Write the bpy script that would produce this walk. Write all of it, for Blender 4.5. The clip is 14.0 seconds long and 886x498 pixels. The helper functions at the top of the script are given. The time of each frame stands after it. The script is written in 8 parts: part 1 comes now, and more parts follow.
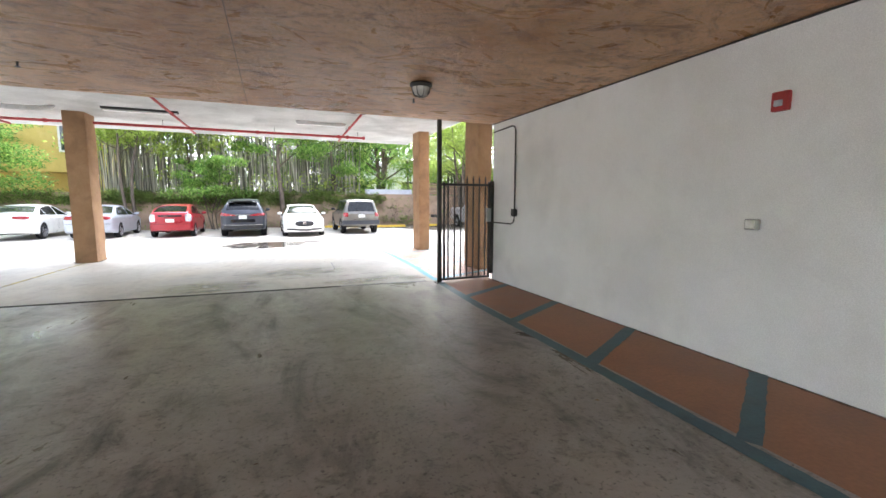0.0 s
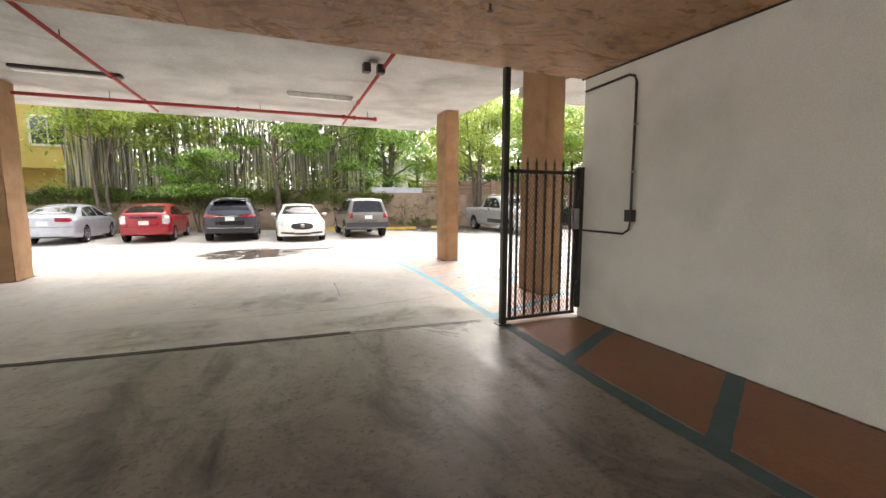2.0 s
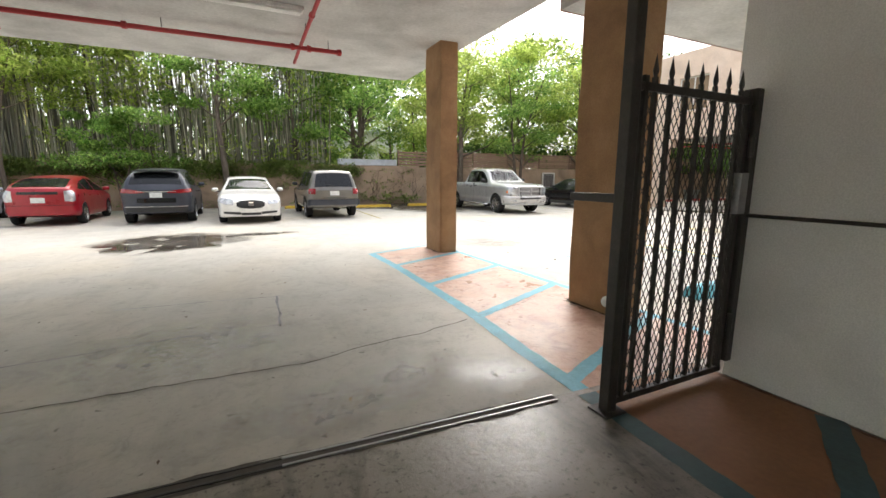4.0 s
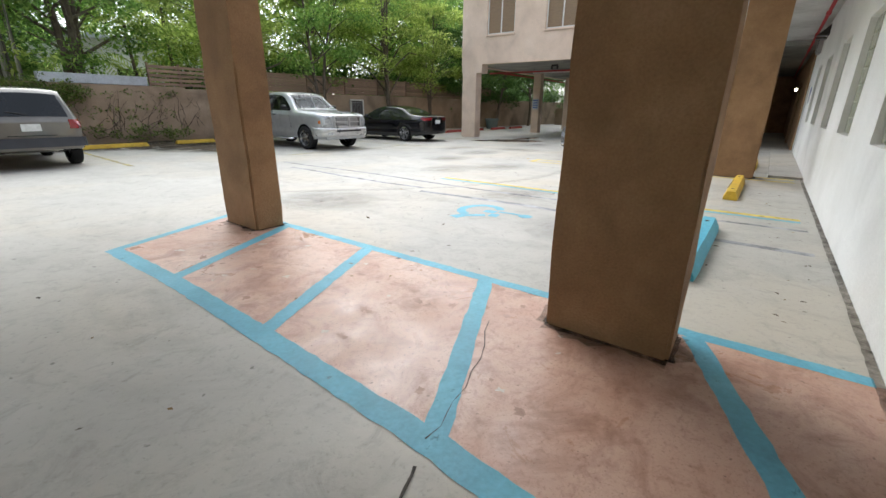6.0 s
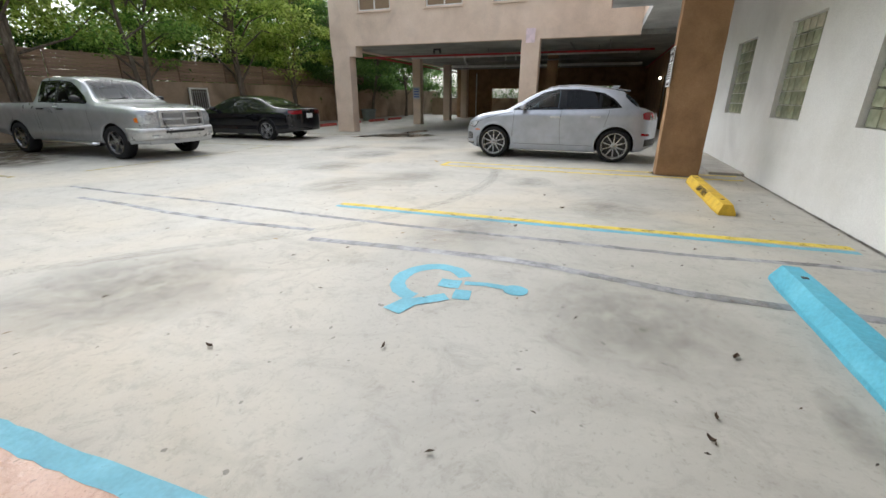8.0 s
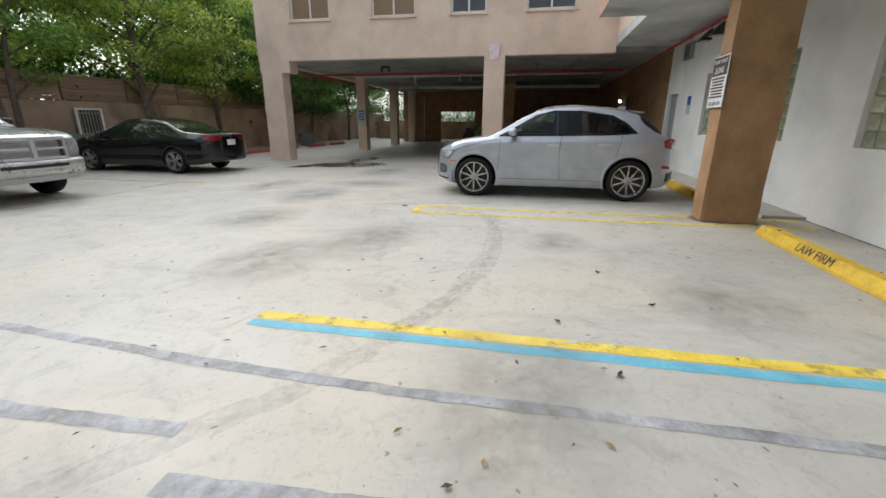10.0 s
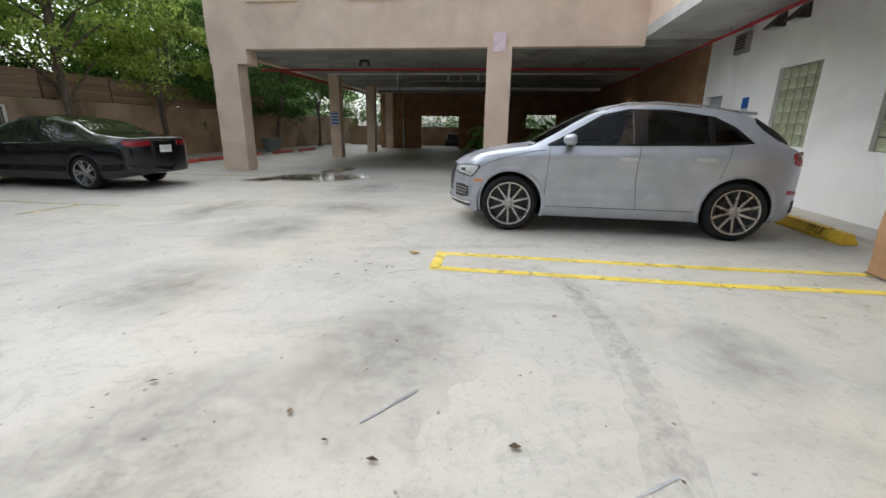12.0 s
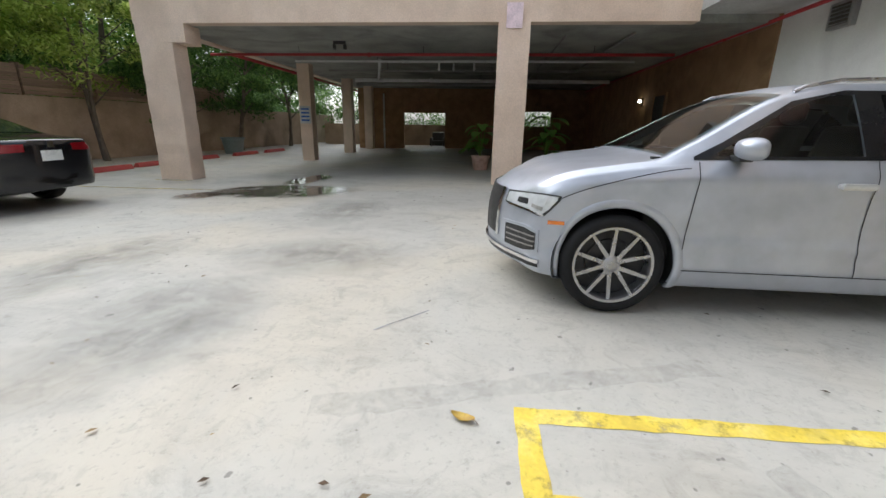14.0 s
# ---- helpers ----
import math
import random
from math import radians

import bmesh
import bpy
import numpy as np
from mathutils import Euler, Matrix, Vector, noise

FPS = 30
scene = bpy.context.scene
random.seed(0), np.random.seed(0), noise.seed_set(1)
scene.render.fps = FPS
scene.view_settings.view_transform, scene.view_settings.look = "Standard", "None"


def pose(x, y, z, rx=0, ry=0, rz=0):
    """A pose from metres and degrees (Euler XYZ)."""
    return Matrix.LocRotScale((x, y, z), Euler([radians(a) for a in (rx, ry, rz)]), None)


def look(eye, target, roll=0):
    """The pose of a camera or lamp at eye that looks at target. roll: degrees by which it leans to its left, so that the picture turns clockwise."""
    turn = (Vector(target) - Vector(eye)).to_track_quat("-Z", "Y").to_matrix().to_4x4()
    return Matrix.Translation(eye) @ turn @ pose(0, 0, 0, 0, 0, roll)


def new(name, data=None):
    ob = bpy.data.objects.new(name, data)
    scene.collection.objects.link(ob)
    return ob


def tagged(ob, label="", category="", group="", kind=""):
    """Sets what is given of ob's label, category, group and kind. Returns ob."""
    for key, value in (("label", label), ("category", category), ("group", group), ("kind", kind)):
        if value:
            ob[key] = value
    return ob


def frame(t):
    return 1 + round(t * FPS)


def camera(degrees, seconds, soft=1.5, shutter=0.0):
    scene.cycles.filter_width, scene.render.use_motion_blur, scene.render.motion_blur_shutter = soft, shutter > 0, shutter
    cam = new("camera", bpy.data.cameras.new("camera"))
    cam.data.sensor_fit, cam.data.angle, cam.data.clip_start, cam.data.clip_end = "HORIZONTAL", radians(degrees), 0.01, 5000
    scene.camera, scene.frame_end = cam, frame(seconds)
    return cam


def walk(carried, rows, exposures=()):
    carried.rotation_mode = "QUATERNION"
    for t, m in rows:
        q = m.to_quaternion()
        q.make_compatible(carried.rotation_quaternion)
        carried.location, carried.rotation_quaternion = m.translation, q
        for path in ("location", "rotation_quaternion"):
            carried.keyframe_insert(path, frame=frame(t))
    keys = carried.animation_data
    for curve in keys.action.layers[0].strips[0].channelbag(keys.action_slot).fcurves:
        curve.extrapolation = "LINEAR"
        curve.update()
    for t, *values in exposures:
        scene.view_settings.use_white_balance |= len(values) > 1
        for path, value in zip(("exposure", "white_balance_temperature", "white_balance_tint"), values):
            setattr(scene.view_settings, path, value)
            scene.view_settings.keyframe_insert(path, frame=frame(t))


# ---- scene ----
cam = camera(93.2, 14.0)
PATH = [
    (0, (-0.386, -0.437, 1.539), (0.366, 1.402, 1.311), 0.1),
    (0.5, (-0.291, 0.269, 1.493), (0.458, 2.11, 1.268), 0.2),
    (1, (-0.24, 1.0, 1.481), (0.505, 2.843, 1.257), 0.2),
    (1.5, (-0.111, 1.712, 1.476), (0.632, 3.555, 1.252), 0.2),
    (2, (-0.035, 2.471, 1.493), (0.711, 4.313, 1.265), 0.1),
    (2.2, (0.018, 2.736, 1.48), (0.766, 4.576, 1.247), 0.1),
    (4.3, (0.722, 5.614, 1.361), (1.659, 7.338, 0.973), 0.4),
    (4.5, (0.8, 5.908, 1.372), (1.831, 7.566, 0.934), 0.4),
    (5, (1.087, 6.539, 1.327), (2.331, 8.022, 0.826), -0.1),
    (5.5, (1.364, 7.155, 1.291), (2.789, 8.421, 0.685), 0.1),
    (6, (1.621, 7.767, 1.28), (3.139, 8.902, 0.642), 0.6),
    (6.5, (1.994, 8.291, 1.222), (3.601, 9.278, 0.558), 0.3),
    (7, (2.449, 8.843, 1.22), (4.131, 9.686, 0.542), 0.4),
    (7.5, (2.97, 9.225, 1.238), (4.704, 9.955, 0.559), 0.2),
    (8, (3.586, 9.564, 1.297), (5.355, 10.204, 0.619), 0.2),
    (8.5, (4.195, 9.873, 1.339), (5.996, 10.441, 0.682), 0.2),
    (8.7, (4.441, 9.995, 1.346), (6.252, 10.542, 0.699), 0.2),
    (10.8, (6.67, 11.314, 1.268), (8.563, 11.633, 0.707), 0.6),
    (11, (6.912, 11.43, 1.267), (8.808, 11.734, 0.707), 0.7),
    (11.5, (7.487, 11.679, 1.249), (9.387, 11.964, 0.691), 0.8),
    (12, (8.133, 11.938, 1.233), (10.036, 12.21, 0.678), 1.0),
    (12.5, (8.748, 12.135, 1.235), (10.651, 12.398, 0.678), 0.9),
    (13, (9.378, 12.354, 1.234), (11.283, 12.602, 0.678), 1.1),
    (13.5, (9.986, 12.539, 1.216), (11.894, 12.759, 0.66), 1.2),
    (14, (10.591, 12.769, 1.227), (12.503, 12.941, 0.665), 1.0),
]
EXPOSURE = [(0, 2.72, 5950, 14), (1.0, 2.62, 6350, 16), (2.2, 2.15, 6850, 16), (4.3, 1.5, 6550, 10), (5.5, 1.18, 6150, 8), (6.5, 1.0, 6100, 8), (8.5, 0.8, 6250, 8), (11.0, 0.68, 6150, 8), (12.3, 0.8, 6100, 8), (14, 0.9, 6100, 8)]
walk(cam, [(t, look(eye, target, roll)) for t, eye, target, roll in PATH], EXPOSURE)

# ---- daylight under a bright overcast sky ----
world = bpy.data.worlds.new("sky")
scene.world = world
world.use_nodes = True
wn = world.node_tree.nodes
sky = wn.new("ShaderNodeTexSky")
sky.sky_type = "NISHITA"
sky.sun_disc = False
sky.sun_elevation = radians(46)
sky.sun_rotation = radians(33)
sky.air_density, sky.dust_density, sky.ozone_density = 1.0, 3.0, 1.0
wn["Background"].inputs["Strength"].default_value = 0.15
haze = wn.new("ShaderNodeHueSaturation")
haze.inputs["Saturation"].default_value = 0.35
world.node_tree.links.new(sky.outputs["Color"], haze.inputs["Color"])
world.node_tree.links.new(haze.outputs["Color"], wn["Background"].inputs["Color"])

sun_data = bpy.data.lights.new("sun", "SUN")
sun_data.energy, sun_data.angle, sun_data.color = 1.5, radians(110), (1.0, 0.98, 0.95)
sun = new("sun", sun_data)
sun.matrix_world = look((6 + 2.6, 10 + 4.0, 4.95), (6, 10, 0))

# ---- materials ----
def mat(name, base, rough=0.8, metal=0.0, dark=None, light=None, scale=2.0, fine=40.0, bump=0.15, bump_scale=None,
        spec=0.5, grime=0.0, grime_scale=0.5, coat=0.0, vary=0.0, stretch=(1, 1, 1), rough_var=0.1, world_space=False):
    """A surface with two scales of colour variation, stains, and fine relief."""
    m = bpy.data.materials.new(name)
    m.use_nodes = True
    n, l = m.node_tree.nodes, m.node_tree.links
    b = n["Principled BSDF"]
    dark = dark or tuple(c * 0.8 for c in base)
    light = light or tuple(min(1, c * 1.12) for c in base)
    co = n.new("ShaderNodeTexCoord")
    mp = n.new("ShaderNodeMapping")
    mp.inputs["Scale"].default_value = stretch
    if world_space:
        geo = n.new("ShaderNodeNewGeometry")
        l.new(geo.outputs["Position"], mp.inputs["Vector"])
    else:
        l.new(co.outputs["Object"], mp.inputs["Vector"])
    big = n.new("ShaderNodeTexNoise")
    big.inputs["Scale"].default_value, big.inputs["Detail"].default_value, big.inputs["Roughness"].default_value = scale, 8, 0.62
    l.new(mp.outputs["Vector"], big.inputs["Vector"])
    ramp = n.new("ShaderNodeValToRGB")
    e = ramp.color_ramp.elements
    e[0].position, e[0].color = 0.3, (*dark, 1)
    e[1].position, e[1].color = 0.7, (*light, 1)
    mid = ramp.color_ramp.elements.new(0.5)
    mid.color = (*base, 1)
    l.new(big.outputs["Fac"], ramp.inputs["Fac"])
    small = n.new("ShaderNodeTexNoise")
    small.inputs["Scale"].default_value, small.inputs["Detail"].default_value = fine, 4
    l.new(mp.outputs["Vector"], small.inputs["Vector"])
    mr = n.new("ShaderNodeMapRange")
    mr.inputs["From Min"].default_value, mr.inputs["From Max"].default_value = 0.3, 0.7
    mr.inputs["To Min"].default_value, mr.inputs["To Max"].default_value = 0.9, 1.08
    l.new(small.outputs["Fac"], mr.inputs["Value"])
    mul = n.new("ShaderNodeVectorMath")
    mul.operation = "SCALE"
    l.new(ramp.outputs["Color"], mul.inputs[0])
    l.new(mr.outputs["Result"], mul.inputs["Scale"])
    col = mul.outputs["Vector"]
    if grime > 0:
        st = n.new("ShaderNodeTexNoise")
        st.inputs["Scale"].default_value, st.inputs["Detail"].default_value, st.inputs["Distortion"].default_value = grime_scale, 9, 1.2
        l.new(mp.outputs["Vector"], st.inputs["Vector"])
        sr = n.new("ShaderNodeMapRange")
        sr.inputs["From Min"].default_value, sr.inputs["From Max"].default_value = 0.5, 0.72
        sr.inputs["To Min"].default_value, sr.inputs["To Max"].default_value = 0.0, grime
        l.new(st.outputs["Fac"], sr.inputs["Value"])
        mx = n.new("ShaderNodeMix")
        mx.data_type = "RGBA"
        mx.inputs["B"].default_value = (*[c * 0.35 for c in base], 1)
        for sock in mx.inputs:
            if sock.identifier == "B_Color":
                sock.default_value = (*[c * 0.38 for c in dark], 1)
            elif sock.identifier == "A_Color":
                l.new(col, sock)
            elif sock.identifier == "Factor_Float":
                l.new(sr.outputs["Result"], sock)
        col = [o for o in mx.outputs if o.identifier == "Result_Color"][0]
    if vary > 0:
        oi = n.new("ShaderNodeObjectInfo")
        vr = n.new("ShaderNodeMapRange")
        vr.inputs["To Min"].default_value, vr.inputs["To Max"].default_value = 1 - vary, 1 + vary
        l.new(oi.outputs["Random"], vr.inputs["Value"])
        m2 = n.new("ShaderNodeVectorMath")
        m2.operation = "SCALE"
        l.new(col, m2.inputs[0])
        l.new(vr.outputs["Result"], m2.inputs["Scale"])
        col = m2.outputs["Vector"]
    l.new(col, b.inputs["Base Color"])
    rr = n.new("ShaderNodeMapRange")
    rr.inputs["From Min"].default_value, rr.inputs["From Max"].default_value = 0.3, 0.7
    rr.inputs["To Min"].default_value, rr.inputs["To Max"].default_value = max(0.02, rough - rough_var), min(1, rough + rough_var)
    l.new(big.outputs["Fac"], rr.inputs["Value"])
    l.new(rr.outputs["Result"], b.inputs["Roughness"])
    b.inputs["Metallic"].default_value = metal
    b.inputs["Specular IOR Level"].default_value = spec
    b.inputs["Coat Weight"].default_value = coat
    b.inputs["Coat Roughness"].default_value = 0.04
    if bump > 0:
        bt = n.new("ShaderNodeTexNoise")
        bt.inputs["Scale"].default_value, bt.inputs["Detail"].default_value = bump_scale or fine, 6
        l.new(mp.outputs["Vector"], bt.inputs["Vector"])
        bp = n.new("ShaderNodeBump")
        bp.inputs["Strength"].default_value, bp.inputs["Distance"].default_value = bump, 0.02
        l.new(bt.outputs["Fac"], bp.inputs["Height"])
        l.new(bp.outputs["Normal"], b.inputs["Normal"])
    return m


def concrete(name, pale, mid, dark, rough=0.7, gloss_var=0.15, blotch=0.5, streak=(1, 1, 1), size=1.0, bump=0.2, swirl=1.0, grit=0.42, warm=None, relief=(22, 0.01)):
    """Trodden concrete: broad cloudy stains, mottling, drawn-out streaks, specks and dark spots."""
    m = bpy.data.materials.new(name)
    m.use_nodes = True
    n, l = m.node_tree.nodes, m.node_tree.links
    b = n["Principled BSDF"]
    geo = n.new("ShaderNodeNewGeometry")

    def tex(scale, detail, rough_, distortion=0.0, stretch=(1, 1, 1)):
        mp = n.new("ShaderNodeMapping")
        mp.inputs["Scale"].default_value = stretch
        l.new(geo.outputs["Position"], mp.inputs["Vector"])
        t = n.new("ShaderNodeTexNoise")
        t.inputs["Scale"].default_value, t.inputs["Detail"].default_value = scale * size, detail
        t.inputs["Roughness"].default_value, t.inputs["Distortion"].default_value = rough_, distortion * swirl
        l.new(mp.outputs["Vector"], t.inputs["Vector"])
        return t.outputs["Fac"]

    def band(src, lo, hi, a, b_):
        r = n.new("ShaderNodeMapRange")
        r.inputs["From Min"].default_value, r.inputs["From Max"].default_value = lo, hi
        r.inputs["To Min"].default_value, r.inputs["To Max"].default_value = a, b_
        l.new(src, r.inputs["Value"])
        return r.outputs["Result"]

    def mix(fac, a, colour):
        x = n.new("ShaderNodeMix")
        x.data_type = "RGBA"
        for sock in x.inputs:
            if sock.identifier == "Factor_Float":
                l.new(fac, sock)
            elif sock.identifier == "A_Color":
                if isinstance(a, tuple):
                    sock.default_value = (*a, 1)
                else:
                    l.new(a, sock)
            elif sock.identifier == "B_Color":
                sock.default_value = (*colour, 1)
        return [o for o in x.outputs if o.identifier == "Result_Color"][0]
    c = mix(band(tex(0.28, 9, 0.62, 0.6), 0.36, 0.66, 0, 1), pale, mid)
    if warm:
        c = mix(band(tex(0.4, 6, 0.5, 0.8), 0.45, 0.65, 0, 0.8), c, warm)
    c = mix(band(tex(1.1, 10, 0.68, 1.5, streak), 0.5, 0.72, 0, blotch), c, dark)
    c = mix(band(tex(0.55, 8, 0.6, 2.2), 0.56, 0.7, 0, blotch * 0.55), c, dark)
    c = mix(band(tex(3.8, 10, 0.75, 0.8), 0.52, 0.68, 0, 0.4), c, dark)
    c = mix(band(tex(7.5, 10, 0.75, 0.6), 0.53, 0.66, 0, grit), c, dark)
    c = mix(band(tex(2.4, 9, 0.72, 3.0), 0.6, 0.66, 0, 0.3), c, dark)
    c = mix(band(tex(1.9, 6, 0.6, 1.0, (streak[1], streak[0], 1)), 0.56, 0.75, 0, 0.5), c, pale)
    c = mix(band(tex(30, 5, 0.7), 0.56, 0.68, 0, grit * 1.5), c, dark)
    c = mix(band(tex(13, 2, 0.5), 0.71, 0.74, 0, 0.6), c, tuple(q * 0.35 for q in dark))
    l.new(c, b.inputs["Base Color"])
    l.new(band(tex(0.9, 8, 0.65, 1.2, streak), 0.3, 0.7, max(0.05, rough - gloss_var), min(1, rough + gloss_var)), b.inputs["Roughness"])
    bp = n.new("ShaderNodeBump")
    bp.inputs["Strength"].default_value, bp.inputs["Distance"].default_value = bump, relief[1]
    l.new(tex(relief[0], 8, 0.7, 0.5), bp.inputs["Height"])
    l.new(bp.outputs["Normal"], b.inputs["Normal"])
    return m


def worn(m, cover=0.6, scale=7.0, soft=0.25):
    """Lets paint flake away to what lies under it."""
    n, l = m.node_tree.nodes, m.node_tree.links
    b = n["Principled BSDF"]
    geo = n.new("ShaderNodeNewGeometry")
    t = n.new("ShaderNodeTexNoise")
    t.inputs["Scale"].default_value, t.inputs["Detail"].default_value, t.inputs["Roughness"].default_value = scale, 9, 0.7
    l.new(geo.outputs["Position"], t.inputs["Vector"])
    r = n.new("ShaderNodeMapRange")
    edge = 0.28 + 0.44 * cover
    r.inputs["From Min"].default_value, r.inputs["From Max"].default_value = edge - soft * 0.2, edge + soft * 0.2
    r.inputs["To Min"].default_value, r.inputs["To Max"].default_value = 1.0, 0.0
    l.new(t.outputs["Fac"], r.inputs["Value"])
    l.new(r.outputs["Result"], b.inputs["Alpha"])
    return m


def faint(m, strength, scale=2.0):
    """A thin, uneven stain."""
    n, l = m.node_tree.nodes, m.node_tree.links
    b = n["Principled BSDF"]
    geo = n.new("ShaderNodeNewGeometry")
    t = n.new("ShaderNodeTexNoise")
    t.inputs["Scale"].default_value, t.inputs["Detail"].default_value, t.inputs["Roughness"].default_value = scale, 9, 0.7
    l.new(geo.outputs["Position"], t.inputs["Vector"])
    r = n.new("ShaderNodeMapRange")
    r.inputs["From Min"].default_value, r.inputs["From Max"].default_value = 0.36, 0.66
    r.inputs["To Min"].default_value, r.inputs["To Max"].default_value = 0.0, strength
    l.new(t.outputs["Fac"], r.inputs["Value"])
    l.new(r.outputs["Result"], b.inputs["Alpha"])
    return m


M_CONC = concrete("weathered_concrete", (0.47, 0.455, 0.412), (0.39, 0.376, 0.342), (0.2, 0.188, 0.166), 0.6, 0.16, 0.34, (1.0, 0.5, 1), grit=0.24, warm=(0.5, 0.455, 0.375))
# Garage floor: stains, and some of the indoor shade, make these colours darker.
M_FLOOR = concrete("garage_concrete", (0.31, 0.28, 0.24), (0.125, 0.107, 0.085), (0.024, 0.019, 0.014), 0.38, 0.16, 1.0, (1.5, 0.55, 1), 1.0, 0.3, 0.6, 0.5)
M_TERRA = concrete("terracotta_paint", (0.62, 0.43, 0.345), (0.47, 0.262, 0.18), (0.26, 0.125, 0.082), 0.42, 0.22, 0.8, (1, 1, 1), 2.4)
# Indoor copy of the terracotta: grime, plus the garage's shade in its colour.
M_TERRA_SHADE = mat("terracotta_paint_shaded", (0.27, 0.12, 0.052), 0.55, dark=(0.21, 0.09, 0.037), light=(0.33, 0.155, 0.078), scale=1.2, fine=30, bump=0.08, grime=0.2, grime_scale=1.0)
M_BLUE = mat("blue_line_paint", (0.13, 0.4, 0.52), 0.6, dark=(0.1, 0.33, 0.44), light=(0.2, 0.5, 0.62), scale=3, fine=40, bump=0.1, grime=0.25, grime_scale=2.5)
# Indoor copy of the blue, darkened for shade as well as grime.
M_BLUE_SHADE = mat("blue_line_paint_shaded", (0.045, 0.1, 0.115), 0.55, dark=(0.035, 0.075, 0.085), light=(0.07, 0.14, 0.16), scale=3, fine=40, bump=0.1, grime=0.3, grime_scale=2)
M_YELLOW = mat("yellow_line_paint", (0.7, 0.53, 0.06), 0.6, dark=(0.58, 0.42, 0.06), light=(0.8, 0.65, 0.18), scale=4, fine=50, bump=0.12, grime=0.3, grime_scale=3)
M_YFADE = mat("faded_yellow_paint", (0.62, 0.52, 0.2), 0.7, dark=(0.5, 0.45, 0.3), light=(0.7, 0.58, 0.18), scale=3, fine=40, bump=0.1, grime=0.3, grime_scale=3)
M_TAR = mat("crack_sealant", (0.34, 0.345, 0.365), 0.6, dark=(0.13, 0.13, 0.135), light=(0.5, 0.51, 0.545), scale=1.6, fine=40, bump=0.1)
# Darker copy of the slab soffit: the car park's dimness is in the colour.
M_CEILD = mat("shaded_slab_soffit", (0.34, 0.34, 0.31), 0.75, dark=(0.2, 0.2, 0.18), light=(0.46, 0.46, 0.42), scale=0.8, fine=20, bump=0.2, grime=0.5, grime_scale=0.6)
M_DARKSTAIN = mat("tyre_mark", (0.33, 0.32, 0.3), 0.75, dark=(0.26, 0.25, 0.23), light=(0.42, 0.41, 0.38), scale=3, fine=60, bump=0.1)
M_WHITE = mat("white_stucco", (0.8, 0.795, 0.78), 0.85, dark=(0.7, 0.69, 0.665), light=(0.85, 0.85, 0.84), scale=0.55, fine=110, bump=0.12, grime=0.2, grime_scale=0.55)
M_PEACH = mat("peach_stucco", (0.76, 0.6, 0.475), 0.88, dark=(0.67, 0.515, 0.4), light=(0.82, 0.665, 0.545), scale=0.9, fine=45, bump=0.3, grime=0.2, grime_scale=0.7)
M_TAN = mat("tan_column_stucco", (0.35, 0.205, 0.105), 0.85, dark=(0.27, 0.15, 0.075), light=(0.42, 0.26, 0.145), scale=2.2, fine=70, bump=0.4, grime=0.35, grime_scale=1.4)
M_BROWN = concrete("brown_textured_ceiling", (0.8, 0.5, 0.27), (0.5, 0.235, 0.08), (0.17, 0.065, 0.02), 0.34, 0.16, 0.95, (0.7, 1.3, 1), 1.7, 1.0, 1.6, relief=(5, 0.05))
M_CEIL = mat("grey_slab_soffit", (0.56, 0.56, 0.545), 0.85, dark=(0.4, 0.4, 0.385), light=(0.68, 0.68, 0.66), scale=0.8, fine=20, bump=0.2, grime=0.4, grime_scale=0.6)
M_BWALL = mat("mossy_boundary_wall", (0.38, 0.275, 0.19), 0.9, dark=(0.25, 0.18, 0.12), light=(0.48, 0.36, 0.26), scale=0.7, fine=30, bump=0.3, grime=0.7, grime_scale=0.5)
M_IRON = mat("dark_painted_iron", (0.035, 0.032, 0.03), 0.45, dark=(0.025, 0.02, 0.018), light=(0.06, 0.05, 0.045), scale=8, fine=60, bump=0.15)
M_STEEL = mat("galvanised_steel", (0.4, 0.4, 0.4), 0.4, 0.8, scale=6, fine=60, bump=0.1)
M_REDPIPE = mat("red_pipe_paint", (0.42, 0.035, 0.04), 0.5, scale=6, fine=50, bump=0.08)
M_GREYPIPE = mat("grey_conduit", (0.3, 0.29, 0.28), 0.5, 0.3, scale=6, fine=50, bump=0.05)
M_WHITEP = mat("white_plastic", (0.75, 0.75, 0.73), 0.5, scale=6, fine=50, bump=0.03)
M_TUBE = mat("lamp_diffuser", (0.8, 0.8, 0.78), 0.4, scale=6, fine=50, bump=0.0)
M_FENCE = mat("weathered_fence_wood", (0.3, 0.2, 0.14), 0.85, dark=(0.2, 0.13, 0.09), light=(0.4, 0.28, 0.2), scale=3, fine=30, bump=0.3, stretch=(0.3, 3, 3), vary=0.2)
M_REDKERB = mat("red_painted_concrete", (0.4, 0.06, 0.05), 0.7, scale=3, fine=40, bump=0.2, grime=0.3)

worn(M_YELLOW, 0.8, 7, 0.5)
worn(M_BLUE, 0.9, 6)
worn(M_YFADE, 0.5, 5, 0.8)
faint(M_DARKSTAIN, 0.2, 14)
M_OIL = mat("soft_oil_stain", (0.25, 0.24, 0.22), 0.7, scale=3, fine=60, bump=0)
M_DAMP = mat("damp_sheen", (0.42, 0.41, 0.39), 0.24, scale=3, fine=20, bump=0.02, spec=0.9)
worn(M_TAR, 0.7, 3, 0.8)


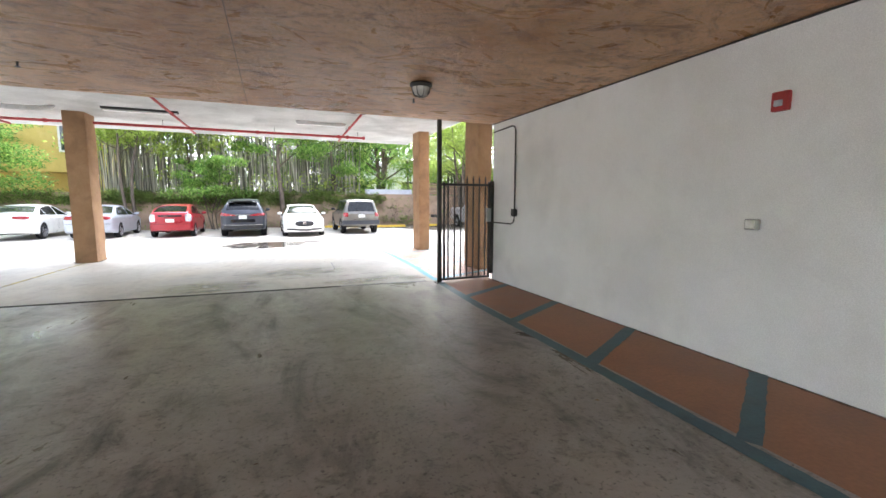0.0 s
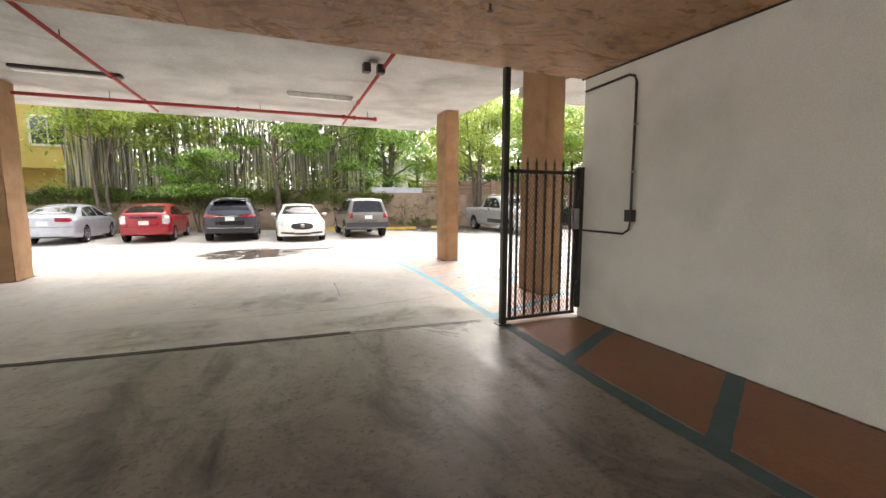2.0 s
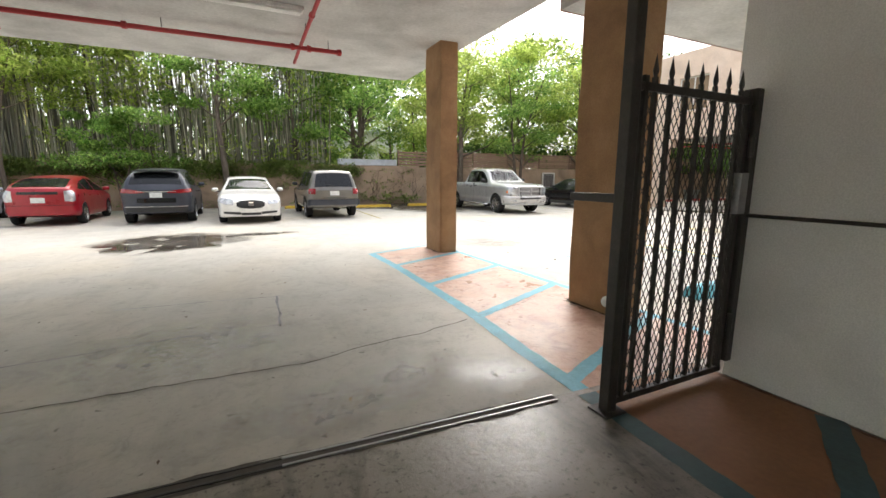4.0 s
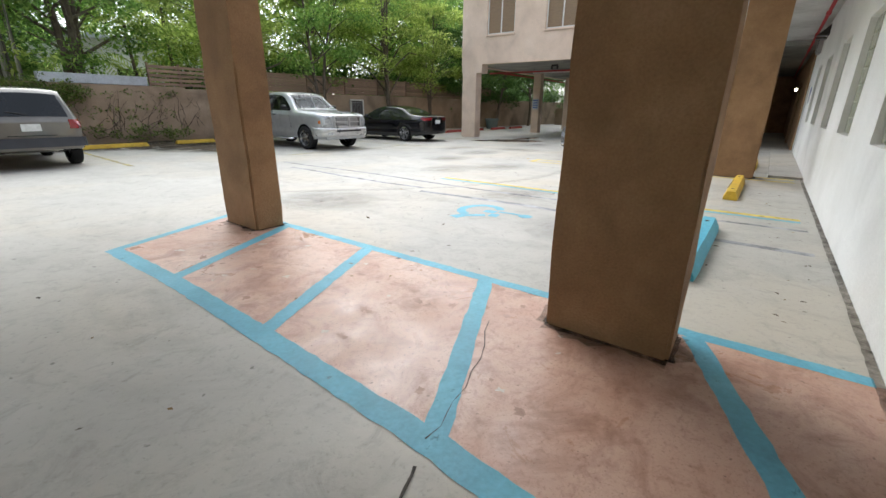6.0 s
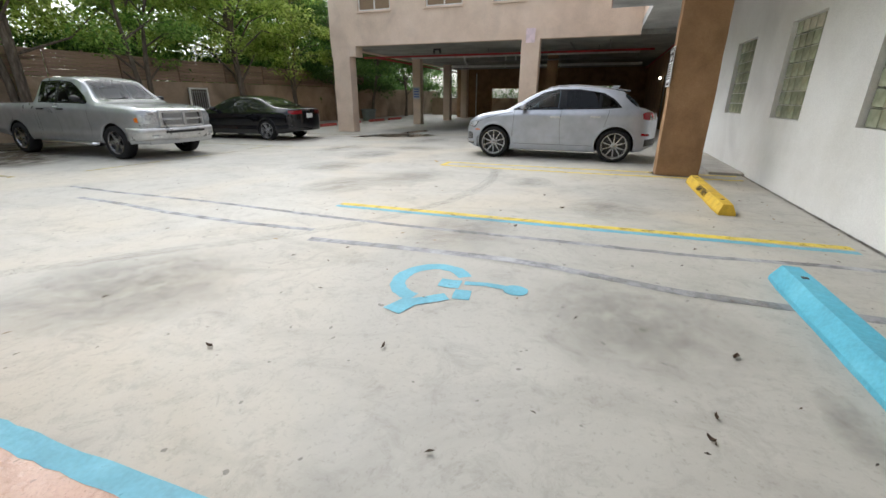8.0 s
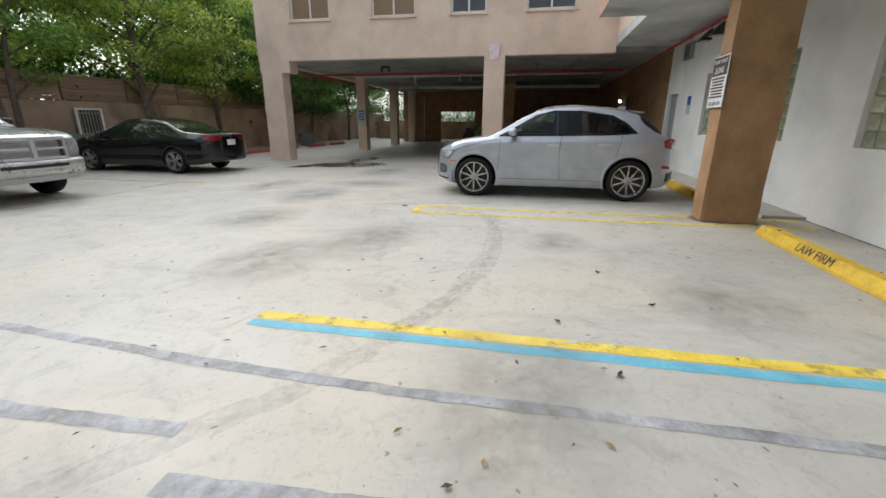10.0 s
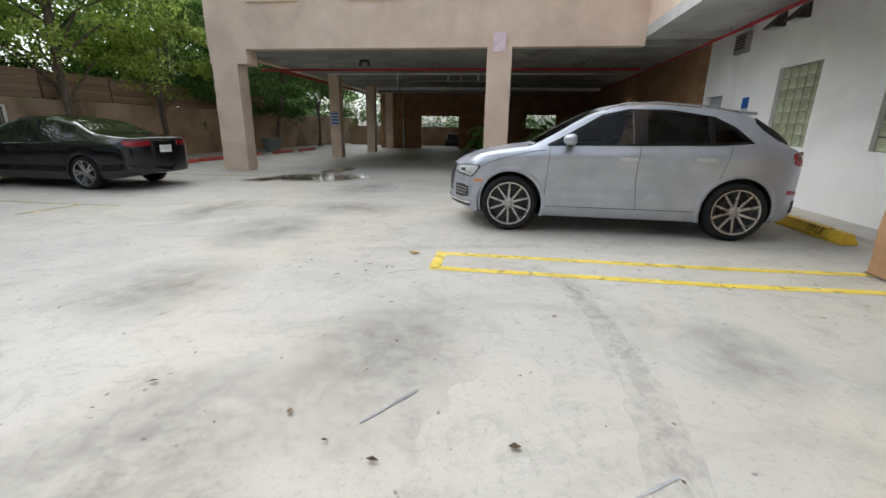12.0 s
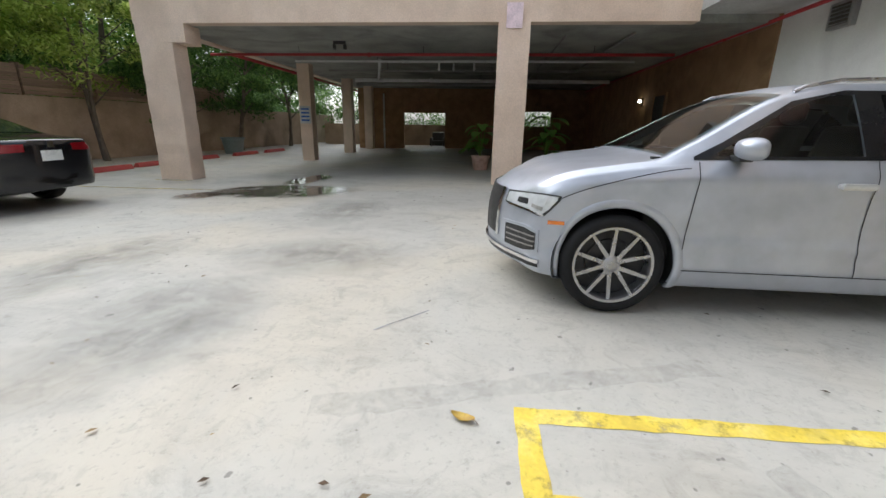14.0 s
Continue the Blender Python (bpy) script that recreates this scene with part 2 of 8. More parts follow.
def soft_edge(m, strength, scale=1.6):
    """A stain that thins out towards its rim and breaks up unevenly."""
    n, l = m.node_tree.nodes, m.node_tree.links
    b = n["Principled BSDF"]
    co = n.new("ShaderNodeTexCoord")
    sub = n.new("ShaderNodeVectorMath")
    sub.operation = "SUBTRACT"
    sub.inputs[1].default_value = (0.5, 0.5, 0.5)
    l.new(co.outputs["Generated"], sub.inputs[0])
    flat = n.new("ShaderNodeVectorMath")
    flat.operation = "MULTIPLY"
    flat.inputs[1].default_value = (1, 1, 0)
    l.new(sub.outputs["Vector"], flat.inputs[0])
    ln = n.new("ShaderNodeVectorMath")
    ln.operation = "LENGTH"
    l.new(flat.outputs["Vector"], ln.inputs[0])
    fade = n.new("ShaderNodeMapRange")
    fade.inputs["From Min"].default_value, fade.inputs["From Max"].default_value = 0.08, 0.42
    fade.inputs["To Min"].default_value, fade.inputs["To Max"].default_value = 1, 0
    l.new(ln.outputs["Value"], fade.inputs["Value"])
    geo = n.new("ShaderNodeNewGeometry")
    t = n.new("ShaderNodeTexNoise")
    t.inputs["Scale"].default_value, t.inputs["Detail"].default_value, t.inputs["Roughness"].default_value = scale, 9, 0.7
    l.new(geo.outputs["Position"], t.inputs["Vector"])
    r = n.new("ShaderNodeMapRange")
    r.inputs["From Min"].default_value, r.inputs["From Max"].default_value = 0.35, 0.65
    r.inputs["To Min"].default_value, r.inputs["To Max"].default_value = 0.1, strength
    l.new(t.outputs["Fac"], r.inputs["Value"])
    mul = n.new("ShaderNodeMath")
    mul.operation = "MULTIPLY"
    l.new(fade.outputs["Result"], mul.inputs[0])
    l.new(r.outputs["Result"], mul.inputs[1])
    l.new(mul.outputs["Value"], b.inputs["Alpha"])
    return m


soft_edge(M_OIL, 0.5, 3)
soft_edge(M_DAMP, 0.8, 3)

# ---- mesh helpers ----
def obj(name, bm, material=None, parent=None, label="", smooth=False):
    me = bpy.data.meshes.new(name)
    bm.to_mesh(me)
    bm.free()
    if smooth:
        me.polygons.foreach_set("use_smooth", [True] * len(me.polygons))
    ob = new(name, me)
    if material:
        me.materials.append(material)
    if parent:
        ob.parent = parent
    return tagged(ob, label)


def part(name, bm, material, parent, label="", smooth=False):
    return obj(name, bm, material, parent, label, smooth)


def box_bm(x0, y0, z0, x1, y1, z1, bevel=0.0, bm=None):
    bm = bm or bmesh.new()
    m = Matrix.LocRotScale(((x0 + x1) / 2, (y0 + y1) / 2, (z0 + z1) / 2), None, (abs(x1 - x0), abs(y1 - y0), abs(z1 - z0)))
    r = bmesh.ops.create_cube(bm, size=1, matrix=m)
    if bevel > 0:
        edges = list({e for v in r["verts"] for e in v.link_edges})
        bmesh.ops.bevel(bm, geom=edges, offset=bevel, segments=2, affect="EDGES", profile=0.6)
    return bm


def tube_bm(points, radius, sides=10, bm=None, caps=True):
    """A round bar along a polyline."""
    bm = bm or bmesh.new()
    pts = [Vector(p) for p in points]
    rings = []
    for i, p in enumerate(pts):
        d = (pts[min(i + 1, len(pts) - 1)] - pts[max(i - 1, 0)]).normalized()
        up = Vector((0, 0, 1)) if abs(d.z) < 0.95 else Vector((1, 0, 0))
        a = d.cross(up).normalized()
        b = d.cross(a).normalized()
        r = radius[i] if isinstance(radius, (list, tuple)) else radius
        rings.append([bm.verts.new(p + (a * math.cos(2 * math.pi * k / sides) + b * math.sin(2 * math.pi * k / sides)) * r) for k in range(sides)])
    for r0, r1 in zip(rings, rings[1:]):
        for k in range(sides):
            bm.faces.new((r0[k], r0[(k + 1) % sides], r1[(k + 1) % sides], r1[k]))
    if caps:
        bm.faces.new(rings[0][::-1])
        bm.faces.new(rings[-1])
    bmesh.ops.recalc_face_normals(bm, faces=bm.faces)
    return bm


def holder(name, label, category, group="", at=(0, 0, 0), rz=0.0, kind=""):
    e = new(name)
    e.empty_display_size = 0.2
    e.matrix_world = pose(*at, 0, 0, rz)
    return tagged(e, label, category, group, kind)


def structure(name, bm, material, label, category):
    return tagged(obj(name, bm, material), label, category, kind="structure")


def ground_z(y):
    """The lot falls a little towards its back wall."""
    u = min(1, max(0, (y - 13.4) / 6.6))
    return -0.1 * u * u * (3 - 2 * u)


def slab_with_openings(x0, x1, z0, z1, openings, y0, y1):
    """A wall along x of thickness y0..y1 with openings (xa, xb, za, zb) cut through it."""
    bm = bmesh.new()
    xs = sorted({x0, x1, *[o[0] for o in openings], *[o[1] for o in openings]})
    zs = sorted({z0, z1, *[o[2] for o in openings], *[o[3] for o in openings]})

    def solid(i, k):
        if not (0 <= i < len(xs) - 1 and 0 <= k < len(zs) - 1):
            return False
        cx, cz = (xs[i] + xs[i + 1]) / 2, (zs[k] + zs[k + 1]) / 2
        return not any(a < cx < b and c < cz < d for a, b, c, d in openings)
    cache = {}

    def v(x, y, z):
        key = (round(x, 4), round(y, 4), round(z, 4))
        if key not in cache:
            cache[key] = bm.verts.new((x, y, z))
        return cache[key]
    for i in range(len(xs) - 1):
        for k in range(len(zs) - 1):
            if not solid(i, k):
                continue
            a, b, c, d = xs[i], xs[i + 1], zs[k], zs[k + 1]
            bm.faces.new((v(a, y0, c), v(b, y0, c), v(b, y0, d), v(a, y0, d)))
            bm.faces.new((v(b, y1, c), v(a, y1, c), v(a, y1, d), v(b, y1, d)))
            if not solid(i - 1, k):
                bm.faces.new((v(a, y0, c), v(a, y0, d), v(a, y1, d), v(a, y1, c)))
            if not solid(i + 1, k):
                bm.faces.new((v(b, y0, c), v(b, y1, c), v(b, y1, d), v(b, y0, d)))
            if not solid(i, k - 1):
                bm.faces.new((v(a, y0, c), v(a, y1, c), v(b, y1, c), v(b, y0, c)))
            if not solid(i, k + 1):
                bm.faces.new((v(a, y0, d), v(b, y0, d), v(b, y1, d), v(a, y1, d)))
    bmesh.ops.recalc_face_normals(bm, faces=bm.faces)
    return bm


# ---- ground: one sheet to the horizon ----
bm = bmesh.new()
ys = [-600, -60, -12, 0, 7, 13.4] + [13.4 + 0.44 * i for i in range(1, 16)] + [24, 30, 60, 600]
xs = [-600, -60, -20, 0, 20, 40, 80, 600]
grid = [[bm.verts.new((x, y, ground_z(y))) for x in xs] for y in ys]
for r0, r1 in zip(grid, grid[1:]):
    for a, b, c, d in zip(r0, r0[1:], r1[1:], r1):
        bm.faces.new((a, b, c, d))
structure("ground", bm, M_CONC, "pale weathered concrete of the parking lot with stains", "ground")

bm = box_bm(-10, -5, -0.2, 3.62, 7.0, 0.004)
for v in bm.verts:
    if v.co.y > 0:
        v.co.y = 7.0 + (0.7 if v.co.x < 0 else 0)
structure("floor", bm, M_FLOOR, "stained concrete garage floor with broom marks, indoor shade in its dark colour", "floor")

# ---- the building walked out of ----
W = 3.62
structure("wall_east", box_bm(W, -9, -0.1, W + 0.25, 6.797, 3.65), M_WHITE, "white stucco garage wall with scuffs", "wall")


structure("ceiling", box_bm(-10, -5, 3.0, W, 6.85, 3.64), M_BROWN, "brown textured garage ceiling, glossy and patched", "ceiling")
structure("ceiling_slab", box_bm(-10, 6.85, 3.65, 4.45, 15.1, 3.95), M_CEIL, "pale grey concrete slab soffit with stains", "ceiling")
# Added block, never in view; kept low so skylight reaches the ground.
structure("unseen_parapet", box_bm(-10, -5, 3.953, 4.45, 15.1, 4.7), M_PEACH, "unseen peach stucco parapet added over the garage, low to let skylight in", "wall")
structure("trim", box_bm(W - 0.014, -5, 2.982, W - 0.002, 6.85, 2.998), M_IRON, "thin dark joint along wall and ceiling", "trim")

# white wall of the neighbouring wing, with glass block windows
BLOCK_WINDOWS = [(5.6, 6.8), (8.2, 9.35), (10.82, 11.95), (13.55, 14.78), (16.1, 17.22)]
white = slab_with_openings(3.872, 20.27, -0.1, 3.45, [(a, b, 1.02, 2.38) for a, b in BLOCK_WINDOWS] + [(19.25, 20.05, 0.0, 2.07)], 6.8, 7.06)
structure("wall_north", white, M_WHITE, "white stucco outer wall with glass block windows", "wall")
structure("wall_south_room", box_bm(3.88, 4.0, -0.1, 20.27, 4.2, 3.45), M_WHITE, "plain wall closing the rooms behind", "wall")
structure("soffit_overhang", box_bm(4.453, 7.063, 3.45, 16.35, 9.65, 3.7), M_CEIL, "grey soffit of the overhanging upper storey", "ceiling")
structure("soffit_recess", box_bm(16.353, 7.063, 3.45, 20.3, 8.7, 3.7), M_CEIL, "grey soffit of the overhanging upper storey", "ceiling")
structure("wall_overhang", box_bm(4.453, 4.0, 3.703, 16.35, 9.64, 5.2), M_PEACH, "peach stucco upper storey", "wall")
structure("wall_overhang_recess", box_bm(16.353, 4.0, 3.703, 20.3, 8.697, 5.2), M_PEACH, "peach stucco upper storey", "wall")
structure("trim_edge", box_bm(4.45, 9.652, 3.44, 16.35, 9.67, 3.72), M_TERRA, "reddish painted slab edge", "trim")


def column(x0, y0, x1, y1, top, material, name="column", base=None):
    b = ground_z((y0 + y1) / 2) if base is None else base
    bm = bmesh.new()
    n = 14
    rings = []
    for i in range(n + 1):
        z = b - 0.05 + (top - b + 0.05) * i / n
        j = [random.uniform(-0.006, 0.006) for _ in range(8)]
        rings.append([bm.verts.new(p) for p in ((x0 + j[0], y0 + j[1], z), (x1 + j[2], y0 + j[3], z), (x1 + j[4], y1 + j[5], z), (x0 + j[6], y1 + j[7], z))])
    for r0, r1 in zip(rings, rings[1:]):
        for k in range(4):
            bm.faces.new((r0[k], r0[(k + 1) % 4], r1[(k + 1) % 4], r1[k]))
    bm.faces.new(rings[-1])
    vert = [e for e in bm.edges if abs(e.verts[0].co.z - e.verts[1].co.z) > 0.05]
    bmesh.ops.bevel(bm, geom=vert, offset=0.018, segments=2, affect="EDGES")
    bmesh.ops.recalc_face_normals(bm, faces=bm.faces)
    return structure(name, bm, material, "square stucco column with worn edges", "column")


column(3.9, 11.98, 4.22, 12.62, 3.65, M_TAN)
column(3.89, 7.96, 4.22, 8.66, 3.65, M_TAN)
column(12.02, 7.86, 12.38, 8.55, 3.45, M_TAN)
column(-4.88, 12.4, -4.45, 13.06, 3.65, M_TAN)


# ---- far building over its own car park ----
FX = 20.05
WINDOWS = [(17.73, 19.15), (14.8, 16.26), (12.55, 13.66), (9.9, 11.35)]
bm = slab_with_openings(8.7, 20.5, 3.27, 7.2, [(a, b, 4.5, 6.05) for a, b in WINDOWS], 0, 0.3)
for v in bm.verts:
    v.co = Vector((FX + v.co.y, v.co.x, v.co.z))
bmesh.ops.recalc_face_normals(bm, faces=bm.faces)
structure("wall_facade", bm, M_PEACH, "peach stucco facade with square windows", "wall")
structure("wall_facade_side", box_bm(FX + 0.3, 20.2, 3.27, 36.3, 20.5, 7.2), M_PEACH, "peach stucco side wall", "wall")
structure("ceiling_car_park", box_bm(FX + 0.3, 7.1, 3.3, 36.3, 20.2, 3.55), M_CEILD, "stained grey concrete slab over the car park, darkened for shade", "ceiling")
structure("roof_far", box_bm(FX + 0.3, 7.1, 7.0, 36.3, 20.2, 7.2), M_PEACH, "flat roof", "roof")
structure("bracket", box_bm(FX + 0.002, 19.34, 2.89, FX + 0.55, 20.48, 3.268), M_PEACH, "peach stucco corner bracket", "column")
column(FX, 19.65, FX + 0.5, 20.45, 2.888, M_PEACH)
column(FX - 0.06, 11.93, FX + 0.4, 12.57, 3.268, M_PEACH)
for cx in (26.2, 31.1, 34.9):
    column(cx, 19.1, cx + 0.45, 19.55, 3.3, M_PEACH)
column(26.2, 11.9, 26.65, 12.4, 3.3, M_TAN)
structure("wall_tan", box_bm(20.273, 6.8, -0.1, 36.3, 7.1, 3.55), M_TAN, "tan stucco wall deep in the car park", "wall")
bm = slab_with_openings(7.1, 20.2, -0.12, 3.3, [(15.06, 17.5, -0.12, 1.96), (9.0, 10.8, 1.3, 2.1)], 0, 0.3)
for v in bm.verts:
    v.co = Vector((36.0 + v.co.y, v.co.x, v.co.z))
bmesh.ops.recalc_face_normals(bm, faces=bm.faces)
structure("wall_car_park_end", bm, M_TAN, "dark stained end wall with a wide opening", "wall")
structure("wall_beyond", box_bm(40.5, 5, -0.12, 40.7, 24, 1.3), M_BWALL, "low tan wall beyond the car park", "wall")
# Out of view; added only to keep daylight off the low wall beyond.
structure("shade_slab_beyond", box_bm(36.303, 5, 2.75, 40.9, 20.2, 2.95), M_CEILD, "unseen flat slab added to shade the low wall beyond the car park", "ceiling")


# ---- boundary wall in two runs ----
def wall_run(name, xa, ya, xb, yb, z0, z1, thick, material, label):
    bm = bmesh.new()
    d = Vector((xb - xa, yb - ya, 0)).normalized()
    nrm = Vector((-d.y, d.x, 0)) * thick
    n = max(2, int(math.hypot(xb - xa, yb - ya) / 0.8))
    prof = [(0, z0), (0, z1 - 0.06), (-0.03, z1 - 0.06), (-0.03, z1), (1, z1), (1, z0)]
    rings = []
    for i in range(n + 1):
        p = Vector((xa + (xb - xa) * i / n, ya + (yb - ya) * i / n, 0))
        rings.append([bm.verts.new(p + nrm * q + Vector((0, 0, z + random.uniform(-0.006, 0.006)))) for q, z in prof])
    for r0, r1 in zip(rings, rings[1:]):
        for a in range(len(prof) - 1):
            bm.faces.new((r0[a], r1[a], r1[a + 1], r0[a + 1]))
    bmesh.ops.recalc_face_normals(bm, faces=bm.faces)
    return structure(name, bm, material, label, "wall")


wall_run("boundary_wall", -26, 27.4, 10, 27.4, -0.2, 1.98, 0.2, M_BWALL, "tan boundary wall with moss, stains and creepers")
wall_run("boundary_wall_east", 10, 27.4, 45, 24.9, -0.2, 1.92, 0.2, M_BWALL, "tan boundary wall below a timber fence")
structure("wall_west_lot", box_bm(-26.2, 6, -0.2, -26, 27.6, 2.0), M_BWALL, "tan boundary wall closing the lot", "wall")

# ---- cars ----
def paint(name, base, metal=0.5, rough=0.3, coat=1.0, spec=0.5):
    return mat(name, base, rough, metal, dark=tuple(c * 0.93 for c in base), light=tuple(min(1, c * 1.05) for c in base), scale=2, fine=5, bump=0.0, coat=coat, spec=spec, rough_var=0.04)


M_GLASS = mat("tinted_car_glass", (0.012, 0.014, 0.016), 0.03, 0, dark=(0.009, 0.011, 0.012), light=(0.016, 0.018, 0.02), scale=1, fine=4, bump=0, spec=0.5, rough_var=0.01)
M_GLOSSB = mat("gloss_black_trim", (0.012, 0.012, 0.013), 0.12, scale=8, fine=80, bump=0, spec=0.3)
M_TYRE = mat("tyre_rubber", (0.015, 0.015, 0.016), 0.75, spec=0.25, scale=6, fine=50, bump=0.1)
M_ALLOY = mat("alloy_rim", (0.43, 0.43, 0.45), 0.28, 0.9, scale=6, fine=60, bump=0)
M_ALLOY_D = mat("dark_rim_recess", (0.05, 0.05, 0.052), 0.45, 0.6, scale=6, fine=60, bump=0)
M_BLACKP = mat("black_trim_plastic", (0.022, 0.022, 0.023), 0.5, scale=8, fine=80, bump=0.05)
M_WELL = mat("wheel_well_lining", (0.012, 0.012, 0.012), 0.95, scale=6, fine=50, bump=0.1)
M_CHROME = mat("chrome_trim", (0.7, 0.7, 0.71), 0.12, 1.0, scale=5, fine=30, bump=0, rough_var=0.03)
M_TRIM = mat("satin_bright_trim", (0.62, 0.62, 0.62), 0.3, 0.6, scale=5, fine=30, bump=0, rough_var=0.04)
M_TAIL = mat("red_tail_lamp", (0.26, 0.006, 0.012), 0.1, 0, scale=12, fine=60, bump=0, coat=1, rough_var=0.02)
M_LAMP = mat("clear_lamp_lens", (0.62, 0.64, 0.66), 0.1, 0.4, dark=(0.3, 0.31, 0.33), light=(0.8, 0.82, 0.84), scale=9, fine=40, bump=0, coat=1, rough_var=0.03)
M_LENS = mat("clear_headlight_lens", (0.68, 0.7, 0.72), 0.08, 0.3, dark=(0.5, 0.52, 0.54), light=(0.8, 0.82, 0.84), scale=4, fine=12, bump=0, coat=1, rough_var=0.02)
M_AMBER = mat("amber_reflector", (0.75, 0.2, 0.02), 0.2, 0, scale=9, fine=40, bump=0, coat=1)
M_PLATE = mat("licence_plate", (0.72, 0.74, 0.72), 0.4, 0, scale=9, fine=40, bump=0)
M_SEAM = mat("panel_gap", (0.012, 0.012, 0.012), 0.9, scale=9, fine=40, bump=0)
M_SILVER = paint("silver_metallic_paint", (0.46, 0.485, 0.545), 0.55, 0.36, 0.5)
M_SILVER.node_tree.nodes["Principled BSDF"].inputs["Coat Roughness"].default_value = 0.12
M_TRUCK = paint("champagne_silver_paint", (0.44, 0.45, 0.465), 0.5, 0.3)
M_BLACK = paint("black_car_paint", (0.009, 0.009, 0.011), 0.0, 0.06, 0.3, 0.5)
M_RED = paint("red_car_paint", (0.33, 0.012, 0.022), 0.2, 0.3, 0.5)
M_WHITEC = paint("white_car_paint", (0.78, 0.77, 0.73), 0.0, 0.3)
M_CHARCOAL = paint("charcoal_car_paint", (0.05, 0.055, 0.07), 0.4, 0.3, 0.3, 0.4)
M_PEWTER = paint("pewter_car_paint", (0.17, 0.16, 0.142), 0.5, 0.36)


def see_through(name, tint):
    """Thin tinted glass that one looks through, with its mirror gloss."""
    m = bpy.data.materials.new(name)
    m.use_nodes = True
    n, l = m.node_tree.nodes, m.node_tree.links
    n.remove(n["Principled BSDF"])
    tr = n.new("ShaderNodeBsdfTransparent")
    tr.inputs["Color"].default_value = (*tint, 1)
    gl = n.new("ShaderNodeBsdfGlossy")
    gl.inputs["Roughness"].default_value = 0.02
    fr = n.new("ShaderNodeFresnel")
    fr.inputs["IOR"].default_value = 1.5
    mx = n.new("ShaderNodeMixShader")
    l.new(fr.outputs["Fac"], mx.inputs[0])
    l.new(tr.outputs["BSDF"], mx.inputs[1])
    l.new(gl.outputs["BSDF"], mx.inputs[2])
    l.new(mx.outputs["Shader"], n["Material Output"].inputs["Surface"])
    return m


M_CLEAR = see_through("light_tinted_car_glass", (0.62, 0.68, 0.66))
M_DARKGL = see_through("dark_tinted_car_glass", (0.1, 0.11, 0.12))
M_CABIN = mat("dark_cabin_trim", (0.03, 0.029, 0.028), 0.7, scale=6, fine=60, bump=0.1)
M_SEAT = mat("dark_leather_seat", (0.04, 0.037, 0.034), 0.45, scale=5, fine=70, bump=0.15)
M_HEADLN = mat("grey_headlining", (0.3, 0.29, 0.27), 0.9, scale=5, fine=90, bump=0.1)


def curve(pts):
    """A smooth function through (x, value) points sorted by x."""
    xs = [p[0] for p in pts]
    vs = [p[1] for p in pts]
    n = len(xs)
    slopes = [(vs[i + 1] - vs[i]) / (xs[i + 1] - xs[i]) for i in range(n - 1)]
    tang = [slopes[0]] + [0.0 if slopes[i - 1] * slopes[i] <= 0 else 2 * slopes[i - 1] * slopes[i] / (slopes[i - 1] + slopes[i]) for i in range(1, n - 1)] + [slopes[-1]]

    def f(x):
        if x <= xs[0]:
            return vs[0]
        if x >= xs[-1]:
            return vs[-1]
        i = max(k for k in range(n - 1) if xs[k] <= x)
        h = xs[i + 1] - xs[i]
        t = (x - xs[i]) / h
        return (2 * t**3 - 3 * t**2 + 1) * vs[i] + (t**3 - 2 * t**2 + t) * h * tang[i] + (-2 * t**3 + 3 * t**2) * vs[i + 1] + (t**3 - t**2) * h * tang[i + 1]
    return f


SECTION = curve([(0, 0.945), (0.1, 0.975), (0.2, 0.99), (0.33, 0.979), (0.5, 0.987), (0.8, 1.0), (0.88, 0.996), (1.0, 0.95)])


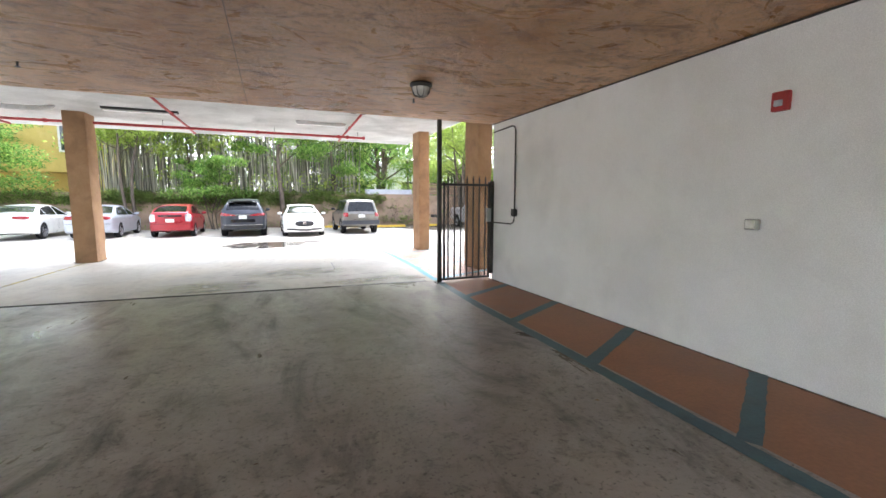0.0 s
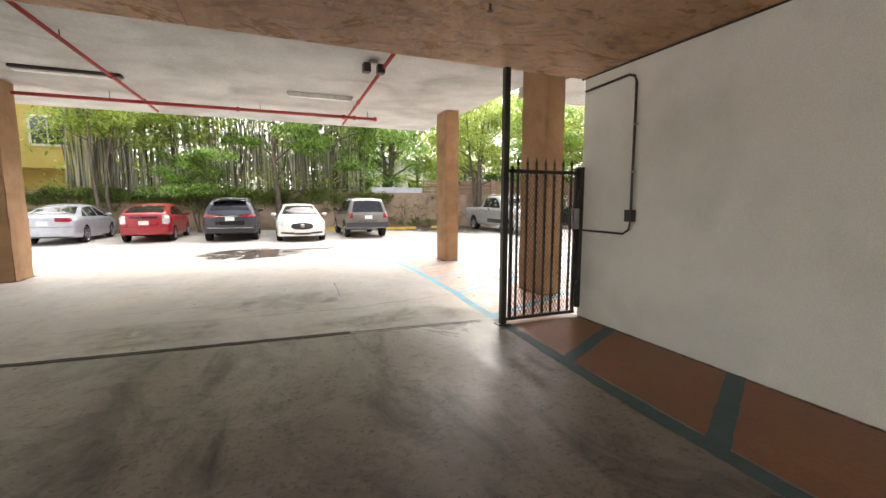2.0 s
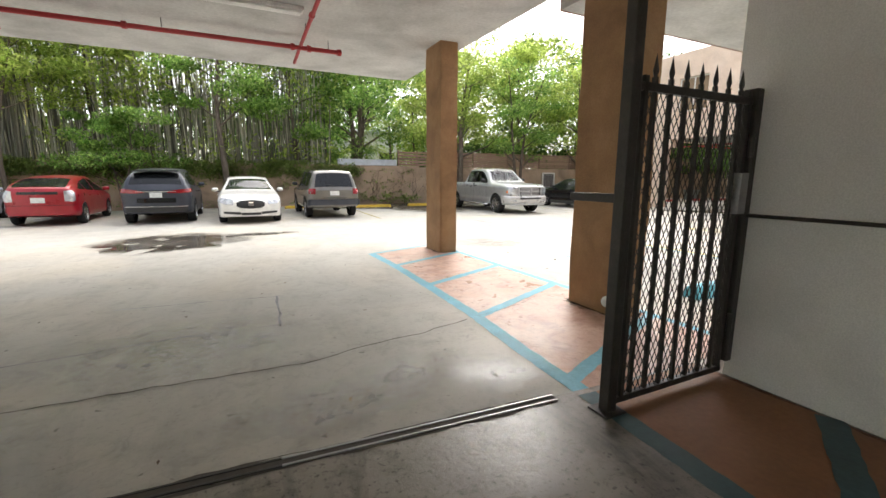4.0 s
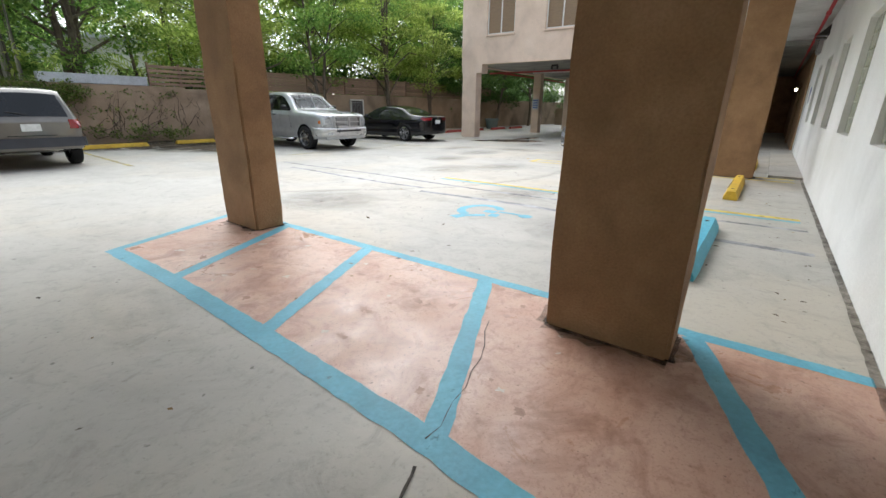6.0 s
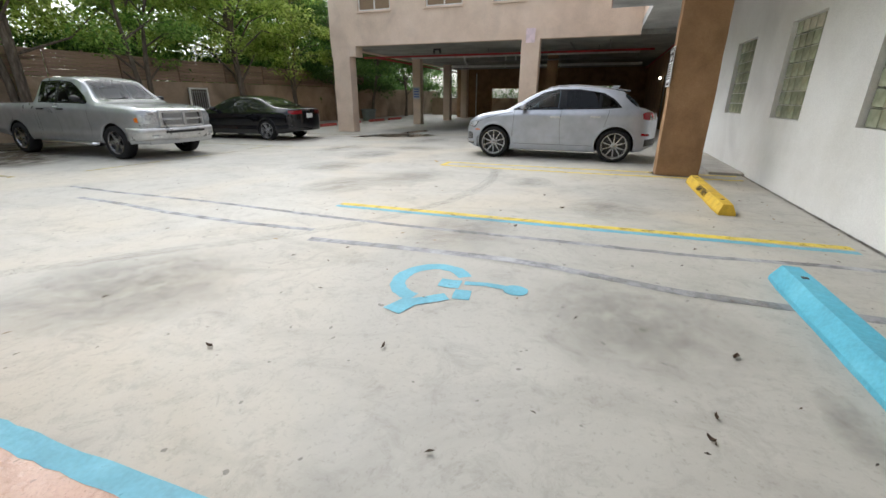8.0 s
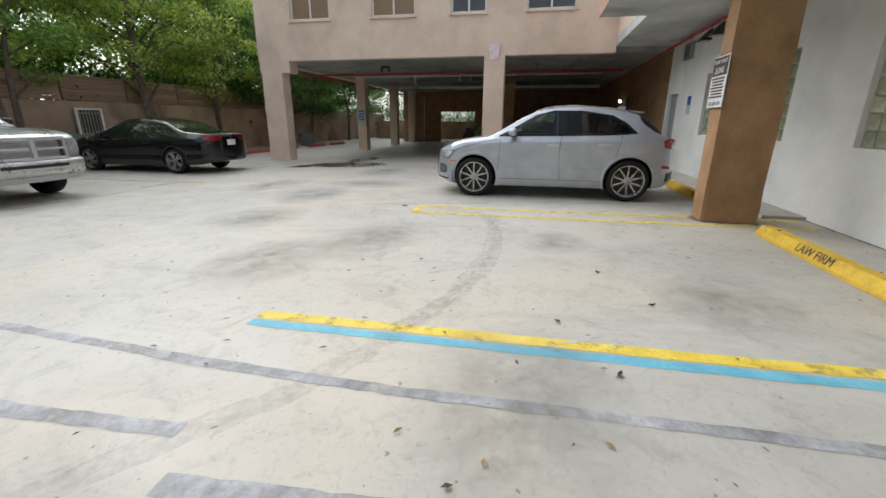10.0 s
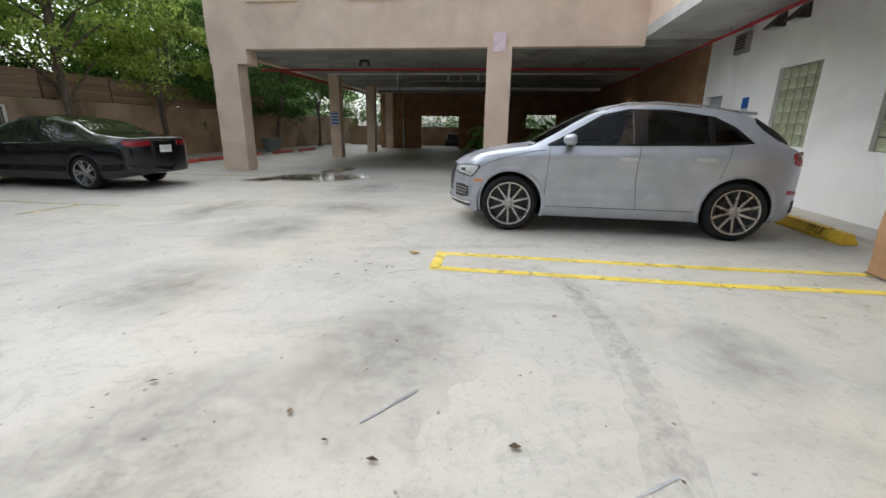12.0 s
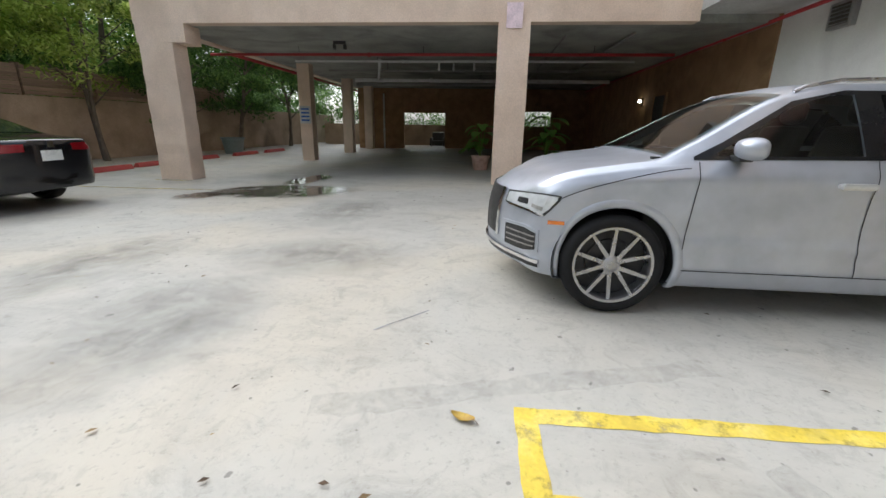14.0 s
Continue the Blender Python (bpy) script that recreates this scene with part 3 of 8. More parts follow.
class Shell:
    """The skin of a car: x ahead, y to its left, z up, from the middle of the wheelbase on the ground."""

    def __init__(self, s):
        self.s = s
        self.top, self.belt_line, self.plan, self.low = curve(s["top"]), curve(s["belt"]), curve(s["plan"]), curve(s["low"])
        self.xF, self.xR = s["plan"][-1][0], s["plan"][0][0]
        self.roof = s["roof"]

    def belt(self, x):
        return min(self.belt_line(x), self.top(x) - 0.045)

    def edge(self, x):
        """Half width and height of the roof's or bonnet's edge."""
        g = min(1, max(0, (self.top(x) - self.belt(x) - 0.05) / 0.4))
        w = self.plan(x)
        return w * 0.9 * (1 - g) + min(self.roof, w * 0.9) * g, self.top(x) - 0.02 - 0.03 * g

    def half(self, x, z):
        b, lo = self.belt(x), self.low(x)
        if z <= b:
            ridge = sum(a * max(0, 1 - abs(z - c) / w) for c, a, w in self.s.get("creases", ()))
            return self.plan(x) * SECTION(min(1, max(0, (z - lo) / (b - lo)))) + ridge
        we, ze = self.edge(x)
        f = min(1, (z - b) / max(0.001, ze - b))
        wb = self.plan(x) * SECTION(1)
        return wb + (we - wb) * (f * 0.85 + 0.15 * f * f)

    def bend(self, x, y, z):
        """Rounds nose and tail in plan and profile."""
        s = self.s
        w = max(0.3, self.plan(x))
        f = min(1, max(0, (x - (self.xF - 0.7)) / 0.7))
        r = min(1, max(0, ((self.xR + 0.6) - x) / 0.6))
        x -= f * f * (s["nose"] * (y / w) ** 2 + s.get("rake", 0.12) * max(0, (z - s.get("bumper", 0.55)) / 0.4) ** 2 + 0.25 * max(0, 0.4 - z) ** 1.5)
        x += r * r * (s["tail"] * (y / w) ** 2 + 0.3 * max(0, 0.42 - z) ** 1.5)
        return Vector((x, y, z))

    def ring(self, x):
        lo, b = self.low(x), self.belt(x)
        n_side, n_up = self.s.get("n_side", 24), self.s.get("n_up", 5)
        we, ze = self.edge(x)
        pts = [(0, lo), (0.6 * self.plan(x), lo), (self.half(x, lo) - 0.04, lo)]
        pts += [(self.half(x, lo + (b - lo) * k / n_side), lo + 0.012 + (b - lo - 0.012) * k / n_side) for k in range(n_side + 1)]
        pts += [(self.half(x, b + (ze - b) * k / n_up), b + (ze - b) * k / n_up) for k in range(1, n_up + 1)]
        t = self.top(x)
        pts += [(we * q, ze + (t - ze) * (1 - q * q) ** 0.7) for q in (0.95, 0.86, 0.5, 0.2, 0.0)]
        return pts

    def glazed(self, v):
        """Whether a point of the skin lies where the glass lets one see in."""
        x, y, z = v.co.x, abs(v.co.y), v.co.z
        for c in self.s["windows"]:
            if c[0][0] - 0.02 <= x <= c[-1][0] + 0.02 and y > 0.3:
                lo, hi = (np.interp(x, [q[0] for q in c], [q[k] for q in c]) for k in (1, 2))
                if lo - 0.02 <= z <= hi + 0.016:
                    return True
        we, ze = self.edge(x)
        return z > ze - 0.001 and y <= we * 0.87 and any(a + 0.025 < x < b - 0.025 for a, b in self.s["screens"])

    def surround(self, side, off=0.004):
        """The black frame round the side windows, open where the glass is."""
        cols, wins = self.s["surround"], self.s["windows"]
        xs = sorted({c[0] for c in cols} | {c[0] for w in wins for c in w} | {round(q, 3) for q in np.arange(cols[0][0] + 0.04, cols[-1][0] - 0.02, 0.06)})
        bm = bmesh.new()

        def at(c, x, k):
            return float(np.interp(x, [q[0] for q in c], [q[k] for q in c]))

        def point(x, z):
            return bm.verts.new(self.bend(x, side * (self.half(x, z) + off), z))
        for a, b in zip(xs, xs[1:]):
            w = [c for c in wins if c[0][0] <= (a + b) / 2 <= c[-1][0]]
            spans = [((at(cols, x, 1), at(w[0], x, 1)), (at(w[0], x, 2), at(cols, x, 2))) if w else ((at(cols, x, 1), at(cols, x, 2)),) for x in (a, b)]
            for (a0, a1), (b0, b1) in zip(*spans):
                n = 1 if w else 8
                for k in range(n):
                    f, g = k / n, (k + 1) / n
                    bm.faces.new((point(a, a0 + (a1 - a0) * f), point(b, b0 + (b1 - b0) * f), point(b, b0 + (b1 - b0) * g), point(a, a0 + (a1 - a0) * g)))
        bmesh.ops.remove_doubles(bm, verts=bm.verts, dist=0.0008)
        bmesh.ops.recalc_face_normals(bm, faces=bm.faces)
        return bm

    def body(self):
        s = self.s
        bm = bmesh.new()
        n = int((self.xF - self.xR) / 0.032)
        xs = sorted({round(self.xR + (self.xF - self.xR) * i / n, 4) for i in range(n + 1)} | {round(q, 4) for q in s.get("stations", ())})
        rows = []
        for x in xs:
            half = self.ring(x)
            m = len(half)
            full = [(y, z) for y, z in half] + [(-y, z) for y, z in half[-2:0:-1]]
            rows.append([bm.verts.new((x, y, z)) for y, z in full])
        R = s["arch"]
        for sx in s["axles"]:
            for row in rows:
                for v in row:
                    d = math.hypot(v.co.x - sx, v.co.z - s["r"])
                    if -0.056 < d - R < 0.01 and abs(v.co.y) > 0.5 * s["half"] and v.co.z > self.low(v.co.x) - 0.001:
                        k = R / d
                        v.co.x, v.co.z = sx + (v.co.x - sx) * k, s["r"] + (v.co.z - s["r"]) * k
        for r0, r1 in zip(rows, rows[1:]):
            q = len(r0)
            for k in range(q):
                quad = (r0[k], r0[(k + 1) % q], r1[(k + 1) % q], r1[k])
                if all(abs(v.co.y) > 0.4 * s["half"] for v in quad) and any(all(math.hypot(v.co.x - sx, v.co.z - s["r"]) < R + 0.002 for v in quad) for sx in s["axles"]):
                    continue
                if s.get("open_glass") and all(self.glazed(v) for v in quad):
                    continue
                bm.faces.new(quad)
        for x, row in ((self.xF, rows[-1]), (self.xR, rows[0])):
            half = self.ring(x)
            K = 12
            lines = [[bm.verts.new((x, y * (2 * i / K - 1), z)) for i in range(K + 1)] for y, z in half[2:-5]]
            we, ze = self.edge(x)
            t = self.top(x)
            lines.append([bm.verts.new((x, we * (2 * i / K - 1), ze + (t - ze) * (1 - min(1, abs(2 * i / K - 1)) ** 2) ** 0.7)) for i in range(K + 1)])
            for a, b in zip(lines, lines[1:]):
                for i in range(K):
                    bm.faces.new((a[i], a[i + 1], b[i + 1], b[i]))
        for v in bm.verts:
            v.co = self.bend(*v.co)
        bmesh.ops.recalc_face_normals(bm, faces=bm.faces)
        bmesh.ops.remove_doubles(bm, verts=bm.verts, dist=0.0015)
        return bm

    def grid(self, fn, nu, nv, off):
        """A thin shell over the skin; fn(u, v) gives a bare (x, y, z)."""
        bm = bmesh.new()
        P = [[self.bend(*fn(i / nu, j / nv)) for j in range(nv + 1)] for i in range(nu + 1)]
        V = []
        for i in range(nu + 1):
            line = []
            for j in range(nv + 1):
                a = P[min(i + 1, nu)][j] - P[max(i - 1, 0)][j]
                b = P[i][min(j + 1, nv)] - P[i][max(j - 1, 0)]
                nrm = a.cross(b)
                nrm = nrm.normalized() if nrm.length > 1e-9 else Vector((0, 0, 1))
                c = P[i][j] - Vector((0, 0, 0.7))
                if nrm.dot(Vector((c.x * 0.2, c.y, c.z))) < 0 and abs(nrm.x) < 0.8 or abs(nrm.x) >= 0.8 and nrm.x * P[i][j].x < 0:
                    nrm = -nrm
                line.append(bm.verts.new(P[i][j] + nrm * off))
            V.append(line)
        for i in range(nu):
            for j in range(nv):
                bm.faces.new((V[i][j], V[i + 1][j], V[i + 1][j + 1], V[i][j + 1]))
        edge = [e for e in bm.edges if len(e.link_faces) == 1]
        for e in edge:
            e.smooth = False
        r = bmesh.ops.extrude_edge_only(bm, edges=edge)
        for v in r["geom"]:
            if isinstance(v, bmesh.types.BMVert):
                v.co.y *= 1 - 0.012 / max(0.3, abs(v.co.y))
                v.co.x *= 1 - 0.012 / max(0.6, abs(v.co.x))
        bmesh.ops.recalc_face_normals(bm, faces=bm.faces)
        return bm

    def side_patch(self, cols, side, off=0.004, nv=8, per=4):
        """cols: (x, z low, z high) from back to front."""
        f0, f1 = [curve([(c[0], c[k]) for c in cols]) if len(cols) > 3 else (lambda x, k=k: np.interp(x, [c[0] for c in cols], [c[k] for c in cols])) for k in (1, 2)]

        def fn(u, v):
            x = cols[0][0] + (cols[-1][0] - cols[0][0]) * u
            a, b = np.interp(x, [c[0] for c in cols], [c[1] for c in cols]), np.interp(x, [c[0] for c in cols], [c[2] for c in cols])
            z = float(a + (b - a) * v)
            return x, side * self.half(x, z), z
        return self.grid(fn, max(6, int((cols[-1][0] - cols[0][0]) / 0.07)), nv, off)

    def screen(self, xa, xb, inset, off=0.004):
        """A windscreen over the slope from xa to xb."""
        def fn(u, v):
            x = xa + (xb - xa) * u
            we, ze = self.edge(x)
            t = self.top(x)
            q = (2 * v - 1) * inset
            return x, we * q, ze + (t - ze) * (1 - q * q) ** 0.7
        return self.grid(fn, 8, 12, off)

    def wrap(self, p, z, front):
        """A point p metres from the middle of the nose or tail, round its corner."""
        x = self.xF if front else self.xR
        w = self.half(x, z)
        if abs(p) <= w:
            return x, p, z
        rest, sg = abs(p) - w, 1 if p > 0 else -1
        y = w
        step = 0.03 * (-1 if front else 1)
        while rest > 0:
            x2 = x + step
            y2 = self.half(x2, z)
            d = math.hypot(x2 - x, y2 - y)
            if d >= rest:
                k = rest / d
                return x + (x2 - x) * k, sg * (y + (y2 - y) * k), z
            rest, x, y = rest - d, x2, y2
        return x, sg * y, z

    def end_patch(self, cols, front, off=0.006, nv=4):
        """cols: (p, z low, z high) round the nose or tail."""
        ps, a, b = [c[0] for c in cols], [c[1] for c in cols], [c[2] for c in cols]

        def fn(u, v):
            p = ps[0] + (ps[-1] - ps[0]) * u
            lo, hi = float(np.interp(p, ps, a)), float(np.interp(p, ps, b))
            return self.wrap(p, lo + (hi - lo) * v, front)
        return self.grid(fn, max(4, int((ps[-1] - ps[0]) / 0.06)), nv, off)


def lathe_bm(profile, n=40, bm=None):
    """Turns (radius, y) points round the y axis."""
    bm = bm or bmesh.new()
    rings = [[bm.verts.new((r * math.cos(2 * math.pi * k / n), y, r * math.sin(2 * math.pi * k / n))) for k in range(n)] for r, y in profile]
    for a, b in zip(rings, rings[1:]):
        for k in range(n):
            bm.faces.new((a[k], a[(k + 1) % n], b[(k + 1) % n], b[k]))
    return bm


def wheel_meshes(r, width, rim, spokes, twin, cut=0.035):
    """Tyre, rim and backing, the outer face towards +y."""
    h = width / 2
    tyre = lathe_bm([(rim, -h * 0.9), (rim + 0.02, -h), (r - 0.03, -h), (r - 0.006, -h * 0.8), (r, -h * 0.4), (r, h * 0.4), (r - 0.006, h * 0.8), (r - 0.03, h), (rim + 0.04, h * 1.04), (rim + 0.012, h * 0.98), (rim, h * 0.9)], 56)
    bmesh.ops.recalc_face_normals(tyre, faces=tyre.faces)
    rim_bm = lathe_bm([(rim + 0.004, h * 0.9), (rim + 0.004, h * 0.99), (rim - 0.014, h * 0.97), (rim - 0.022, h * 0.8), (rim - 0.024, -h * 0.5)], 56)
    hub = lathe_bm([(0.001, h * 0.82), (0.034, h * 0.82), (0.06, h * 0.72), (0.07, h * 0.5)], 24)
    tmp = bpy.data.meshes.new("hub")
    hub.to_mesh(tmp)
    hub.free()
    rim_bm.from_mesh(tmp)
    bpy.data.meshes.remove(tmp)
    for k in range(spokes):
        for off in ((-twin, twin) if twin else (0,)):
            a0 = 2 * math.pi * k / spokes + off * 0.55
            a1 = 2 * math.pi * k / spokes + off
            w0, w1 = cut * 0.5, cut * 0.36
            pts = []
            for rad, ang, w, y in ((0.045, a0, w0, h * 0.74), (rim - 0.012, a1, w1, h * 0.93)):
                c, s_ = math.cos(ang), math.sin(ang)
                for sg, dy in ((-1, 0), (1, 0), (0.7, -0.03), (-0.7, -0.03)):
                    pts.append(rim_bm.verts.new((rad * c - sg * w * s_, y + dy, rad * s_ + sg * w * c)))
            a, b = pts[:4], pts[4:]
            for i in range(4):
                rim_bm.faces.new((a[i], a[(i + 1) % 4], b[(i + 1) % 4], b[i]))
    bmesh.ops.recalc_face_normals(rim_bm, faces=rim_bm.faces)
    back = lathe_bm([(0.001, h * 0.25), (rim * 0.62, h * 0.25), (rim * 0.63, h * 0.1), (rim - 0.02, h * 0.05)], 32)
    bmesh.ops.recalc_face_normals(back, faces=back.faces)
    out = []
    for nm, b, m, smooth in (("tyre", tyre, M_TYRE, True), ("rim", rim_bm, M_ALLOY, False), ("wheel", back, M_ALLOY_D, False)):
        me = bpy.data.meshes.new(nm)
        b.to_mesh(me)
        b.free()
        if smooth:
            me.polygons.foreach_set("use_smooth", [True] * len(me.polygons))
        me.materials.append(m)
        out.append(me)
    return out


def build_car(name, label, category, s, skin, at, rz, full=True):
    sh = Shell(s)
    car = holder(name, label, category, "parked cars", at, rz)
    part("body", sh.body(), skin, car, smooth=True)
    for xa, xb in s["screens"]:
        part("windscreen" if xa > 0 else "rear_window", sh.screen(xa, xb, s.get("inset", 0.93)), (M_CLEAR if xa > 0 else M_DARKGL) if s.get("open_glass") else M_GLASS, car, smooth=True)
    for side in (1, -1):
        for cols in s["windows"]:
            part("side_window", sh.side_patch(cols, side, 0.002), (M_CLEAR if cols[-1][0] > 0 else M_DARKGL) if s.get("open_glass") else M_GLASS, car, smooth=True)
        if s.get("surround"):
            part("window_surround", sh.surround(side), M_GLOSSB, car, "black window surround", smooth=True)
        for x0, zs in s.get("seams", ()):
            cols = zs
            line = bmesh.new()
            pts = [sh.bend(*(x, side * (sh.half(x, z) + 0.0034), z)) for x, z in cols]
            prev = None
            for p in pts:
                d = Vector((0.0028, 0, 0)) if x0 == "v" else Vector((0, 0, 0.0028))
                pair = (line.verts.new(p - d), line.verts.new(p + d))
                if prev:
                    line.faces.new((prev[0], prev[1], pair[1], pair[0]))
                prev = pair
            part("door_gap", line, M_SEAM, car)
        for x, z in s.get("handles", ()):
            y = sh.half(x, z)
            hb = bmesh.new()
            box_bm(x - 0.1, side * (y + 0.012), z - 0.02, x + 0.1, side * (y + 0.045), z + 0.02, 0.013, hb)
            box_bm(x - 0.1, side * (y - 0.01), z - 0.012, x - 0.075, side * (y + 0.02), z + 0.012, 0.004, hb)
            box_bm(x + 0.075, side * (y - 0.01), z - 0.012, x + 0.1, side * (y + 0.02), z + 0.012, 0.004, hb)
            part("door_handle", hb, s.get("handle_mat", skin), car, smooth=False)
        mx, mz = s["mirror"]
        my = sh.half(mx, mz)
        mb = bmesh.new()
        bmesh.ops.create_uvsphere(mb, u_segments=18, v_segments=12, radius=1)
        for v in mb.verts:
            v.co = Vector((mx + v.co.x * (0.1 if v.co.x > 0 else 0.05), side * (my + 0.15) + (abs(v.co.y) ** 0.8) * math.copysign(0.105, v.co.y), mz + 0.06 + (abs(v.co.z) ** 0.7) * math.copysign(0.066, v.co.z)))
        mirror = part("mirror", mb, s.get("mirror_mat", skin), car, smooth=True)
        part("stalk", box_bm(mx - 0.03, side * (my - 0.02), mz - 0.02, mx + 0.05, side * (my + 0.11), mz + 0.015, 0.01), M_BLACKP, mirror, "black mirror foot")
    for kind, cols, front, material, lab in s["ends"]:
        both = [cols] if cols[0][0] < 0 < cols[-1][0] else [cols, [(-p, a, b) for p, a, b in cols[::-1]]]
        for c in both:
            part(kind, sh.end_patch(c, front, s.get("proud", {}).get(kind, 0.011 if kind in ("headlight", "light_strip") else 0.006)), material, car, lab, smooth=False)
    for kind, x0, y0, z0, x1, y1, z1, material in s.get("boxes", ()):
        part(kind, box_bm(x0, y0, z0, x1, y1, z1, min(0.02, abs(z1 - z0) * 0.3, abs(x1 - x0) * 0.3)), material, car)
    ty, ri, ba = wheel_meshes(s["r"], s["tyre"], s["rim"], s["spokes"], s.get("twin", 0), s.get("cut", 0.035))
    for sx in s["axles"]:
        for side in (1, -1):
            wl = new("wheel", ba)
            wl.parent = car
            wl.matrix_local = pose(sx, side * (s["half"] - s["tyre"] / 2 - 0.01), s["r"], 0, 0, 0 if side > 0 else 180)
            for nm, me in (("tyre", ty), ("rim", ri)):
                o = new(nm, me)
                o.parent = wl
            well = bmesh.new()
            ring = [[well.verts.new((sx + s["arch"] * 1.005 * math.cos(a), side * y, max(sh.low(sx) + 0.03, s["r"] + s["arch"] * 1.005 * math.sin(a)))) for a in [math.radians(-35 + 250 * i / 28) for i in range(29)]] for y in (s["half"] * 0.965, s["half"] * 0.5)]
            for i in range(28):
                well.faces.new((ring[0][i], ring[0][i + 1], ring[1][i + 1], ring[1][i]))
            well.faces.new(ring[1])
            part("wheel_well", well, M_WELL, car)
            lip = bmesh.new()
            prev = None
            for i in range(41):
                a = math.radians(-22 + 224 * i / 40)
                row = []
                for rad, dy in ((s["arch"] - 0.008, -0.02), (s["arch"] - 0.006, 0.008), (s["arch"] + 0.03, 0.011), (s["arch"] + s.get("lip", 0.05), 0.0)):
                    x, z = sx + rad * math.cos(a), s["r"] + rad * math.sin(a)
                    z = max(z, sh.low(x) + 0.0)
                    row.append(lip.verts.new(sh.bend(x, side * (sh.half(x, z) + dy), z)))
                if prev:
                    for k in range(3):
                        lip.faces.new((prev[k], row[k], row[k + 1], prev[k + 1]))
                prev = row
            bmesh.ops.recalc_face_normals(lip, faces=lip.faces)
            part("wheel_arch", lip, s.get("arch_mat", skin), car, smooth=True)
    return car


def plan_of(xr, xf, half, rear=0.84, front=0.8):
    return [(xr, half * rear), (xr + 0.12, half * (rear + 0.08)), (xr + 0.35, half * 0.975), (xr + 0.8, half), (0.6, half), (xf - 0.75, half * 0.99), (xf - 0.35, half * 0.945), (xf - 0.12, half * (front + 0.07)), (xf, half * front)]


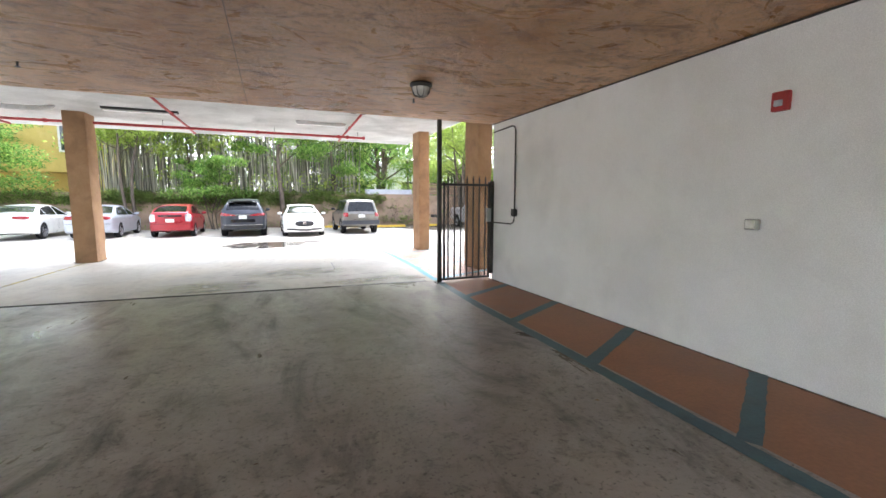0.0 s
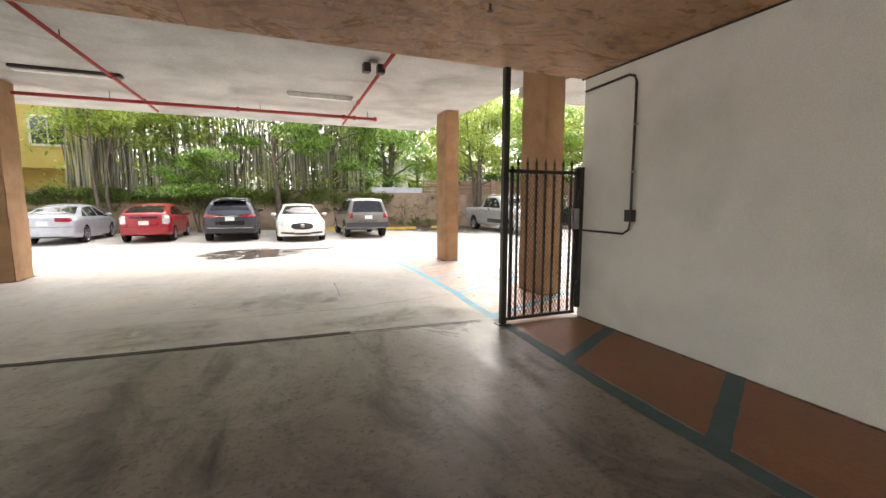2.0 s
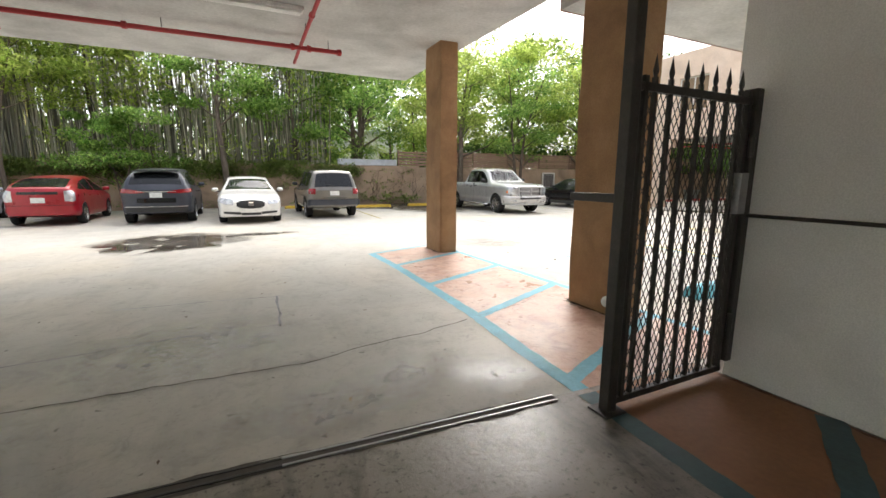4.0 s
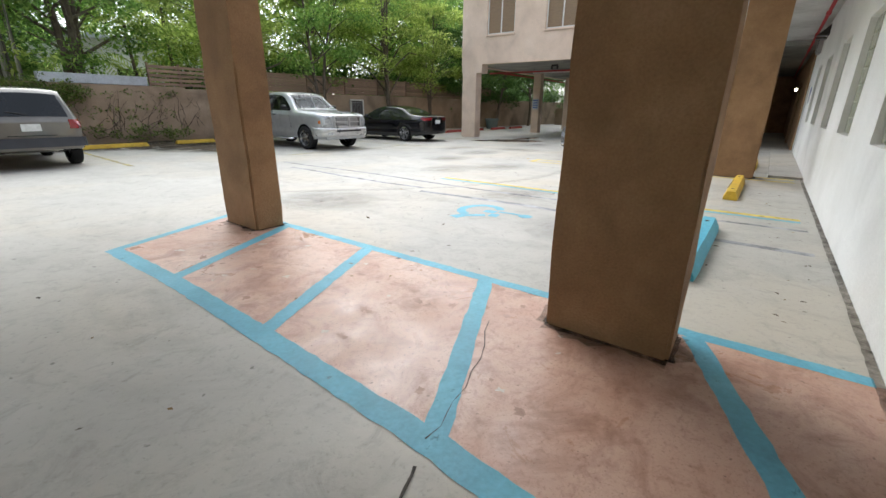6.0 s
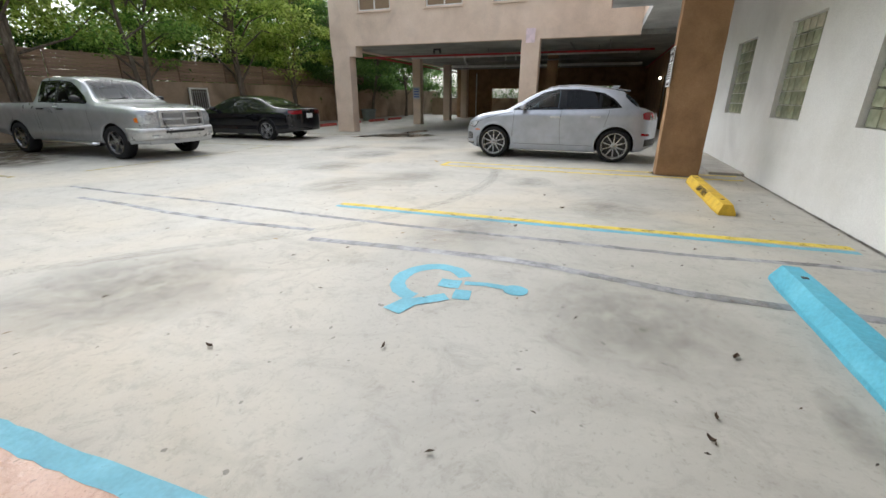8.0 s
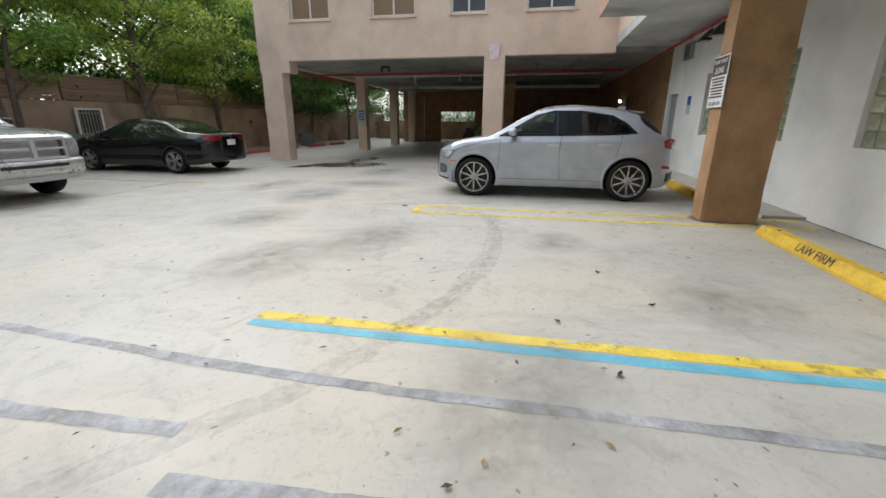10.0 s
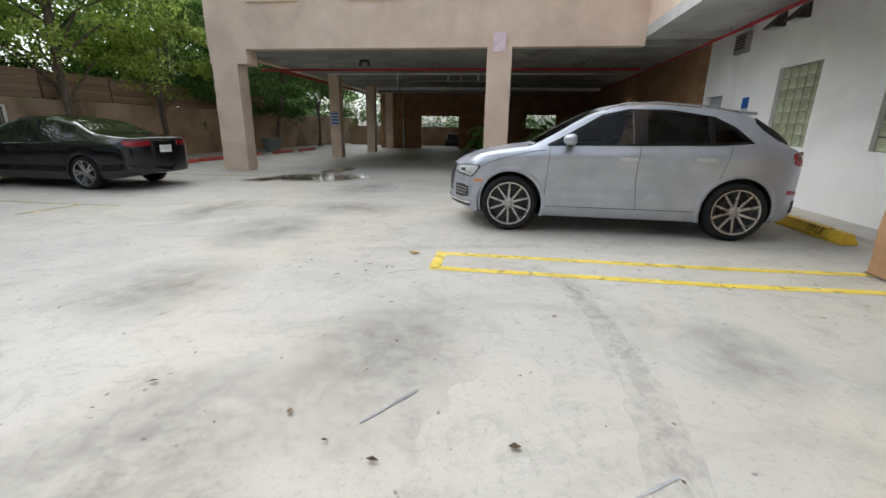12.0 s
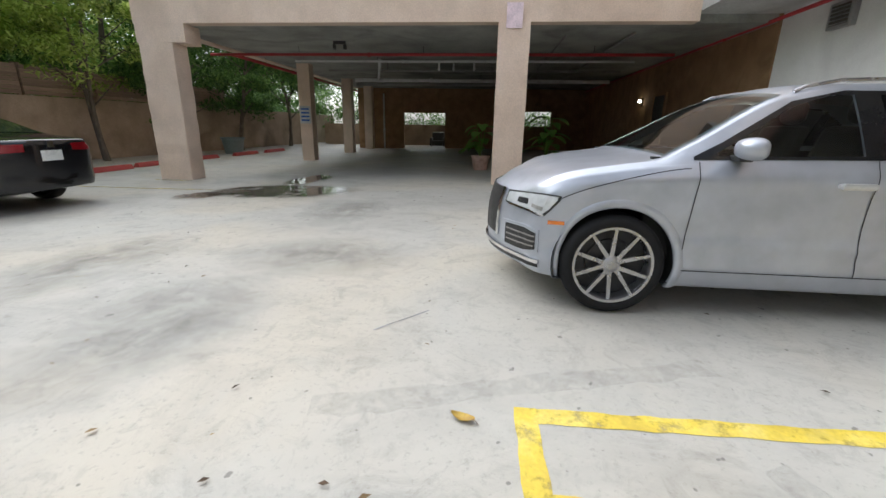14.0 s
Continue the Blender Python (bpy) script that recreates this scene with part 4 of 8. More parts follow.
Q = dict(half=0.915, r=0.346, arch=0.4, tyre=0.235, rim=0.262, spokes=5, twin=0.314, cut=0.03, axles=(1.302, -1.302), roof=0.61, nose=0.26, tail=0.2, bumper=0.5, rake=0.1,
         open_glass=True, n_up=26, n_side=38, creases=((0.94, 0.012, 0.09), (0.5, 0.012, 0.07)),
         plan=plan_of(-2.15, 2.13, 0.915), low=[(-2.15, 0.33), (-1.8, 0.24), (-0.9, 0.2), (0.9, 0.2), (1.8, 0.22), (2.13, 0.27)],
         top=[(-2.15, 0.9), (-2.08, 0.99), (-1.93, 1.07), (-1.75, 1.13), (-1.5, 1.345), (-1.38, 1.45), (-1.22, 1.498), (-0.95, 1.535), (-0.4, 1.57), (0.0, 1.557), (0.25, 1.505), (0.9, 1.15), (1.07, 1.065), (1.3, 1.03), (1.73, 0.955), (2.0, 0.865), (2.13, 0.775)],
         belt=[(-2.15, 0.93), (-1.9, 1.08), (-1.4, 1.095), (-0.5, 1.075), (0.5, 1.045), (1.2, 1.0), (2.13, 0.9)],
         screens=[(0.28, 1.03), (-1.75, -1.4)], inset=0.92,
         surround=[(-1.37, 1.12, 1.132), (-1.2, 1.105, 1.295), (-0.99, 1.09, 1.41), (-0.5, 1.08, 1.485), (-0.05, 1.07, 1.487), (0.25, 1.065, 1.42), (0.7, 1.055, 1.16), (0.88, 1.05, 1.07)],
         windows=[[(-1.31, 1.14, 1.15), (-1.18, 1.13, 1.265), (-0.97, 1.12, 1.38)], [(-0.91, 1.115, 1.41), (-0.5, 1.105, 1.455), (-0.25, 1.1, 1.462)], [(-0.1, 1.095, 1.462), (0.05, 1.09, 1.45), (0.25, 1.085, 1.39), (0.6, 1.08, 1.175), (0.74, 1.078, 1.095)]],
         seams=[("v", [(-0.17 - 0.02 * math.sin(z * 6), z) for z in np.linspace(0.33, 1.07, 44)]), ("v", [(0.89 - 0.04 * (z - 0.33) / 0.7, z) for z in np.linspace(0.33, 1.04, 44)]), ("v", [(-1.06 - 0.08 * max(0, (z - 0.72) / 0.35), z) for z in np.linspace(0.68, 1.08, 30)]), ("h", [(x, 0.335) for x in np.linspace(-0.87, 0.89, 20)]), ("h", [(x, 1.0 - 0.24 * ((x - 0.9) / 0.9) ** 1.4) for x in np.linspace(0.9, 1.86, 60)])],
         handles=[(-0.87, 0.935), (-0.04, 0.92)], mirror=(0.62, 1.07), mirror_mat=None,
         ends=[("headlight_bezel", [(0.45, 0.685, 0.775), (0.7, 0.67, 0.795), (0.92, 0.65, 0.805), (1.02, 0.66, 0.805), (1.12, 0.77, 0.8)], True, M_BLACKP, "dark headlight bezel"),
               ("headlight", [(0.47, 0.695, 0.765), (0.7, 0.682, 0.785), (0.92, 0.664, 0.795), (1.0, 0.672, 0.795), (1.09, 0.77, 0.792)], True, M_LENS, "clear headlight lens"),
               ("projector", [(0.6, 0.712, 0.748), (0.7, 0.71, 0.75)], True, M_ALLOY_D, "dark projector behind the lens"),
               ("projector", [(0.76, 0.702, 0.725), (0.96, 0.69, 0.715)], True, M_GREYPIPE, "dark projector behind the lens"),
               ("light_strip", [(0.5, 0.678, 0.69), (0.85, 0.66, 0.674), (0.99, 0.655, 0.668)], True, M_CHROME, "bright daytime light strip"),
               ("grille", [(-0.4, 0.42, 0.78), (0.4, 0.42, 0.78)], True, M_BLACKP, "black honeycomb grille"),
               ("grille_frame", [(0.37, 0.41, 0.785), (0.41, 0.41, 0.785)], True, M_CHROME, "bright grille surround"),
               ("intake_frame", [(0.48, 0.35, 0.56), (0.7, 0.35, 0.57), (0.96, 0.395, 0.55)], True, M_SILVER, "body-coloured intake surround"),
               ("air_intake", [(0.52, 0.385, 0.54), (0.7, 0.385, 0.55), (0.92, 0.41, 0.53)], True, M_BLACKP, "black lower air intake"),
               ("intake_slat", [(0.54, 0.42, 0.43), (0.9, 0.43, 0.44)], True, M_GREYPIPE, "grey intake slat"),
               ("intake_slat", [(0.54, 0.46, 0.47), (0.91, 0.465, 0.475)], True, M_GREYPIPE, "grey intake slat"),
               ("intake_slat", [(0.54, 0.5, 0.51), (0.91, 0.5, 0.51)], True, M_GREYPIPE, "grey intake slat"),
               ("front_lip", [(-0.95, 0.285, 0.325), (0.95, 0.285, 0.325)], True, M_BLACKP, "dark slot above the bumper blade"),
               ("front_splitter", [(-0.98, 0.32, 0.345), (0.98, 0.32, 0.345)], True, M_CHROME, "bright lower bumper strip"),
               ("side_reflector", [(1.05, 0.605, 0.632), (1.21, 0.608, 0.632)], True, M_AMBER, "amber side reflector"),
               ("tail_light", [(0.5, 0.88, 1.0), (0.8, 0.875, 1.04), (1.0, 0.89, 1.035), (1.08, 0.91, 1.0)], False, M_TAIL, "red wraparound tail light"),
               ("rear_reflector", [(0.75, 0.56, 0.6), (1.08, 0.57, 0.62)], False, M_TAIL, "low red reflector"),
               ("rear_diffuser", [(-0.95, 0.36, 0.5), (0.95, 0.36, 0.5)], False, M_BLACKP, "dark rear bumper insert"),
               ("license_plate", [(-0.16, 0.68, 0.82), (0.16, 0.68, 0.82)], False, M_PLATE, "pale licence plate")],
         proud={"projector": 0.013, "intake_frame": 0.008, "air_intake": 0.012, "intake_slat": 0.016, "front_splitter": 0.02, "grille_frame": 0.012}, boxes=[])
Q["mirror_mat"] = M_SILVER
Q["handle_mat"] = M_TRIM
q3 = build_car("suv", "silver compact SUV with dark windows and ten-spoke wheels", "car", Q, M_SILVER, (14.26, 10.57, 0), 90)
q3shell = Shell(Q)
# roof rails, aerial fin and spoiler of the silver SUV
for side in (1, -1):
    rail = tube_bm([(x, side * 0.585, z) for x, z in ((-1.32, 1.43), (-1.26, 1.47), (-0.95, 1.525), (-0.4, 1.565), (-0.05, 1.552), (0.15, 1.515), (0.22, 1.48))], 0.012, 8)
    part("roof_rail", rail, M_ALLOY, q3, "satin roof rail")
fin = box_bm(-1.24, -0.02, 1.45, -1.1, 0.02, 1.57, 0.01)
for v in fin.verts:
    if v.co.z > 1.53:
        v.co.x -= 0.06
part("aerial", fin, M_SILVER, q3)
spoiler = box_bm(-1.5, -0.56, 1.452, -1.18, 0.56, 1.482, 0.012)
for v in spoiler.verts:
    if v.co.x < -1.35:
        v.co.z -= 0.012
        v.co.y *= 0.95
    else:
        v.co.z += 0.014
part("spoiler", spoiler, M_SILVER, q3, "roof spoiler in body colour", smooth=False)
for side in (1, -1):
    glass = q3shell.side_patch([(-1.75, 1.12, 1.13), (-1.64, 1.15, 1.23), (-1.5, 1.25, 1.34), (-1.42, 1.34, 1.4)], side, 0.004)
    part("rear_quarter_glass", glass, M_GLASS, q3, "dark edge of the rear window", smooth=True)


def cabin(car, seats, floor_z, half, x0, x1, belt_z, sh):
    """Lining, dashboard, seats and steering wheel seen through the glass; seats: (x, y)."""
    tub = box_bm(x0, -half, floor_z, x1, half, floor_z + 0.04)
    for sg in (1, -1):
        box_bm(x0, sg * half, floor_z, x1, sg * (half - 0.04), belt_z, 0, tub)
    box_bm(x0, -half, floor_z, x0 + 0.1, half, belt_z, 0, tub)
    part("cabin_lining", tub, M_CABIN, car)
    dash = box_bm(x1 - 0.5, -half + 0.03, floor_z + 0.3, x1 + 0.02, half - 0.03, belt_z - 0.06, 0.05)
    part("dashboard", dash, M_CABIN, car)
    rows = []
    head = bmesh.new()
    for i in range(9):
        x = x0 + 0.35 + (x1 - 0.75 - x0 - 0.35) * i / 8
        we, ze = sh.edge(x)
        rows.append([head.verts.new((x, we * q, ze + (sh.top(x) - ze) * (1 - q * q) ** 0.7 - 0.045)) for q in (-0.9, -0.5, 0, 0.5, 0.9)])
    for a, b in zip(rows, rows[1:]):
        for k in range(4):
            head.faces.new((a[k], a[k + 1], b[k + 1], b[k]))
    part("headlining", head, M_HEADLN, car, smooth=True)
    for x, y in seats:
        st = box_bm(x - 0.24, y - 0.25, floor_z + 0.12, x + 0.26, y + 0.25, floor_z + 0.34, 0.06)
        back = box_bm(-0.07, y - 0.24, 0, 0.07, y + 0.24, 0.62, 0.05)
        for v in back.verts:
            v.co.x += x - 0.24 - 0.28 * v.co.z
            v.co.y = y + (v.co.y - y) * (1 - 0.25 * max(0, v.co.z - 0.3))
            v.co.z += floor_z + 0.3
        hr = bmesh.new()
        bmesh.ops.create_uvsphere(hr, u_segments=16, v_segments=10, radius=1)
        for v in hr.verts:
            v.co = Vector((x - 0.45 + v.co.x * 0.06, y + math.copysign(abs(v.co.y) ** 0.6, v.co.y) * 0.13, floor_z + 1.03 + math.copysign(abs(v.co.z) ** 0.6, v.co.z) * 0.1))
        seat = part("seat", st, M_SEAT, car)
        part("seat_back", back, M_SEAT, seat)
        part("headrest", hr, M_SEAT, seat, smooth=True)
    c = Vector((x1 - 0.55, 0.36, belt_z - 0.08))
    part("steering_wheel", tube_bm([c + Vector((0.06 * math.sin(a), 0.18 * math.cos(a), 0.17 * math.sin(a))) for a in np.linspace(0, 2 * math.pi, 25)], 0.015, 8, caps=False), M_CABIN, car, smooth=True)


cabin(q3, ((0.02, 0.36), (0.02, -0.36), (-0.85, 0.4), (-0.85, -0.4)), 0.36, 0.76, -1.62, 1.1, 1.06, q3shell)


def sedan_spec(wb, length, half, height, fo, **kw):
    xf, xr = wb / 2 + fo, wb / 2 + fo - length
    h = height
    s = dict(half=half, r=0.33, arch=0.375, tyre=0.22, rim=0.235, spokes=5, twin=0, cut=0.06, axles=(wb / 2, -wb / 2), roof=half * 0.66, nose=0.2, tail=0.14, bumper=0.5, rake=0.12,
             plan=plan_of(xr, xf, half), low=[(xr, 0.32), (xr + 0.5, 0.24), (-0.8, 0.19), (0.8, 0.19), (xf - 0.4, 0.2), (xf, 0.24)],
             top=[(xr, h * 0.66), (xr + 0.06, h * 0.71), (xr + 0.55, h * 0.745), (-1.72, h * 0.765), (-1.0, h * 0.95), (-0.6, h * 0.99), (-0.2, h), (0.15, h * 0.985), (0.42, h * 0.94), (1.1, h * 0.71), (1.25, h * 0.68), (xf - 0.5, h * 0.6), (xf - 0.12, h * 0.52), (xf, h * 0.46)],
             belt=[(xr, h * 0.64), (-1.5, h * 0.665), (0, h * 0.645), (1.1, h * 0.62), (xf, h * 0.5)],
             screens=[(0.44, 1.1), (-1.7, -1.0)], inset=0.9,
             windows=[[(-1.52, h * 0.69, h * 0.7), (-1.2, h * 0.685, h * 0.82), (-1.05, h * 0.685, h * 0.87)], [(-1.0, h * 0.685, h * 0.885), (-0.5, h * 0.675, h * 0.93), (-0.1, h * 0.67, h * 0.94)], [(0.0, h * 0.67, h * 0.935), (0.3, h * 0.665, h * 0.9), (0.85, h * 0.655, h * 0.7)]],
             seams=[("v", [(-0.06, z) for z in np.linspace(0.33, h * 0.65, 7)]), ("v", [(0.95, z) for z in np.linspace(0.33, h * 0.62, 7)]), ("v", [(-1.0, z) for z in np.linspace(0.62, h * 0.66, 7)])],
             handles=[(-0.8, h * 0.58), (0.1, h * 0.565)], mirror=(0.75, h * 0.655), ends=[])
    s.update(kw)
    return s


def rear_set(w, zt, zb, plate_z, tail_in=0.45):
    return [("tail_light", [(tail_in, zb + 0.02, zt), (w * 0.9, zb, zt), (w * 1.15, zb + 0.05, zt - 0.01)], False, M_TAIL, "red wraparound tail light"),
            ("license_plate", [(-0.16, plate_z, plate_z + 0.15), (0.16, plate_z, plate_z + 0.15)], False, M_PLATE, "pale licence plate")]


# black saloon
spec = sedan_spec(2.803, 4.87, 0.915, 1.47, 0.93, spokes=5, twin=0.2, cut=0.05, rim=0.25, r=0.335,
                  ends=rear_set(0.8, 0.985, 0.86, 0.74, 0.36) + [("badge", [(-0.05, 0.93, 1.02), (0.05, 0.93, 1.02)], False, M_CHROME, "round chrome badge"), ("headlight", [(0.45, 0.62, 0.72), (1.0, 0.66, 0.74)], True, M_LAMP, "")])
build_car("sedan", "black saloon car with bright alloy wheels", "car", spec, M_BLACK, (16.42, 21.72, -0.1), 90)

# silver pickup truck
BUMPER = curve([(-1.02, 2.3), (-1.0, 2.53), (-0.93, 2.72), (-0.75, 2.84), (-0.4, 2.9), (0, 2.915), (0.4, 2.9), (0.75, 2.84), (0.93, 2.72), (1.0, 2.55), (1.02, 2.3)])


def bumper_bm(y0, y1, profile, n=40):
    """A bar swept round the nose; profile: (outwards, z)."""
    bm = bmesh.new()
    prev = None
    for i in range(n + 1):
        y = y0 + (y1 - y0) * (0.5 - 0.5 * math.cos(math.pi * i / n))
        row = [bm.verts.new((BUMPER(y) + o, y * (1 + o * 0.3), z)) for o, z in profile]
        if prev:
            for k in range(len(profile)):
                q = (k + 1) % len(profile)
                bm.faces.new((prev[k], prev[q], row[q], row[k]))
        else:
            bm.faces.new(row)
        prev = row
    bm.faces.new(prev)
    bmesh.ops.recalc_face_normals(bm, faces=bm.faces)
    return bm


T = dict(half=1.0, r=0.385, arch=0.45, tyre=0.265, rim=0.255, spokes=5, cut=0.085, axles=(1.785, -1.785), roof=0.72, nose=0.14, tail=0.03, bumper=0.9, rake=0.06,
         plan=[(-2.9, 0.95), (-2.8, 0.98), (-2.3, 1.0), (0.5, 1.0), (2.0, 1.0), (2.45, 0.97), (2.72, 0.92), (2.87, 0.86)], low=[(-2.9, 0.5), (-2.2, 0.42), (-1.2, 0.36), (1.2, 0.36), (2.3, 0.36), (2.87, 0.38)],
         top=[(-2.9, 1.26), (-0.98, 1.28), (-0.93, 1.34), (-0.85, 1.74), (-0.6, 1.86), (0.0, 1.89), (0.4, 1.87), (0.66, 1.8), (1.22, 1.34), (1.4, 1.28), (2.0, 1.25), (2.55, 1.19), (2.78, 1.14), (2.84, 1.11), (2.87, 1.08)],
         belt=[(-2.9, 1.24), (-0.9, 1.26), (0, 1.24), (1.2, 1.2), (2.87, 1.1)], stations=(-0.96, -0.94, -0.92, -0.9, -0.87), open_glass=True, n_up=22,
         surround=[(-0.73, 1.268, 1.755), (-0.05, 1.26, 1.775), (0.4, 1.255, 1.735), (0.6, 1.25, 1.64), (1.02, 1.245, 1.3)],
         screens=[(0.66, 1.26), (-0.93, -0.82)], inset=0.92,
         windows=[[(-0.68, 1.3, 1.72), (-0.1, 1.29, 1.74)], [(0.02, 1.29, 1.74), (0.4, 1.285, 1.7), (0.6, 1.28, 1.6), (0.95, 1.27, 1.32)]],
         seams=[("v", [(-0.04, z) for z in np.linspace(0.5, 1.26, 7)]), ("v", [(1.05, z) for z in np.linspace(0.5, 1.22, 7)]), ("v", [(-0.9, z) for z in np.linspace(0.5, 1.26, 7)]), ("v", [(-0.78, z) for z in np.linspace(0.5, 1.26, 7)])],
         handles=[(-0.6, 1.12), (0.15, 1.12)], handle_mat=M_BLACKP, mirror=(0.85, 1.3), mirror_mat=M_BLACKP, lip=0.07,
         ends=[("headlight", [(0.62, 0.82, 1.0), (0.9, 0.82, 1.02), (1.06, 0.86, 0.98)], True, M_LAMP, "clear headlight with amber corner"),
               ("turn_signal", [(1.06, 0.84, 0.96), (1.18, 0.86, 0.94)], True, M_AMBER, "amber turn signal"),
                              ("tail_light", [(0.9, 0.9, 1.2), (1.02, 0.9, 1.2)], False, M_TAIL, "")], proud={"bumper": 0.05, "grille": 0.012})
truck = build_car("pickup_truck", "silver crew cab pickup truck with a chrome grille", "truck", T, M_TRUCK, (11.42, 21.98, -0.1), -90)
sh = Shell(T)
for y0, z0, y1, z1 in ((-0.56, 1.05, 0.56, 1.11), (-0.52, 0.73, 0.52, 0.775), (-0.58, 0.74, -0.52, 1.09), (0.52, 0.74, 0.58, 1.09), (-0.035, 0.77, 0.035, 1.06), (-0.53, 0.895, 0.53, 0.935)):
    bar = box_bm(2.74, y0, z0, 2.94, y1, z1, 0.014)
    for v in bar.verts:
        v.co.x -= 0.07 * (v.co.y / 0.56) ** 2 + 0.1 * max(0, v.co.z - 0.9) ** 1.2
    part("grille_bar", bar, M_TRIM, truck, "silver grille bar")
back = box_bm(2.7, -0.53, 0.76, 2.895, 0.53, 1.06, 0.004)
for v in back.verts:
    v.co.x -= 0.07 * (v.co.y / 0.56) ** 2 + 0.1 * max(0, v.co.z - 0.9) ** 1.2
part("grille_mesh", back, M_BLACKP, truck, "dark grille recess")
for k in range(3):
    for z in (0.8 + 0.03 * k, 0.96 + 0.028 * k):
        for y0, y1 in ((-0.5, -0.05), (0.05, 0.5)):
            slat = box_bm(2.8, y0, z, 2.908, y1, z + 0.006, 0.001)
            for v in slat.verts:
                v.co.x -= 0.07 * (v.co.y / 0.56) ** 2 + 0.1 * max(0, v.co.z - 0.9) ** 1.2
            part("grille_slat", slat, M_GREYPIPE, truck)
for side in (1, -1):
    part("fog_lamp", bumper_bm(side * 0.74 - 0.075, side * 0.74 + 0.075, [(-0.02, 0.5), (0.012, 0.51), (0.014, 0.57), (-0.02, 0.58)], 8), M_LAMP, truck, "round fog lamp")
    part("wiper", tube_bm([(1.2, side * 0.1 + 0.05, 1.375), (1.16, side * 0.1 + 0.55 * side, 1.36)], 0.012, 6), M_BLACKP, truck)
    part("side_step", tube_bm([(-1.0, side * 0.93, 0.34), (-0.9, side * 0.99, 0.33), (1.0, side * 0.99, 0.33), (1.1, side * 0.93, 0.34)], 0.035, 10), M_CHROME, truck, "chrome tubular side step")
part("bumper", bumper_bm(-1.018, 1.018, [(-0.12, 0.46), (-0.03, 0.455), (0, 0.475), (0.004, 0.56), (0.0, 0.575), (0.006, 0.585), (0.004, 0.68), (-0.02, 0.72), (-0.12, 0.73)]), M_TRIM, truck, "bright front bumper", smooth=True)
part("lower_valance", bumper_bm(-0.85, 0.85, [(-0.12, 0.36), (-0.05, 0.36), (-0.03, 0.455), (-0.12, 0.455)]), M_TRUCK, truck, "lower valance in body colour")
part("air_slot", bumper_bm(-0.52, 0.52, [(-0.02, 0.6), (0.012, 0.6), (0.012, 0.655), (-0.02, 0.655)]), M_BLACKP, truck, "dark slot in the bumper")

cabin(truck, ((0.3, 0.4), (0.3, -0.4), (-0.5, 0.4), (-0.5, -0.4)), 0.72, 0.82, -0.86, 1.2, 1.22, sh)

# pewter off-roader, seen from behind
J = dict(half=0.915, r=0.36, arch=0.41, tyre=0.225, rim=0.21, spokes=5, cut=0.08, axles=(1.345, -1.345), roof=0.66, nose=0.1, tail=0.05, bumper=0.7, rake=0.08,
         plan=[(-2.26, 0.84), (-2.16, 0.88), (-1.9, 0.91), (1.5, 0.915), (2.0, 0.88), (2.3, 0.78)], low=[(-2.26, 0.42), (-1.2, 0.3), (1.2, 0.3), (2.3, 0.34)],
         top=[(-2.26, 1.0), (-2.2, 1.1), (-2.12, 1.3), (-2.0, 1.6), (-1.85, 1.7), (-1.0, 1.75), (0.0, 1.75), (0.35, 1.69), (0.9, 1.18), (1.05, 1.11), (2.0, 1.02), (2.3, 0.9)],
         belt=[(-2.26, 0.98), (-2.0, 1.1), (0, 1.08), (1.0, 1.06), (2.3, 0.98)], stations=(-2.22, -2.18, -2.15, -2.1, -2.06, -2.03),
         screens=[(0.37, 0.95), (-2.19, -2.0)], inset=0.88,
         windows=[[(-1.9, 1.16, 1.58), (-1.15, 1.14, 1.62)], [(-1.05, 1.14, 1.62), (-0.2, 1.13, 1.63)], [(-0.1, 1.13, 1.62), (0.3, 1.12, 1.55), (0.7, 1.12, 1.2)]],
         handles=[(-0.85, 1.0), (0.1, 0.99)], handle_mat=M_BLACKP, mirror=(0.65, 1.14), mirror_mat=M_BLACKP, arch_mat=M_BLACKP,
         ends=[("tail_light", [(0.66, 0.86, 1.06), (0.84, 0.86, 1.06), (0.93, 0.88, 1.05)], False, M_TAIL, "red tail light with amber top"),
               ("bumper", [(-1.0, 0.48, 0.68), (1.0, 0.48, 0.68)], False, M_CHARCOAL, "dark grey rear bumper"),
               ("license_plate", [(-0.16, 0.82, 0.97), (0.16, 0.82, 0.97)], False, M_PLATE, "pale licence plate"),
               ("rear_wash", [(-0.4, 0.72, 0.735), (0.4, 0.72, 0.735)], False, M_SEAM, ""),
               ("cladding", [(1.0, 0.42, 0.56), (1.4, 0.4, 0.5)], False, M_CHARCOAL, "dark lower cladding")], proud={"bumper": 0.06})
jeep = build_car("off_roader", "pewter off-road car with a pale rear window", "car", J, M_PEWTER, (3.76, 22.6, -0.1), 90)
part("rear_wiper", tube_bm([(-2.19, 0.0, 1.16), (-2.17, 0.32, 1.22)], 0.012, 6), M_BLACKP, jeep)

